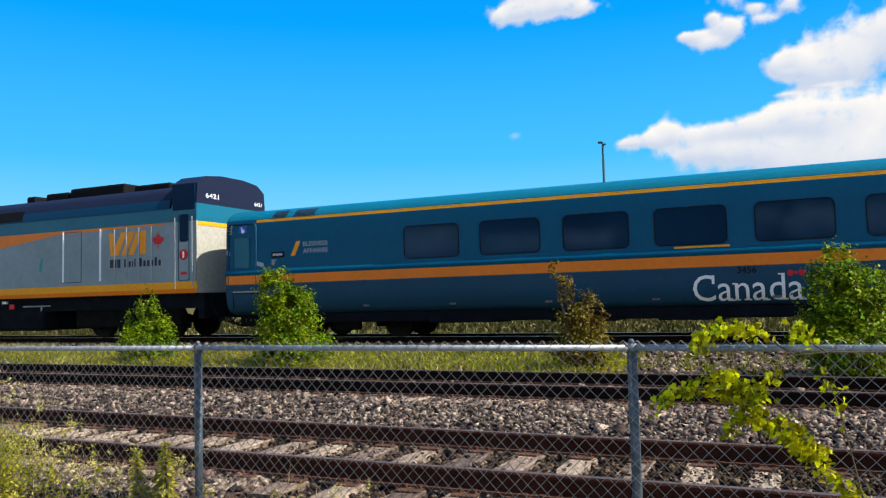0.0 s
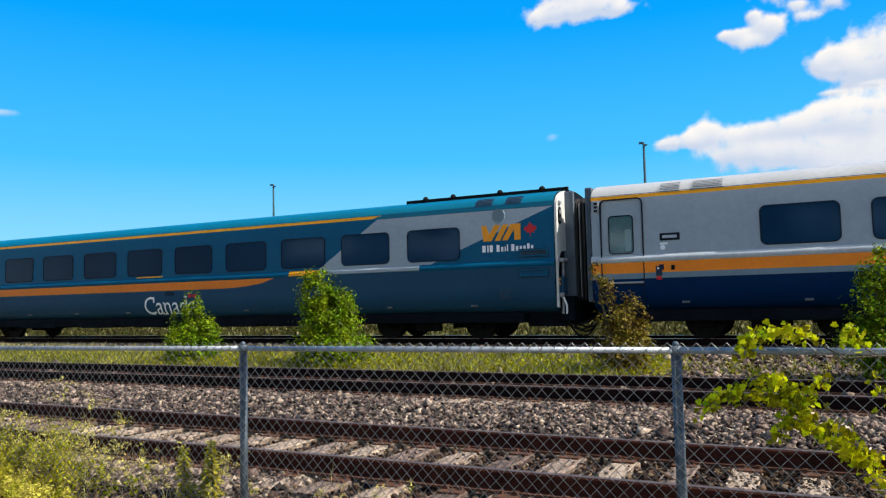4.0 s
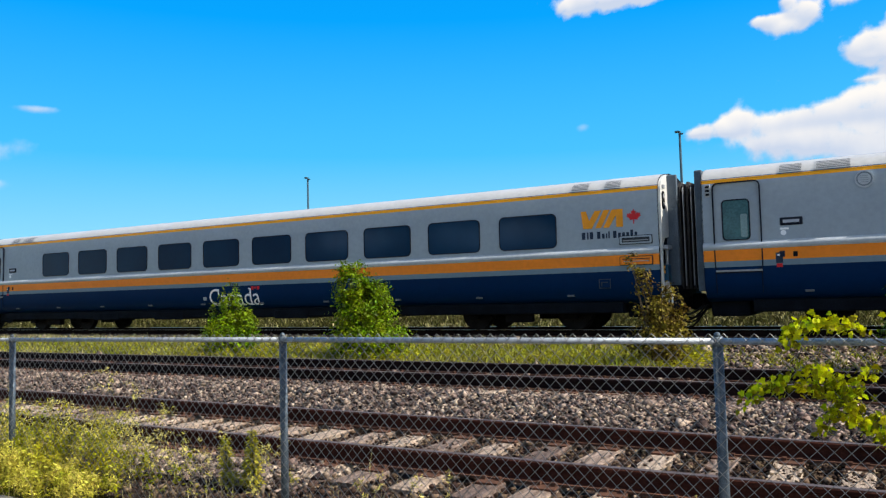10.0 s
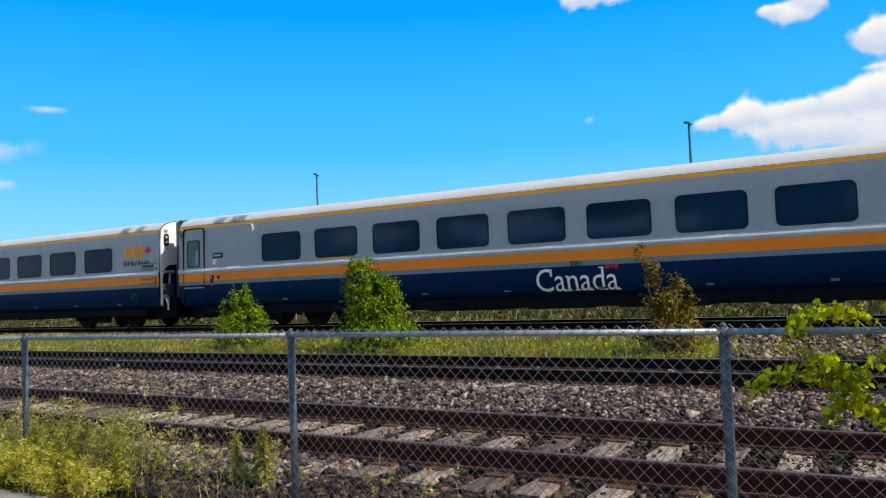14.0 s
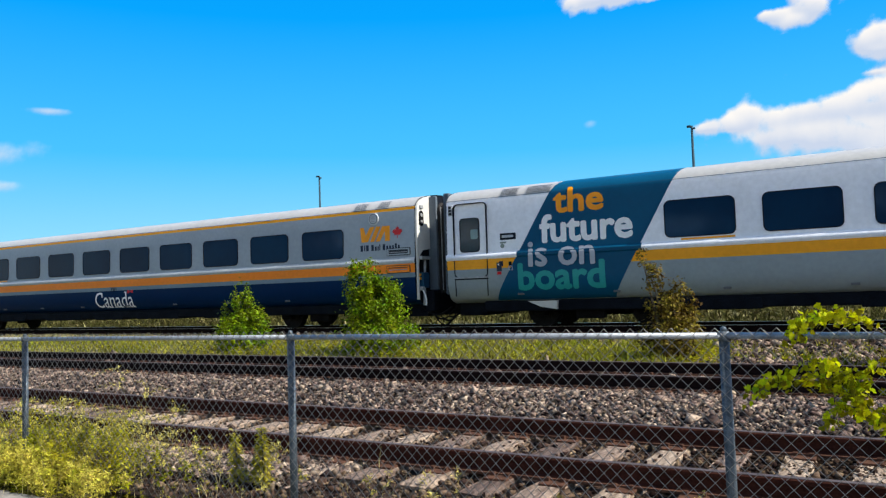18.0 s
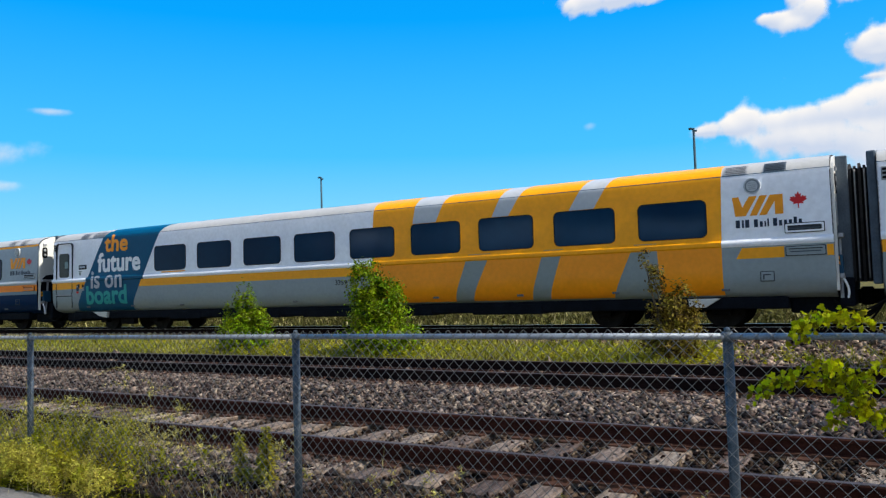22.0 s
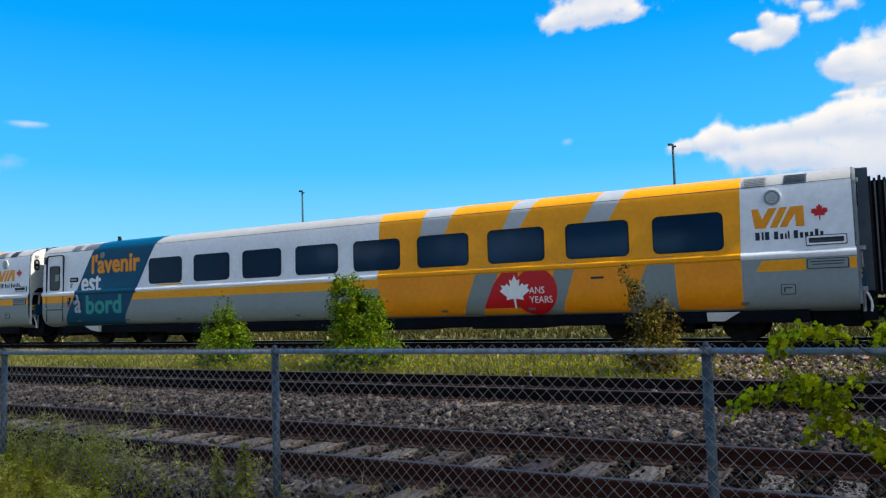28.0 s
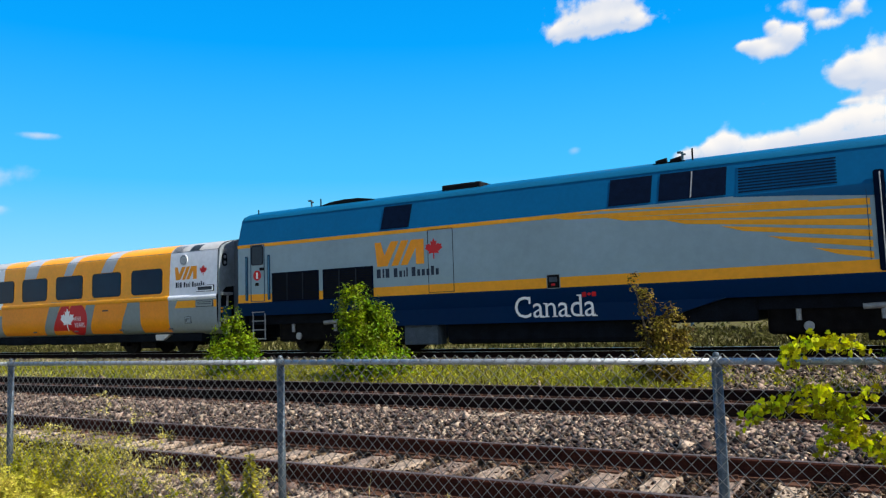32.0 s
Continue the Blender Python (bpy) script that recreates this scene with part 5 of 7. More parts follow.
for v in nose.verts:
    if v.co.x > PL:
        v.co = Vector((PL + 1.0 - 0.35 * max(0, v.co.z - 2.2), v.co.y * 0.82, min(v.co.z, 3.4)))
part("nose", nose, M_GREY, loco_b)
decal(loco_b, "thin_stripe", [(0, 3.11), (9.9, 3.11), (11.2, 3.17), (11.2, 3.205), (0, 3.205)], P42, M_YELLOW, "thin yellow upper stripe", 0.005)
# deep side sill between the bogies
part("side_sill", slab([(4.3, 1.12), (5.4, 0.72), (12.4, 0.72), (13.7, 1.12)], -1.53, -1.40), M_NAVY, loco_b)
# blue shoulder that dips towards the cab, with tapering yellow bars below it
decal(loco_b, "shoulder", [(14.0, 3.22), (14.0, 3.19), (15.2, 3.10), (16.5, 2.97), (18.2, 2.97), (18.2, 3.22)], P42, M_LOCOBLUE, off=0.009)
for x0, zl, zr in ((10.3, 3.10, 2.86), (11.7, 2.95, 2.67), (13.0, 2.765, 2.455), (14.15, 2.52, 2.245), (15.05, 2.235, 2.045), (15.85, 1.93, 1.835)):
    fall = (zr - zl) / (16.46 - x0)
    decal(loco_b, "yellow_bar", [(x0, zl - 0.045), (16.46, zr - 0.066), (16.46, zr + 0.066), (x0 - 0.45, zl + 0.042 - 0.45 * fall)], P42, M_YELLOW, "tapering yellow livery bar", 0.006)
decal(loco_b, "yellow_bar", [(11.2, 3.165), (15.4, 2.955), (15.4, 2.995), (11.2, 3.205)], P42, M_YELLOW, off=0.006)
part("access_panel", ring(rounded(6.58, 7.32, 1.53, 3.13, 0.01, 1), rounded(6.594, 7.306, 1.544, 3.116, 0.01, 1), -1.556, -1.54), M_SEAM, loco_b, "seam of an access panel")
decal(loco_b, "roof_edge", [(0.0, 3.945), (PL, 3.945), (PL, 3.975), (0.0, 3.975)], P42, M_LOCOROOF, "edge along the roof", 0.012)
for x in (16.4,):
    part("panel_seam", boxed(x, x + 0.014, -1.556, -1.54, 1.75, 3.10), M_SLATE, loco_b)
# door with side grab rails
d = part("door", ring(rounded(0.52, 1.06, 1.52, 3.18, 0.04), rounded(0.54, 1.04, 1.54, 3.16, 0.03), -1.56, -1.53), M_SLATE, loco_b, "narrow engine-room door")
part("door_leaf", lay_on(flat(rounded(0.545, 1.035, 1.78, 3.15, 0.03)), P42, 0.006), M_LOCOGREY, d)
w = part("door_window_frame", ring(rounded(0.56, 1.02, 2.58, 3.16, 0.08), rounded(0.585, 0.995, 2.605, 3.135, 0.06), -1.575, -1.53), M_SEAL, d)
part("pane", slab(rounded(0.58, 1.0, 2.60, 3.14, 0.06), -1.568, -1.54), M_DOORGLASS, w)
part("red_sign", slab(disc_outline(0.78, 2.28, 0.15), -1.566, -1.55), M_RED, d, "red round warning sign")
part("sign_bar", boxed(0.745, 0.815, -1.57, -1.56, 2.19, 2.37, bevel=0.005), M_WHITE, d)
part("sign_bar", boxed(0.70, 0.84, -1.563, -1.55, 1.98, 2.07), M_BLACK, d)
part("door_latch", boxed(0.90, 1.05, -1.60, -1.55, 2.42, 2.50, bevel=0.01), M_BLACK, d)
for x in (0.36, 1.22):
    part("grab_recess", slab(rounded(x - 0.055, x + 0.055, 1.56, 2.86, 0.03), -1.556, -1.54), M_SLATE, loco_b, "recess with grab rail")
    part("grab_rail", bar((x + 0.02, -1.60, 1.6), (x + 0.02, -1.60, 2.82), 0.016), M_SLATE, loco_b)
ladder(loco_b, 0.55, -1.50, 0.42, 1.25, 4)
grille(loco_b, 1.35, 3.05, 1.50, 2.32, -1.553, 12)
grille(loco_b, 3.20, 4.88, 1.50, 2.32, -1.553, 12)
for x0, x1 in ((5.14, 6.02), (11.33, 12.28), (12.45, 13.85)):
    part("dark_hatch", lay_on(flat([(x0, 3.26), (x1, 3.26), (x1 + .03, 3.88), (x0 + .03, 3.88)]), P42, 0.012), M_GRILLE, loco_b, "dark roof-side grille")
part("hatch_bar", lay_on(flat([(13.12, 3.28), (13.15, 3.28), (13.18, 3.86), (13.15, 3.86)]), P42, 0.02), M_PIPE, loco_b)
g = part("louvre", lay_on(flat([(14.05, 3.22), (15.95, 3.22), (15.98, 3.86), (14.08, 3.86)]), P42, 0.008), M_LOCOBLUE, loco_b, "blue slatted louvre")
for i in range(9):
    z = 3.27 + i * 0.064
    part("slat", lay_on(flat([(14.1, z), (15.93, z), (15.93, z + .03), (14.1, z + .03)]), P42, 0.016), M_GRILLE, g)
brand_mark(loco_b, 4.95, 6.47, 2.28, 2.92, P42, M_GOLD, (6.76, 2.64), (5.0, 6.94, 1.95, 2.24), M_DARKTXT, 0.27)
words(loco_b, "Canada", 8.94, 10.93, 0.82, 1.33, [(-1.53, 0.5), (-1.54, 1.12), (-1.55, 1.4), (-1.55, 1.7)], M_WHITE, 0.006, 0.012, serif=True)
flag(loco_b, 10.62, 10.95, 1.27, 1.37, P42)
part("number_box", boxed(9.80, 10.10, -1.58, -1.52, 1.50, 1.80, bevel=0.02), M_BLACK, loco_b, "small dark recessed lamp box")
part("lamp_window", boxed(9.85, 10.05, -1.588, -1.57, 1.64, 1.75, bevel=0.006), M_BOXGREY, loco_b, "grey lamp glass")
part("red_lens", boxed(9.90, 10.00, -1.588, -1.57, 1.55, 1.60), M_RED, loco_b)
part("box_rim", ring(rounded(9.785, 10.115, 1.485, 1.815, 0.02), rounded(9.80, 10.10, 1.50, 1.80, 0.02), -1.572, -1.54), M_WRAPGREY, loco_b)
bm = bmesh.new()
box(bm, 6.7, 7.85, -0.95, 0.7, 4.1, 4.34, 0.04)
part("roof_hatch", bm, M_BLACK, loco_b)
bm = bmesh.new()
dome = [(2.35, 4.10), (2.6, 4.22), (2.95, 4.295), (3.45, 4.33), (3.95, 4.315), (4.4, 4.25), (4.7, 4.10)]
front = [bm.verts.new((x, -0.85, z)) for x, z in dome]
back = [bm.verts.new((x, 0.85, z)) for x, z in dome]
bm.faces.new(front)
bm.faces.new(back[::-1])
for a, b, c, e in zip(front, front[1:], back[1:], back):
    bm.faces.new((a, b, c, e))
part("fan_cowl", bm, M_BLACK, loco_b, "black radiator fan cowl")
for x, z0, z1 in ((0.25, 4.1, 4.32), (2.65, 4.2, 4.42), (13.1, 4.15, 4.46)):
    part("antenna", bar((x, -0.9, z0), (x, -0.9, z1), 0.02), M_BLACK, loco_b)
bm = bmesh.new()
for x in (12.3, 12.62):
    tube(bm, (x, -0.95, 4.235), (x + 0.25, -0.95, 4.255), 0.03, 0.06, 10)
box(bm, 12.25, 12.95, -1.0, -0.9, 4.13, 4.20)
part("air_horn", bm, M_BLACK, loco_b)
part("cab_door_recess", slab(rounded(16.54, 16.73, 1.52, 3.45, 0.05), -1.575, -1.52), M_GRILLE, loco_b)
part("grab_rail", bar((16.65, -1.62, 1.55), (16.65, -1.62, 3.4), 0.012), M_PIPE, loco_b)
part("fuel_tank", boxed(6.9, 11.9, -1.3, 1.3, 0.22, 0.95, bevel=0.12), M_UNDER, loco_b, "black fuel tank")
part("battery_box", boxed(5.75, 6.75, -1.46, -1.0, 0.22, 0.92, bevel=0.03), M_BOXGREY, loco_b, "grey equipment box")
for x in (5.95, 6.4):
    part("box_handle", boxed(x, x + 0.2, -1.475, -1.455, 0.66, 0.69), M_PLATE, loco_b)
part("underframe", boxed(0.2, PL - 0.2, -1.3, 1.3, 0.85, 1.14), M_UNDER, loco_b)
for x in (3.4, 16.6):
    b = bogie(loco_b, x, 2.75, 0.50)
    for k, dx in enumerate((-1.55, -0.05, 1.45)):
        bm = bar((dx, -1.24, 0.62), (dx, -1.24, 0.98), 0.05)
        part("damper", bm, M_PIPE, b, "pale vertical damper")
    for e in (-1, 1):
        part("axle_cap", bar((e * 1.375, -1.16, 0.5), (e * 1.375, -1.235, 0.5), 0.10, sides=14), M_PIPE, b)
    part("brake_arm", bar((0.3, -1.22, 0.93), (1.25, -1.22, 0.99), 0.035), M_PIPE, b)
    cyl = part("brake_cylinder", bar((-0.40, -1.27, 0.86), (0.10, -1.27, 0.885), 0.062, sides=12), M_PIPE, b, "pale brake cylinder")
    part("piston_rod", bar((0.10, -1.27, 0.885), (0.42, -1.27, 0.90), 0.02), M_PIPE, cyl)
    part("bogie_side", boxed(-2.15, 2.15, -1.205, -0.95, 0.34, 1.08, bevel=0.08), M_BOGIE, b)
part("equipment_box", boxed(12.3, 14.3, -1.38, 1.3, 0.62, 1.12, bevel=0.05), M_UNDER, loco_b, "dark equipment under the frame")
part("equipment_box", boxed(4.9, 5.7, -1.3, 1.3, 0.30, 0.95, bevel=0.05), M_UNDER, loco_b)
part("headstock", boxed(-0.15, 0.1, -1.35, 1.35, 0.55, 1.15, bevel=0.03), M_UNDER, loco_b)
part("coupler", boxed(-0.75, 0.0, -0.16, 0.16, 0.55, 0.85, bevel=0.04), M_BOGIE, loco_b)

# ---- leading locomotive, x from its trailing end towards the front (negative) ----
F40 = [(-1.52, 1.28), (-1.54, 1.40), (-1.55, 1.60), (-1.55, 2.4), (-1.55, 3.30), (-1.53, 3.70), (-1.40, 4.15), (-1.20, 4.36), (-0.7, 4.46), (0, 4.52)]
CAB = [(-1.52, 1.28), (-1.55, 1.60), (-1.55, 3.30), (-1.55, 3.72), (-1.50, 4.38), (-1.16, 4.60), (-0.5, 4.68), (0, 4.68)]
FL = 16.6
loco_a = tagged(new("diesel_locomotive"), "grey and teal boxy diesel locomotive with dark roof", "locomotive")
skin(loco_a, "sill", F40, 1.28, 1.40, -FL, 0, M_ORANGE, "orange sill edge")
skin(loco_a, "lower_stripe", F40, 1.40, 1.60, -FL, 0, M_YELLOW, "yellow sill stripe")
skin(loco_a, "side_wall", F40, 1.60, 3.30, -FL, 0, M_F40GREY)
skin(loco_a, "upper_band", F40, 3.30, 3.70, -FL, 0, M_F40TEAL, "teal upper band")
skin(loco_a, "roof", F40, 3.70, 4.52, -FL, -1.0, M_PLUM, "dark blue-black roof")
endpts = CAB + mirrored(CAB)[1:]
part("end_wall", prism(bmesh.new(), [(y, z) for y, z in endpts if z <= 3.31], -0.02, 0.0), M_ENDWALL, loco_a, "cream end wall")
part("end_band", prism(bmesh.new(), [(-1.55, 3.30), (-1.55, 3.72), (-1.545, 3.80), (1.545, 3.80), (1.55, 3.72), (1.55, 3.30)], -0.9, 0.003), M_F40TEAL, loco_a, "teal band across the end")
part("end_hood", prism(bmesh.new(), [(-1.545, 3.80), (-1.50, 4.38), (-1.16, 4.60), (-0.5, 4.68), (0.5, 4.68), (1.16, 4.60), (1.50, 4.38), (1.545, 3.80)], -0.9, 0.0), M_PLUM, loco_a, "dark end hood with sloped corners")
part("end_stripe", boxed(-0.02, 0.008, -1.50, 1.50, 3.18, 3.29), M_YELLOW, loco_a)
part("end_wall", prism(bmesh.new(), F40 + mirrored(F40)[1:], -FL, -FL + 0.02), M_GREY, loco_a)
decal(loco_a, "orange_sweep", [(-FL, 2.75), (-9.0, 2.80), (-5.4, 3.20), (-1.0, 3.26), (-1.0, 3.295), (-FL, 3.295)], F40, M_ORANGE, "orange sweep along the upper side", 0.005)
decal(loco_a, "vent_panel", [(-10.5, 3.72), (-7.1, 3.72), (-7.1, 4.05), (-10.5, 4.05)], F40, M_BLACK, off=0.01)
decal(loco_a, "side_hatch", [(-FL, 3.68), (-1.0, 3.68), (-1.0, 3.96), (-FL, 3.96)], F40, M_DEEPBLUE, "blue lower edge of the roof", off=0.008)
part("cab_side_window", slab(rounded(-0.86, -0.06, 3.62, 4.34, 0.03), -1.556, -1.50), M_GLASS, loco_a, "dark recess under the hood")
for x0, x1 in ((-5.25, -5.2), (-3.70, -3.64)):
    part("panel_edge", boxed(x0, x1, -1.57, -1.54, 1.72, 3.27), M_SILVER, loco_a)
part("panel_seam", ring(rounded(-5.25, -4.45, 1.70, 3.25, .01, 1), rounded(-5.23, -4.47, 1.72, 3.23, .01, 1), -1.556, -1.54), M_SLATE, loco_a)
for x in (-3.05, -2.58, -2.10, -1.62):
    part("grab_rail", bar((x, -1.60, 1.68), (x, -1.60, 3.24), 0.013), M_PIPE, loco_a, "pale vertical grab rail")
for x in (-0.72, -0.10):
    part("grab_rail", bar((x, -1.62, 1.40), (x, -1.62, 3.42), 0.012), M_PIPE, loco_a)
d = part("door", ring(rounded(-0.66, -0.26, 1.63, 3.50, 0.03), rounded(-0.64, -0.28, 1.65, 3.48, 0.03), -1.562, -1.53), M_SLATE, loco_a, "narrow rear door")
part("pane", slab(rounded(-0.60, -0.30, 2.72, 3.50, 0.06), -1.566, -1.54), M_GLASS, d)
part("red_sign", slab(disc_outline(-0.46, 2.36, 0.15), -1.566, -1.55), M_RED, d, "red round warning sign")
part("sign_bar", boxed(-0.49, -0.43, -1.57, -1.56, 2.27, 2.45), M_WHITE, d)
part("red_sign", boxed(-0.56, -0.36, -1.564, -1.55, 1.80, 1.88), M_RED, d)
brand_mark(loco_a, -3.32, -1.86, 2.44, 3.13, F40, M_GOLD, (-1.40, 2.80), (-3.27, -1.25, 2.06, 2.36), M_DARKTXT, 0.24)
decal(loco_a, "green_mark", [(-6.3, 2.1), (-6.16, 2.1), (-6.1, 2.5), (-6.2, 2.5)], F40, M_MINT, off=0.006)
for box_at in ((0.30, 0.86, 3.98, 4.12), (2.50, 2.86, 3.95, 4.07)):
    whole = lettering("6421", *box_at, 0.012)
    whole.verts.ensure_lookup_table()
    whole.verts.index_update()
    for bm in glyphs(whole):
        for v in bm.verts:
            v.co = Vector((0.006, -1.48 + v.co.x, v.co.z))
        part("numeral", bm, M_WHITE, loco_a, "white running number")
    whole.free()
for x0, x1, h in ((-6.7, -5.7, 4.62), (-5.6, -3.3, 4.70), (-2.9, -1.5, 4.58), (-7.6, -7.2, 4.60)):
    part("roof_fan_box", boxed(x0, x1, -1.0, 1.0, 4.3, h, bevel=0.06), M_BLACK, loco_a, "black fan housing on the roof")
part("underframe", boxed(-FL + 0.3, -0.1, -1.35, 1.35, 0.85, 1.30), M_UNDER, loco_a)
part("fuel_tank", boxed(-10.3, -6.3, -1.4, 1.4, 0.25, 0.95, bevel=0.1), M_UNDER, loco_a, "black fuel tank")
for x in (-3.0, -FL + 3.0):
    b = bogie(loco_a, x, 2.75, 0.50)
    part("bogie_side", boxed(-2.1, 2.1, -1.205, -0.95, 0.32, 0.95, bevel=0.08), M_BOGIE, b)
part("headstock", boxed(-0.1, 0.12, -1.4, 1.4, 0.55, 1.28, bevel=0.03), M_UNDER, loco_a)
part("coupler", boxed(0.0, 0.7, -0.16, 0.16, 0.55, 0.85, bevel=0.04), M_BOGIE, loco_a)
part("brake_pipe", bar((-7.2, -1.38, 1.02), (-6.0, -1.38, 1.02), 0.022), M_PIPE, loco_a, "pale pipe under the sill")
part("white_tag", boxed(-8.15, -7.95, -1.42, -1.36, 1.12, 1.20), M_WHITE, loco_a)
part("drain_cock", bar((-6.4, -1.36, 0.82), (-6.4, -1.36, 1.0), 0.03), M_PIPE, loco_a)
part("red_tag", boxed(-7.8, -7.6, -1.42, -1.36, 0.95, 1.1), M_RED, loco_a)
for k in range(4):
    bm = bmesh.new()
    pts = [Vector((0.1 + 0.9 * i / 8, -1.1 + 0.25 * k, 1.0 - 0.14 * k - (0.5 - .08 * k) * math.sin(math.pi * i / 8))) for i in range(9)]
    for a, b in zip(pts, pts[1:]):
        tube(bm, a, b, 0.025, sides=6)
    part("hose", bm, M_BLACK, loco_a)


# ---- vine on the fence ----
def vine():
    rnd = random.Random(5)
    v = tagged(new("vine"), "bright yellow-green vine climbing over the chain-link fence", "vine")
    v.location = (0, FY - 0.03, 0)
    outline = [(0, 0.10), (0.22, -0.06), (0.50, 0.08), (0.44, 0.30), (0.62, 0.52), (0.34, 0.60), (0.26, 0.86), (0.0, 1.10)]
    pts = outline + [(-x, z) for x, z in reversed(outline[1:-1])]
    metas = []
    for k in range(3):
        bm = bmesh.new()
        mid = bm.verts.new((0, 0, 0.45))
        rim = [bm.verts.new((x + rnd.uniform(-.04, .04), -0.14 * abs(x) + rnd.uniform(-.03, .03), z + rnd.uniform(-.04, .04))) for x, z in pts]
        for a, b in zip(rim, rim[1:] + rim[:1]):
            bm.faces.new((mid, a, b))
        me = bpy.data.meshes.new("leaf")
        bm.to_mesh(me)
        bm.free()
        me.materials.append(M_VINE)
        metas.append(me)
    # stems as (x, z) runs along the fence: height above the ground
    runs = [[(0.27, 0.60), (0.20, 0.64), (0.08, 0.77), (-0.02, 0.84), (-0.11, 0.92), (-0.20, 1.04)],
            [(-0.20, 1.04), (-0.29, 1.07), (-0.41, 1.09), (-0.52, 1.07), (-0.61, 0.99)],
            [(-0.14, 0.94), (-0.23, 0.96), (-0.30, 0.86)],
            [(-0.11, 0.92), (-0.17, 1.05), (-0.26, 1.14), (-0.36, 1.16)],
            [(-0.17, 1.05), (-0.11, 1.13), (-0.05, 1.14)],
            [(0.13, 0.78), (0.03, 0.87), (-0.04, 0.97)],
            [(0.38, 1.26), (0.15, 1.26), (0.02, 1.25), (-0.12, 1.33), (-0.20, 1.37), (-0.29, 1.38), (-0.39, 1.33), (-0.43, 1.26)],
            [(0.15, 1.26), (0.05, 1.33), (0.04, 1.39)],
            [(0.27, 0.60), (0.20, 0.97), (0.17, 1.08), (0.14, 1.14)]]
    count = [72, 47, 21, 33, 11, 24, 52, 13, 6]
    bare = [0, 0, 0, 0, 0, 0, 0.42, 0.35, 0.3]     # the share of each run without leaves
    mass_v, mass_f = [], []
    for run, n, low in zip(runs, count, bare):
        bm = bmesh.new()
        P = [Vector((x, -0.05 + rnd.uniform(-.03, .03), z)) for x, z in run]
        for a, b in zip(P, P[1:]):
            tube(bm, a, b, 0.0035, 0.003, 5)
        part("stem", bm, M_STEM, v)
        for i in range(n):
            t = rnd.uniform(max(0.05, low), 1.0) * (len(P) - 1)
            j = min(int(t), len(P) - 2)
            c = P[j].lerp(P[j + 1], t - j) + Vector((rnd.gauss(0, .022), rnd.uniform(-.07, .04), rnd.gauss(0, .020)))
            s = rnd.uniform(0.022, 0.040)
            part("leaf", metas[i % 3], M_VINE, v, m=Matrix.LocRotScale(c, Euler((radians(rnd.gauss(-42, 25)), radians(rnd.gauss(180, 50)), radians(rnd.gauss(38, 40)))), (s, s, s)))
        for i in range(int(n * 3.4)):     # the smaller leaves between them
            t = rnd.uniform(max(0.03, low), 1.0) * (len(P) - 1)
            j = min(int(t), len(P) - 2)
            c = P[j].lerp(P[j + 1], t - j) + Vector((rnd.gauss(0, .025), rnd.uniform(-.07, .05), rnd.gauss(0, .022)))
            s = rnd.uniform(0.018, 0.034)
            M = Matrix.LocRotScale(c, Euler((radians(rnd.gauss(-42, 28)), radians(rnd.gauss(180, 60)), radians(rnd.gauss(38, 45)))), (s, s, s))
            k = len(mass_v)
            me = metas[i % 3]
            mass_v += [M @ q.co for q in me.vertices]
            mass_f += [tuple(k + q for q in poly.vertices) for poly in me.polygons]
    part("foliage", mesh_arrays("foliage", [tuple(q) for q in mass_v], mass_f), M_VINEMASS, v)["kind"] = "stuff"
    return v


vine()

# ---- weeds at the fence ----
def weed_patch(name, rows, material, height, width, seed, label, per):
    rg = np.random.default_rng(seed)
    spots = []
    for x0, x1, y0, y1, n, size in rows:
        for _ in range(n):
            x, y = rg.uniform(x0, x1), rg.uniform(y0, y1)
            spots.append((x, y, bed_height(y) - 0.04, size * rg.uniform(0.6, 1.25)))
    return blades(name, material, spots, height, width, seed, label, "weeds", 0.55, per)


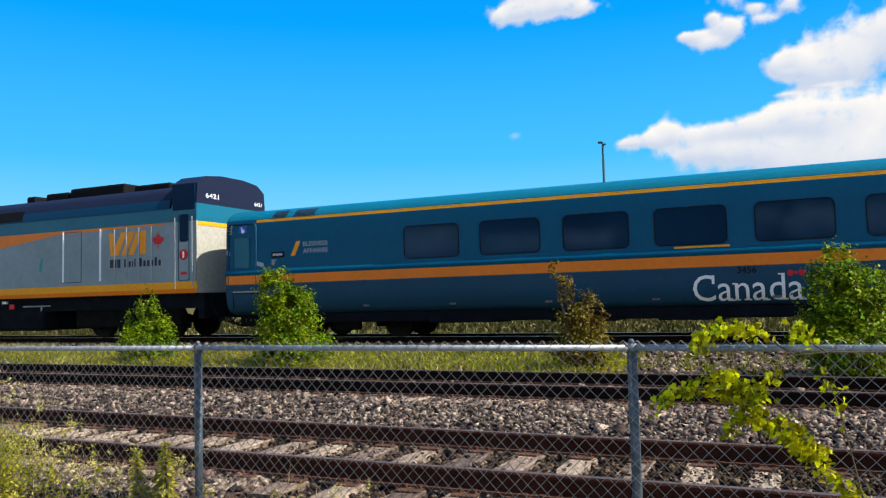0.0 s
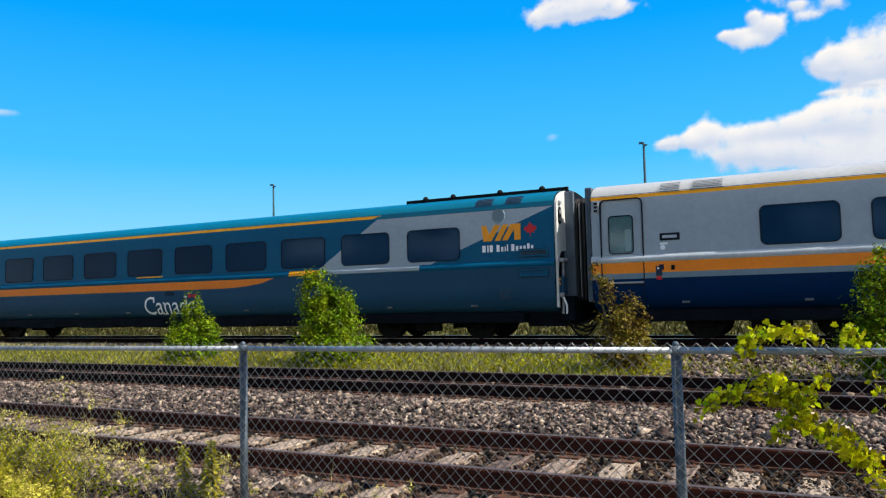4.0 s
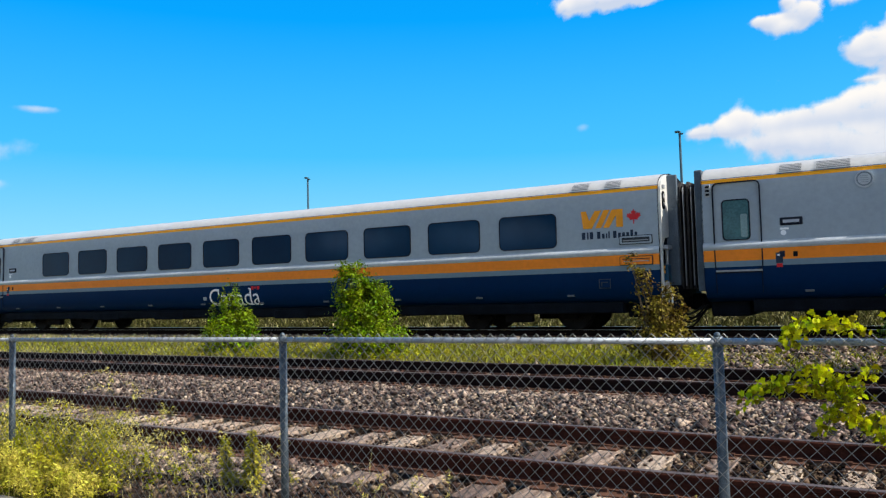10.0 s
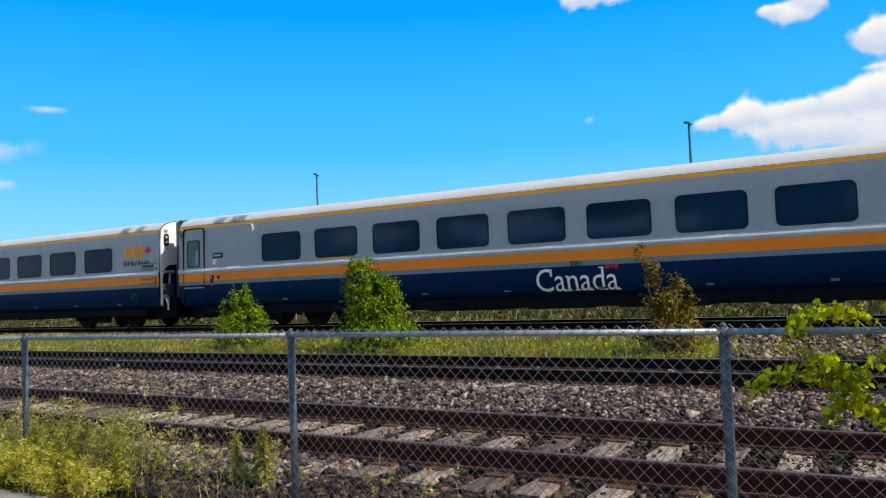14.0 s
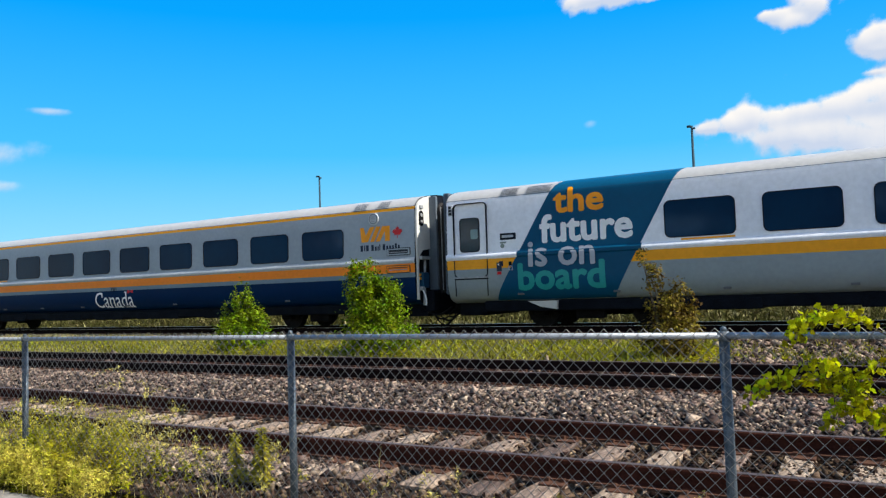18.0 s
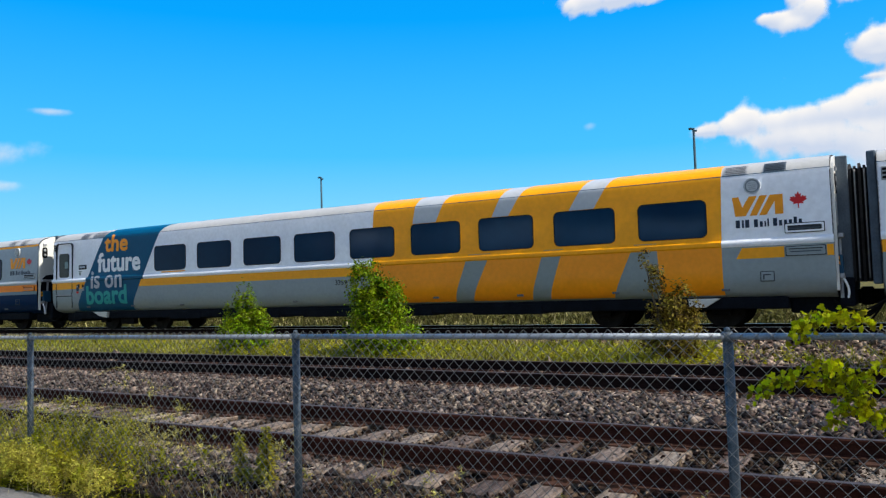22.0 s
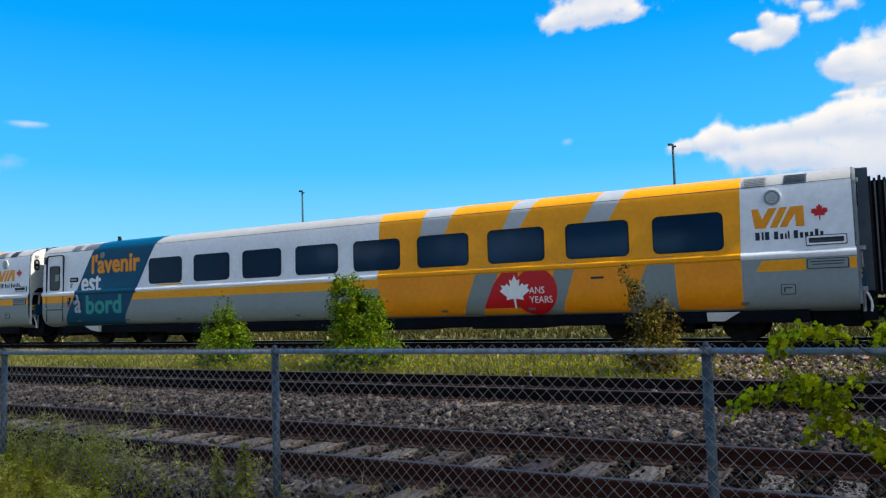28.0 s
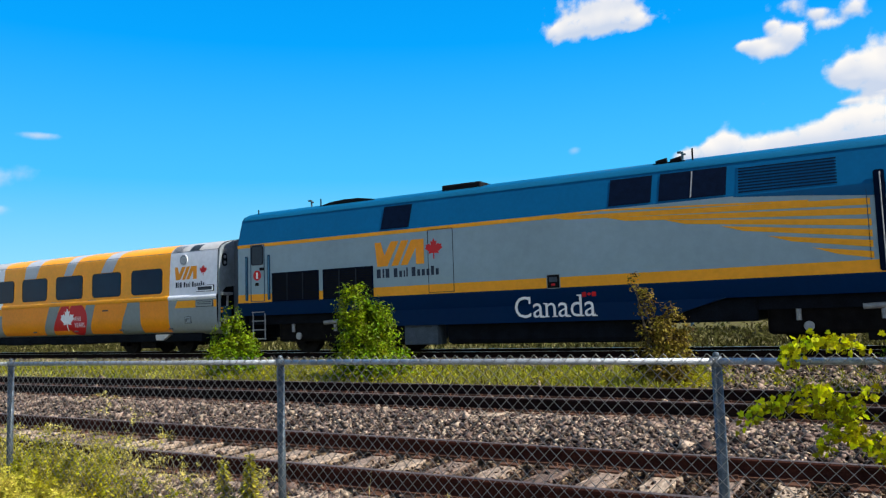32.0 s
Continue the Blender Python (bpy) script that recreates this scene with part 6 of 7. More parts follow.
def leafy(name, rows, material, leaf, seed, label, clump=0.0, slim=0.24):
    """Low weeds as many small leaves strung along thin leaning stalks, in clumps: rows of (x0, x1, y0, y1, stalks, height)."""
    rg = np.random.default_rng(seed)
    cs, ss, ds = [], [], []
    for x0, x1, y0, y1, n, hh in rows:
        for _ in range(n):
            x, y = rg.uniform(x0, x1), rg.uniform(y0, y1)
            d = noise.noise((x * 1.7, y * 2.3, seed)) + 0.4 * noise.noise((x * 5, y * 6, seed))
            if clump and d + rg.uniform(-0.15, 0.15) < clump - 0.15:
                continue
            h = hh * rg.uniform(0.45, 1.0) * (1 + (0.9 * d if clump else 0.0))
            lean_x, lean_y = rg.normal(0, 0.22, 2) * h
            m = max(5, int(36 * h / 0.4))
            t = rg.uniform(0.1, 1.0, m)
            a = rg.uniform(0, 2 * np.pi, m)
            size = leaf * rg.uniform(0.6, 1.4, m) * (1.3 - 0.7 * t)
            away = np.stack([np.cos(a), np.sin(a), rg.uniform(-0.1, 0.9, m)], 1)
            c = np.stack([x + lean_x * t ** 1.5, y + lean_y * t ** 1.5, bed_height(y) - 0.03 + h * t], 1) + away * size[:, None]
            cs.append(c)
            ss.append(size)
            ds.append(away)
    c, s, t = np.concatenate(cs), np.concatenate(ss)[:, None], np.concatenate(ds)
    n = len(c)
    t /= np.linalg.norm(t, axis=1, keepdims=True)
    u = np.cross(t, rg.normal(size=(n, 3)) + np.array([0, 0, 1.5]))
    u /= np.linalg.norm(u, axis=1, keepdims=True)
    droop = np.array([0, 0, -0.35]) * s
    v = np.stack([c - t * s, c + u * s * slim, c + t * s + droop, c - u * s * slim], 1).reshape(-1, 3)
    k = 4 * np.arange(n)[:, None]
    ob = part(name, mesh_arrays(name, v, k + np.array([[0, 1, 2, 3]])), material)
    return tagged(ob, label, "weeds", kind="stuff")


def feathery(name, rows, material, floret, seed, label, arch=0.5, full=1.0):
    """Plumed weeds: a leaning stalk whose arching side sprays carry many tiny florets; rows of (x0, x1, y0, y1, plants, height)."""
    rg = np.random.default_rng(seed)
    cs, ds, ss = [], [], []
    for x0, x1, y0, y1, n, hh in rows:
        for _ in range(n):
            x, y = rg.uniform(x0, x1), rg.uniform(y0, y1)
            h = hh * rg.uniform(0.6, 1.15) * (1 + 0.5 * noise.noise((x * 1.9, y * 2.0, seed)))
            tip = np.array([rg.normal(0, 0.16) * h, rg.normal(0, 0.16) * h, h])
            root = np.array([x, y, bed_height(y) - 0.03])
            for _ in range(int(rg.uniform(9, 15) * full)):
                t = rg.uniform(0.25, 1.0) ** 0.8
                a = rg.uniform(0, 2 * np.pi)
                ln = h * rg.uniform(0.22, 0.42) * (1.25 - 0.8 * t)
                way = np.array([np.cos(a), np.sin(a), rg.uniform(0.4, 1.0)])
                m = max(5, int(ln / (floret * 0.30)))
                u = np.linspace(0.08, 1.0, m)[:, None]
                c = root + tip * t + way * u * ln + np.array([0, 0, -arch]) * ln * u * u + rg.normal(0, floret * 0.45, (m, 3))
                cs.append(c)
                d = way + np.array([0, 0, -2 * arch]) * u + rg.normal(0, 0.7, (m, 3))
                ds.append(d / np.linalg.norm(d, axis=1, keepdims=True))
                ss.append(floret * rg.uniform(0.5, 1.25, m) * (1.1 - 0.5 * u[:, 0]))
            m = int(h / 0.02)     # the bare stalk
            u = np.linspace(0, 1, m)[:, None]
            cs.append(root + tip * u)
            ds.append(np.repeat((tip / h)[None], m, 0))
            ss.append(np.full(m, 0.011))
    c, t, sz = np.concatenate(cs), np.concatenate(ds), np.concatenate(ss)[:, None]
    u = np.cross(t, rg.normal(size=t.shape))
    u /= np.linalg.norm(u, axis=1, keepdims=True)
    w = np.where(sz == 0.011, 0.2, 0.27) * sz
    v = np.stack([c - t * sz * 0.5, c + u * w, c + t * sz, c - u * w], 1).reshape(-1, 3)
    k = 4 * np.arange(len(c))[:, None]
    return tagged(part(name, mesh_arrays(name, v, k + np.array([[0, 1, 2, 3]])), material), label, "weeds", kind="stuff")


feathery("weeds", [(-8.9, -5.95, 3.72, 4.25, 270, 0.31), (-6.2, -5.3, 3.72, 4.1, 44, 0.24)], M_WEED, 0.030, 31, "yellow-green plumed weeds growing through the fence")
feathery("weeds", [(-9.2, -6.15, 3.85, 4.9, 120, 0.42), (-6.2, -5.6, 3.85, 4.6, 16, 0.36), (-5.7, -4.7, 3.9, 4.8, 10, 0.26)], M_HERB, 0.032, 34, "olive-green feathery weeds along the fence", 0.35, 0.8)
feathery("dry_weeds", [(-9.2, -5.9, 4.1, 5.3, 46, 0.50), (-5.6, -3.9, 3.9, 5.2, 16, 0.28), (-6.9, -5.2, 4.3, 5.2, 16, 0.5), (-3.6, -0.2, 4.3, 5.0, 14, 0.22)], M_PLUME, 0.022, 33, "pale seeding weeds along the fence", 0.6, 0.6)
feathery("dry_weeds", [(-5.62, -5.52, 4.36, 4.44, 3, 0.92), (-5.42, -5.3, 4.38, 4.46, 2, 0.78), (-6.55, -6.42, 4.36, 4.46, 3, 0.88), (-6.15, -5.95, 4.36, 4.5, 4, 0.68)], M_PLUME, 0.020, 38, "tall pale seeding weed stalks beside the fence", 0.7, 0.7)
leafy("weeds", [(-8.8, -5.8, 3.72, 4.6, 560, 0.18), (-5.8, -4.2, 3.8, 4.9, 70, 0.12)], M_HERB, 0.026, 37, "low green leafy weeds along the fence foot", 0.05, 0.22)
leafy("weeds", [(-32, -2.6, 12.2, 15.4, 900, 0.26), (-14, -7.5, 12.0, 13.6, 380, 0.32), (-5.6, -2.4, 12.0, 14.2, 160, 0.26), (-2.6, 4.0, 12.2, 15.4, 30, 0.20)], M_HERB, 0.045, 35, "green leafy weeds in the grass between tracks")
weed_patch("dry_grass", [(-8.6, -5.6, 3.75, 5.2, 34, 0.8), (-5.4, -3.2, 3.9, 5.1, 26, 0.45)], M_STRAW, 0.5, 0.006, 32, "thin dry grass stalks along the fence", 5)
weed_patch("litter", [(-6.4, -2.4, 3.76, 5.0, 420, 0.15)], M_LITTER, 0.5, 0.010, 36, "grey-brown dead stalks and litter at the fence foot", 5)


def goldenrod(x, y, h, seed):
    """A leafy upright weed: one stalk with rings of narrow leaves."""
    rnd = random.Random(seed)
    z0 = bed_height(y) - 0.03
    w = tagged(new("tall_weed"), "leafy yellow-green tall weed beside the fence", "weed", "tall weeds")
    w.location = (x, y, z0)
    top = Vector((rnd.uniform(-.05, .05), rnd.uniform(-.05, .05), h))
    part("stalk", bar((0, 0, 0), top, 0.008, 0.004, 6), M_STEM, w)
    bm = bmesh.new()
    for i in range(int(h * 760)):
        t = rnd.uniform(0.12, 1.0)
        a = rnd.uniform(0, 2 * math.pi)
        ln = rnd.uniform(0.05, 0.11) * (1.2 - 0.7 * t)
        c = top * t
        d = Vector((math.cos(a), math.sin(a), rnd.uniform(-0.1, 0.55)))
        s = Vector((-math.sin(a), math.cos(a), 0)) * ln * 0.18
        p = [c, c + d * ln * 0.5 + s, c + d * ln + Vector((0, 0, -ln * 0.25)), c + d * ln * 0.5 - s]
        bm.faces.new([bm.verts.new(q) for q in p])
    part("foliage", bm, M_WEED, w)
    return w


for i, (x, y, h) in enumerate(((-4.30, 4.50, 0.50), (-4.56, 4.48, 0.42), (-4.42, 4.56, 0.34), (-6.12, 4.2, 0.50), (-6.22, 4.26, 0.40), (-6.62, 4.2, 0.54), (-6.52, 4.3, 0.46))):
    goldenrod(x, y, h, 50 + i)


def scrub():
    """Low scrub beyond the main line: many leaf clumps in one mesh."""
    rg = np.random.default_rng(77)
    cs, ss = [], []
    for _ in range(150):
        x, y = rg.uniform(-75, 12), rg.uniform(24, 40)
        r, h = rg.uniform(0.35, 1.0), rg.uniform(0.35, 0.95)
        m = int(90 * r)
        d = rg.normal(size=(m, 3))
        d /= np.linalg.norm(d, axis=1, keepdims=True)
        cs.append(np.stack([x + d[:, 0] * r, y + d[:, 1] * r, 0.2 + np.abs(d[:, 2]) * h * rg.uniform(0.5, 1.1, m)], 1))
        ss.append(rg.uniform(0.05, 0.13, m))
    c, s = np.concatenate(cs), np.concatenate(ss)[:, None]
    n = len(c)
    out = rg.normal(0, 0.6, (n, 3)) + np.array([0, -0.2, 0.6])
    out /= np.linalg.norm(out, axis=1, keepdims=True)
    t = np.cross(out, rg.normal(size=(n, 3)))
    t /= np.linalg.norm(t, axis=1, keepdims=True)
    u = np.cross(out, t)
    v = np.stack([c - t * s, c + u * s * 0.5, c + t * s, c - u * s * 0.5], 1).reshape(-1, 3)
    k = 4 * np.arange(n)[:, None]
    tagged(part("scrub", mesh_arrays("scrub", v, k + np.array([[0, 1, 2, 3]])), M_FIELD), "low green scrub beyond the main line", "scrub", kind="stuff")


scrub()


# ---- lamp posts far behind the line ----
def lamp_post(x, y, top):
    p = tagged(new("lamp_post"), "tall slim grey lamp post behind the railway", "lamp post", "lamp posts")
    p.location = (x, y, 0.2)
    h = top - 0.2
    part("pole", bar((0, 0, 0), (0, 0, h), 0.13, 0.08, 10), M_POLE, p)
    bm = bmesh.new()
    box(bm, -0.34, -0.06, -0.10, 0.10, h - 0.10, h + 0.05, 0.03)
    part("lamp_head", bm, M_POLE, p)
    part("lamp_head", boxed(0.05, 0.24, -0.08, 0.08, h - 0.26, h - 0.14, bevel=0.03), M_POLE, p)
    part("bracket", bar((-0.2, 0, h - 0.05), (0.16, 0, h - 0.24), 0.03), M_POLE, p)


lamp_post(-0.8214 * 56, 56, 0.199 * 56 + EYE)
lamp_post(-0.2135 * 56, 56, 0.199 * 56 + EYE)


# ---- sky behind everything ----
def sky_backdrop():
    """A far curved sheet of deep blue summer sky, paler towards the horizon."""
    m = bpy.data.materials.new("summer_sky")
    m.use_nodes = True
    n, l = m.node_tree.nodes, m.node_tree.links
    n.clear()
    at = n.new("ShaderNodeAttribute")
    at.attribute_name = "rise"
    ramp = n.new("ShaderNodeValToRGB")
    stops = ((0.0, (0.30, 0.5359, 0.6821)), (0.14, (0.178, 0.4790, 0.6658)), (0.32, (0.046, 0.3654, 0.6740)), (0.62, (0.0016, 0.2517, 0.6658)), (1.0, (0.0000, 0.1624, 0.5359)))
    el = ramp.color_ramp.elements
    el[0].position, el[0].color = stops[0][0], (*stops[0][1], 1)
    el[1].position, el[1].color = stops[-1][0], (*stops[-1][1], 1)
    for p, c in stops[1:-1]:
        e = el.new(p)
        e.color = (*c, 1)
    em, out = n.new("ShaderNodeEmission"), n.new("ShaderNodeOutputMaterial")
    em.inputs["Strength"].default_value = 0.98
    l.new(at.outputs["Fac"], ramp.inputs[0])
    l.new(ramp.outputs[0], em.inputs["Color"])
    l.new(em.outputs[0], out.inputs[0])
    verts, rise = [], []
    na, ne, R = 72, 30, 4600.0
    for j in range(ne + 1):
        e = radians(-2 + 52 * j / ne)
        for i in range(na + 1):
            a = radians(-115 + 175 * i / na)
            verts.append((R * math.sin(a) * math.cos(e), R * math.cos(a) * math.cos(e), R * math.sin(e)))
            rise.append(max(0.0, min(1.0, math.degrees(e) / 32.0)))
    faces = [(j * (na + 1) + i, (j + 1) * (na + 1) + i, (j + 1) * (na + 1) + i + 1, j * (na + 1) + i + 1) for j in range(ne) for i in range(na)]
    me = mesh_arrays("backdrop", verts, faces)
    me.attributes.new("rise", "FLOAT", "POINT").data.foreach_set("value", rise)
    return tagged(part("backdrop", me, m, smooth=True), "deep blue summer sky", "sky", kind="structure")


sky_backdrop()

# ---- clouds ----
M_CLOUD = bpy.data.materials.new("cloud_vapour")
M_CLOUD.use_nodes = True
cn, cl = M_CLOUD.node_tree.nodes, M_CLOUD.node_tree.links
cn.clear()
c_at = cn.new("ShaderNodeAttribute")
c_at.attribute_name = "thick"
c_tc = cn.new("ShaderNodeTexCoord")
c_n1 = cn.new("ShaderNodeTexNoise")
c_n1.inputs["Scale"].default_value, c_n1.inputs["Detail"].default_value, c_n1.inputs["Roughness"].default_value = 0.026, 8, 0.52
cl.new(c_tc.outputs["Object"], c_n1.inputs["Vector"])
c_sub = cn.new("ShaderNodeMath")
c_sub.operation = "MULTIPLY_ADD"
c_sub.inputs[1].default_value, c_sub.inputs[2].default_value = 1.8, -0.90
cl.new(c_n1.outputs["Fac"], c_sub.inputs[0])
c_add = cn.new("ShaderNodeMath")
c_fr = cn.new("ShaderNodeAttribute")
c_fr.attribute_name = "fray"
c_mul = cn.new("ShaderNodeMath")
c_mul.operation = "MULTIPLY"
cl.new(c_sub.outputs[0], c_mul.inputs[0])
cl.new(c_fr.outputs["Fac"], c_mul.inputs[1])
cl.new(c_mul.outputs[0], c_add.inputs[0])
cl.new(c_at.outputs["Fac"], c_add.inputs[1])
c_al = cn.new("ShaderNodeMapRange")
c_al.interpolation_type = "SMOOTHSTEP"
c_al.inputs[1].default_value, c_al.inputs[2].default_value = 0.26, 1.02
cl.new(c_add.outputs[0], c_al.inputs[0])
c_n2 = cn.new("ShaderNodeTexNoise")
c_n2.inputs["Scale"].default_value, c_n2.inputs["Detail"].default_value = 0.012, 6
cl.new(c_tc.outputs["Object"], c_n2.inputs["Vector"])
c_mix = cn.new("ShaderNodeMix")
c_mix.data_type = "RGBA"
# Painted cloud shading: blue-grey undersides, warm white sunlit tops.
c_mix.inputs[6].default_value, c_mix.inputs[7].default_value = (0.50, 0.57, 0.70, 1), (0.83, 0.80, 0.765, 1)
c_r = cn.new("ShaderNodeMapRange")
c_r.inputs[1].default_value, c_r.inputs[2].default_value = 0.58, 1.42
c_lit = cn.new("ShaderNodeAttribute")
c_lit.attribute_name = "lit"
c_sum = cn.new("ShaderNodeMath")
cl.new(c_n2.outputs["Fac"], c_sum.inputs[0])
cl.new(c_lit.outputs["Fac"], c_sum.inputs[1])
cl.new(c_sum.outputs[0], c_r.inputs[0])
cl.new(c_r.outputs[0], c_mix.inputs[0])
c_em = cn.new("ShaderNodeEmission")
c_em.inputs["Strength"].default_value = 0.785
cl.new(c_mix.outputs[2], c_em.inputs["Color"])
c_tr = cn.new("ShaderNodeBsdfTransparent")
c_ms = cn.new("ShaderNodeMixShader")
cl.new(c_al.outputs[0], c_ms.inputs[0])
cl.new(c_tr.outputs[0], c_ms.inputs[1])
cl.new(c_em.outputs[0], c_ms.inputs[2])
c_out = cn.new("ShaderNodeOutputMaterial")
cl.new(c_ms.outputs[0], c_out.inputs[0])

M_MIRRORCLOUD = M_CLOUD.copy()     # overbright glow for added clouds opposite the eye
M_MIRRORCLOUD.node_tree.nodes["Emission"].inputs["Strength"].default_value = 5.0


def cloud(name, lobes, label, peak, far, turned=0.0):
    """A far bank of vapour: thickness gathers in lobes (x/Y, z/Y, rx/Y, rz/Y), and thins out towards its edge."""
    x0, x1 = min(a - 2.1 * r for a, _, r, _ in lobes), max(a + 2.1 * r for a, _, r, _ in lobes)
    z0, z1 = min(b - 2.1 * r for _, b, _, r in lobes), max(b + 2.1 * r for _, b, _, r in lobes)
    cx, cz = (x0 + x1) / 2, (z0 + z1) / 2
    nx, nz = 90, 60
    verts, val, lit = [], [], []
    for j in range(nz + 1):
        for i in range(nx + 1):
            a, b = x0 + (x1 - x0) * i / nx, z0 + (z1 - z0) * j / nz
            s, top, near = 1e-6, 0.0, 1e-6
            for lx, lz, rx, rz in lobes:
                d = ((a - lx) / rx) ** 2 + ((b - lz) / (rz if b > lz else rz * 1.3)) ** 2
                w = math.exp(-1.25 * d)
                s += w
                near += w * w
                top += w * w * max(-0.3, min(1.3, 0.5 + 0.5 * (b - lz) / rz + 0.15 * (a - lx) / rx))
            edge = min(i, nx - i, j, nz - j) / 5.0
            val.append(min(s, 1.1) * peak - 1.2 * max(0.0, 1.0 - edge))
            lit.append(0.5 + 1.5 * (top / near - 0.5) if near > 1e-5 else 0.5)
            verts.append(((a - cx) * far, 0, (b - cz) * far))
    faces = [(j * (nx + 1) + i, j * (nx + 1) + i + 1, (j + 1) * (nx + 1) + i + 1, (j + 1) * (nx + 1) + i) for j in range(nz) for i in range(nx)]
    me = mesh_arrays(name, verts, faces)
    at = me.attributes.new("thick", "FLOAT", "POINT")
    at.data.foreach_set("value", val)
    me.attributes.new("fray", "FLOAT", "POINT").data.foreach_set("value", [1.0 if peak >= 0.9 else 0.16] * len(val))
    me.attributes.new("lit", "FLOAT", "POINT").data.foreach_set("value", lit)
    ob = part(name, me, M_CLOUD)
    tagged(ob, label, "cloud")
    return ob, Matrix.Translation((cx * far, far, cz * far + EYE)) @ Matrix.Rotation(radians(turned), 4, "Z")


DRIFT = -42.8
CLOUDS = [
    cloud("cloud", [(-0.132, 0.205, 0.022, 0.017), (-0.156, 0.197, 0.031, 0.012), (-0.177, 0.193, 0.024, 0.006), (-0.101, 0.194, 0.031, 0.016), (-0.067, 0.196, 0.030, 0.015), (-0.034, 0.197, 0.032, 0.017), (-0.005, 0.202, 0.028, 0.020), (0.017, 0.206, 0.030, 0.023), (-0.084, 0.173, 0.065, 0.018), (-0.024, 0.169, 0.067, 0.022), (0.052, 0.199, 0.045, 0.036), (0.053, 0.150, 0.080, 0.038), (0.115, 0.160, 0.060, 0.050), (0.120, 0.196, 0.055, 0.036)], "large white heaped cloud bank", 1.0, 1500),
    cloud("cloud", [(0.002, 0.270, 0.019, 0.016), (0.020, 0.272, 0.022, 0.019), (0.041, 0.261, 0.032, 0.022), (0.010, 0.258, 0.018, 0.008), (0.012, 0.232, 0.022, 0.004), (0.050, 0.237, 0.030, 0.005), (0.070, 0.274, 0.041, 0.038), (0.125, 0.290, 0.055, 0.040)], "white cloud towering at the edge of the bank", 1.0, 1540),
    cloud("cloud", [(-0.107, 0.322, 0.013, 0.007), (-0.090, 0.320, 0.017, 0.010), (-0.074, 0.310, 0.021, 0.010), (-0.061, 0.327, 0.019, 0.018), (-0.048, 0.323, 0.015, 0.014), (-0.072, 0.341, 0.010, 0.008)], "small white puffy fair-weather cloud", 0.92, 1580),
    cloud("cloud", [(-0.352, 0.391, 0.019, 0.013), (-0.324, 0.396, 0.030, 0.016), (-0.288, 0.396, 0.033, 0.017), (-0.258, 0.392, 0.032, 0.015), (-0.232, 0.383, 0.022, 0.010), (-0.279, 0.419, 0.066, 0.026)], "white cloud high in the sky", 1.0, 1620),
    cloud("cloud", [(-0.010, 0.329, 0.015, 0.008), (-0.044, 0.361, 0.020, 0.012), (0.017, 0.343, 0.019, 0.013), (-0.021, 0.345, 0.015, 0.008)], "scattered small white clouds", 0.9, 1660),
    cloud("cloud", [(-1.555, 0.421, 0.060, 0.011)], "thin white wisp of cloud", 0.68, 1700, 58),
    cloud("cloud", [(-1.735, 0.352, 0.070, 0.036)], "faint wisp of pale cloud", 0.60, 1740, 58),
    cloud("cloud", [(-1.615, 0.347, 0.055, 0.030)], "very faint wisp of pale cloud", 0.46, 1750, 58),
    cloud("cloud", [(-1.76, 0.278, 0.075, 0.018)], "small pale wisp low in the sky", 0.66, 1760, 58),
    cloud("cloud", [(0.01, 0.135, 0.10, 0.030), (0.10, 0.130, 0.08, 0.032)], "pale haze under the cloud bank", 0.62, 1560),
    cloud("cloud", [(-0.334, 0.221, 0.016, 0.008)], "tiny faint wisp of cloud", 0.52, 1780),
]

# unseen cloud banks added behind the camera, overbright so that the coach windows mirror them
for bank, place in (cloud("cloud", [(-0.75, 0.09, 0.13, 0.02), (-0.5, 0.085, 0.12, 0.028), (-0.28, 0.075, 0.14, 0.016)], "added long glowing cloud low behind the camera, for reflections", 0.9, 1520),
                    cloud("cloud", [(0.05, 0.085, 0.13, 0.024), (0.3, 0.08, 0.16, 0.02)], "added glowing cloud low in the south, for reflections", 0.9, 1540)):
    bank.matrix_world = Matrix.Scale(-1, 4, (0, 1, 0)) @ place
    bank.data.materials[0] = M_MIRRORCLOUD


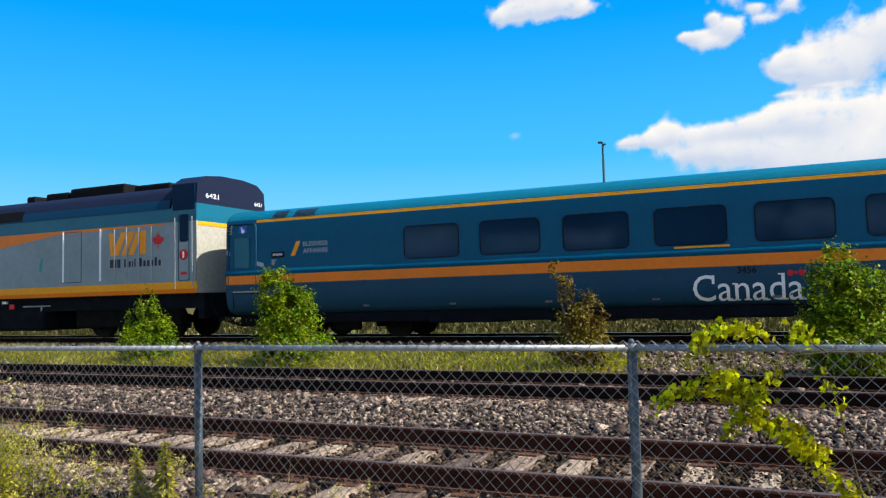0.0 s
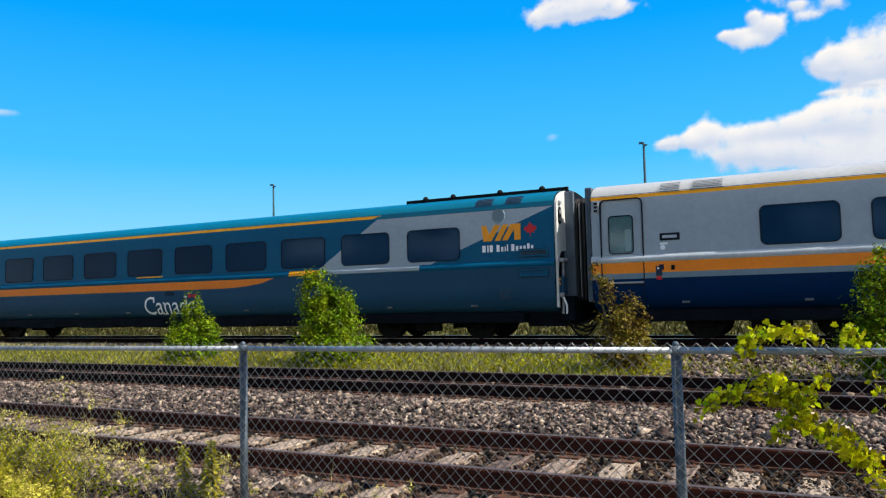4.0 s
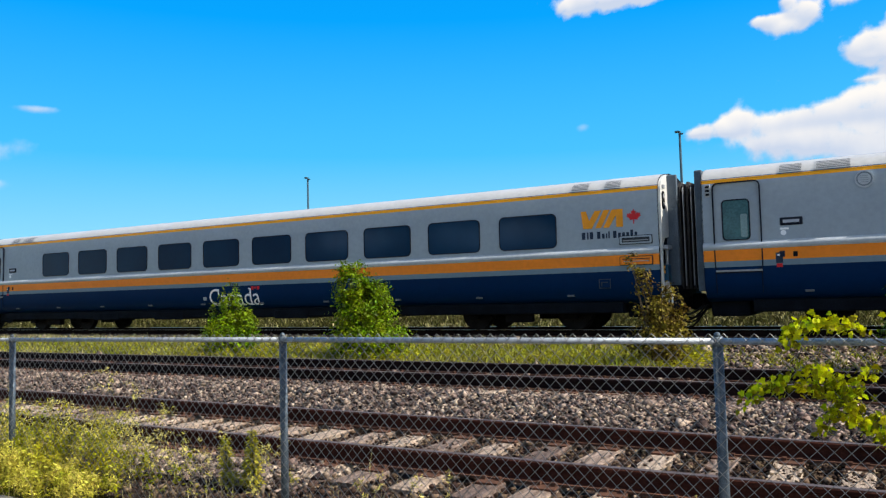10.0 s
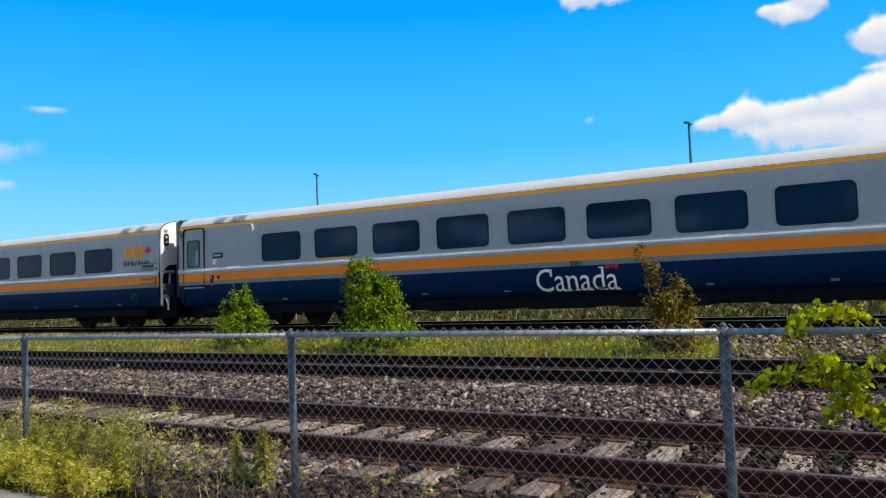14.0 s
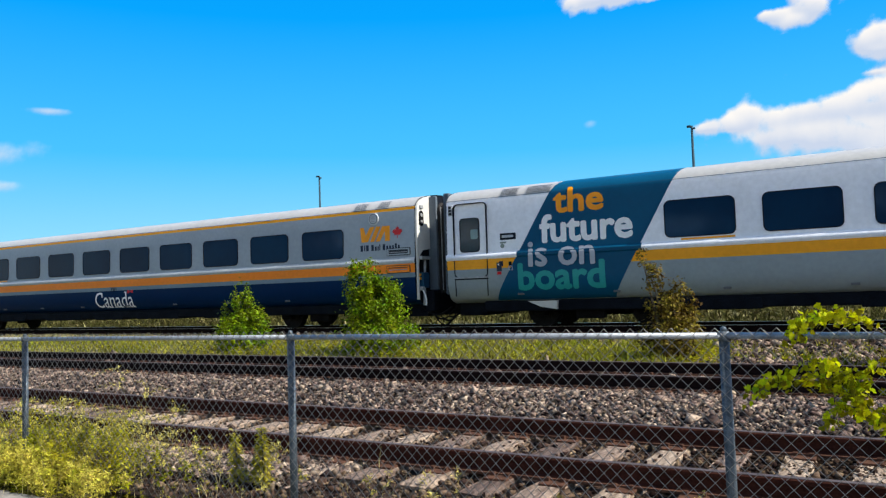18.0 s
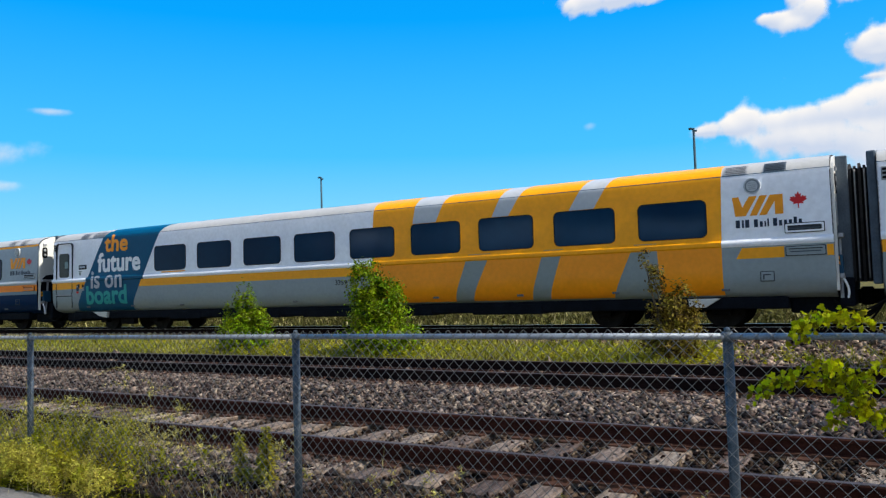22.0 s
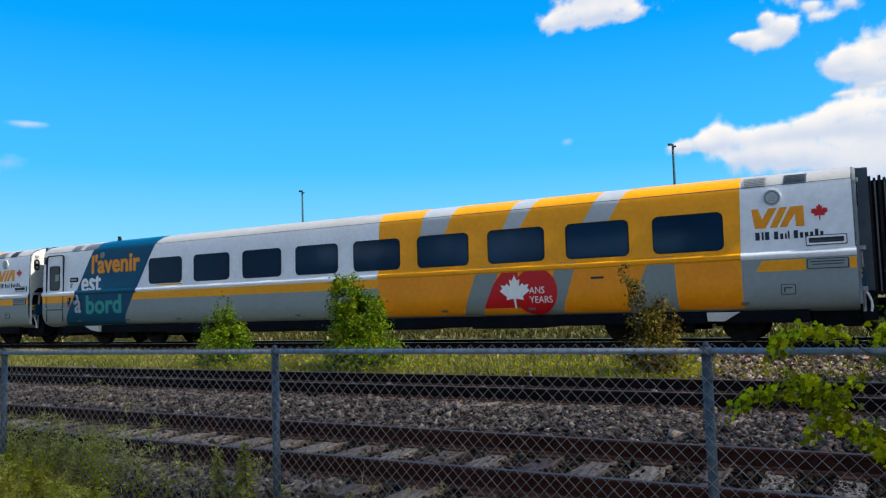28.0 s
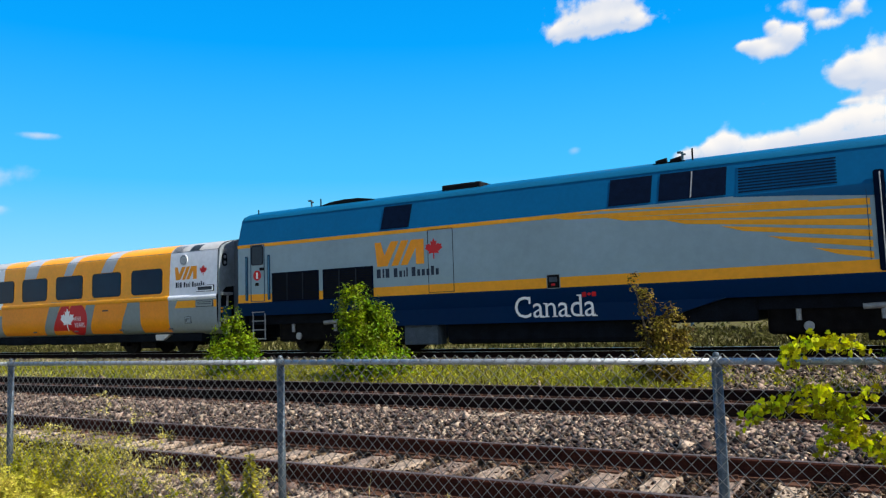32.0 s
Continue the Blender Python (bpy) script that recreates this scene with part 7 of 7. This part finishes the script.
def passing_cloud():
    """An unseen dark sheet for a cloud high towards the sun; it dims the sunlight while it passes."""
    n, nx = 72, 150
    x0, x1, wd = -480.0, 235.0, 420.0
    # how much sunlight the sheet blocks along its length
    depth = ((-480, 0.0), (-455, 0.14), (-420, 0.34), (-370, 0.44), (-335, 0.26), (-300, 0.13), (-215, 0.06), (-186, 0.42), (-150, 0.54), (-120, 0.58), (-90, 0.68), (-50, 0.90), (20, 0.98), (110, 0.95), (135, 0.74), (158, 0.36), (182, 0.10), (205, 0.0), (235, 0.0))
    verts, val = [], []
    for j in range(n + 1):
        for i in range(nx + 1):
            x, b = x0 + (x1 - x0) * i / nx, j / n * 2 - 1
            # far edge placed so that the shade stops short of the train
            verts.append((x, (b - 1) * wd / 2 + 6.5, 12 * noise.noise((x * 0.02, b * 3, 4))))
            v = 0.0
            for (xa, va), (xb, vb) in zip(depth, depth[1:]):
                if xa <= x <= xb:
                    v = va + (vb - va) * (x - xa) / (xb - xa)
            val.append(max(0.0, v + 0.05 * noise.noise((x * 0.03, b * 4, 9)) * (v > 0.05)) * min(1.0, (1 - abs(b)) * 24.0))
    faces = [(j * (nx + 1) + i, j * (nx + 1) + i + 1, (j + 1) * (nx + 1) + i + 1, (j + 1) * (nx + 1) + i) for j in range(n) for i in range(nx)]
    me = mesh_arrays("cloud", verts, faces)
    me.attributes.new("thick", "FLOAT", "POINT").data.foreach_set("value", val)
    m = bpy.data.materials.new("dark_cloud_sheet")
    m.use_nodes = True
    k, l = m.node_tree.nodes, m.node_tree.links
    k.clear()
    at = k.new("ShaderNodeAttribute")
    at.attribute_name = "thick"
    tr, df, mx, out = k.new("ShaderNodeBsdfTransparent"), k.new("ShaderNodeBsdfTranslucent"), k.new("ShaderNodeMixShader"), k.new("ShaderNodeOutputMaterial")
    df.inputs["Color"].default_value = (0.06, 0.06, 0.06, 1)
    l.new(at.outputs["Fac"], mx.inputs[0])
    l.new(tr.outputs[0], mx.inputs[1])
    l.new(df.outputs[0], mx.inputs[2])
    l.new(mx.outputs[0], out.inputs[0])
    return tagged(part("cloud", me, m), "unseen dark sheet for a cloud drifting in front of the sun", "cloud")


PASSING = passing_cloud()

# ---- what moves ----
TRAVEL = [(0.0, 0.0), (1.0, -4.19), (2.0, -8.38), (3.0, -12.63), (3.5, -14.77), (4.0, -16.92), (5.0, -21.19), (5.5, -23.29),
          (6.0, -25.36), (7.0, -29.38), (8.0, -33.39), (9.0, -37.40), (10.0, -41.42), (11.0, -45.46), (12.0, -49.50), (13.0, -53.54),
          (14.0, -57.62), (15.0, -61.71), (16.0, -65.81), (17.0, -69.92), (18.0, -74.05), (19.0, -78.15), (20.0, -82.25), (21.0, -86.39),
          (22.0, -90.57), (23.0, -94.72), (24.0, -98.93), (25.0, -103.13), (26.0, -107.31), (27.0, -111.51), (28.0, -115.76), (29.0, -120.07),
          (30.0, -124.34), (31.0, -128.62), (32.0, -132.95)]
TRAIN = [(loco_a, -15.0), (car1, -13.95), (car2, 12.10), (car3, 38.21), (car4, 64.35), (car5, 90.34), (loco_b, 116.36)]


def travelled(t):
    for (t0, s0), (t1, s1) in zip(TRAVEL, TRAVEL[1:]):
        if t <= t1:
            return s0 + (s1 - s0) * (t - t0) / (t1 - t0)
    return TRAVEL[-1][1]


def motions():
    for thing, start in TRAIN:
        walk(thing, [(t, pose(start + s, TRAIN_Y, RAIL)) for t, s in TRAVEL])
    steps = [0.1 * i for i in range(321)]
    for wheel, x, r in WHEELS:
        walk(wheel, [(t, pose(x, 0, r) @ pose(0, 0, 0, 0, math.degrees(travelled(t) / r), 0)) for t in steps])
    over = Vector((-8.0, 10.0, 0.0)) + sun_dir * 900.0     # the cloud's middle stands before the sun at 25.8 s
    walk(PASSING, [(t, Matrix.Translation(over + Vector((-32.0 * (t - 25.8), 0, 0)))) for t in (0.0, 32.0)])
    for bank, place in CLOUDS:
        walk(bank, [(0.0, place), (32.0, Matrix.Translation((DRIFT, 0, 0)) @ place)])


motions()
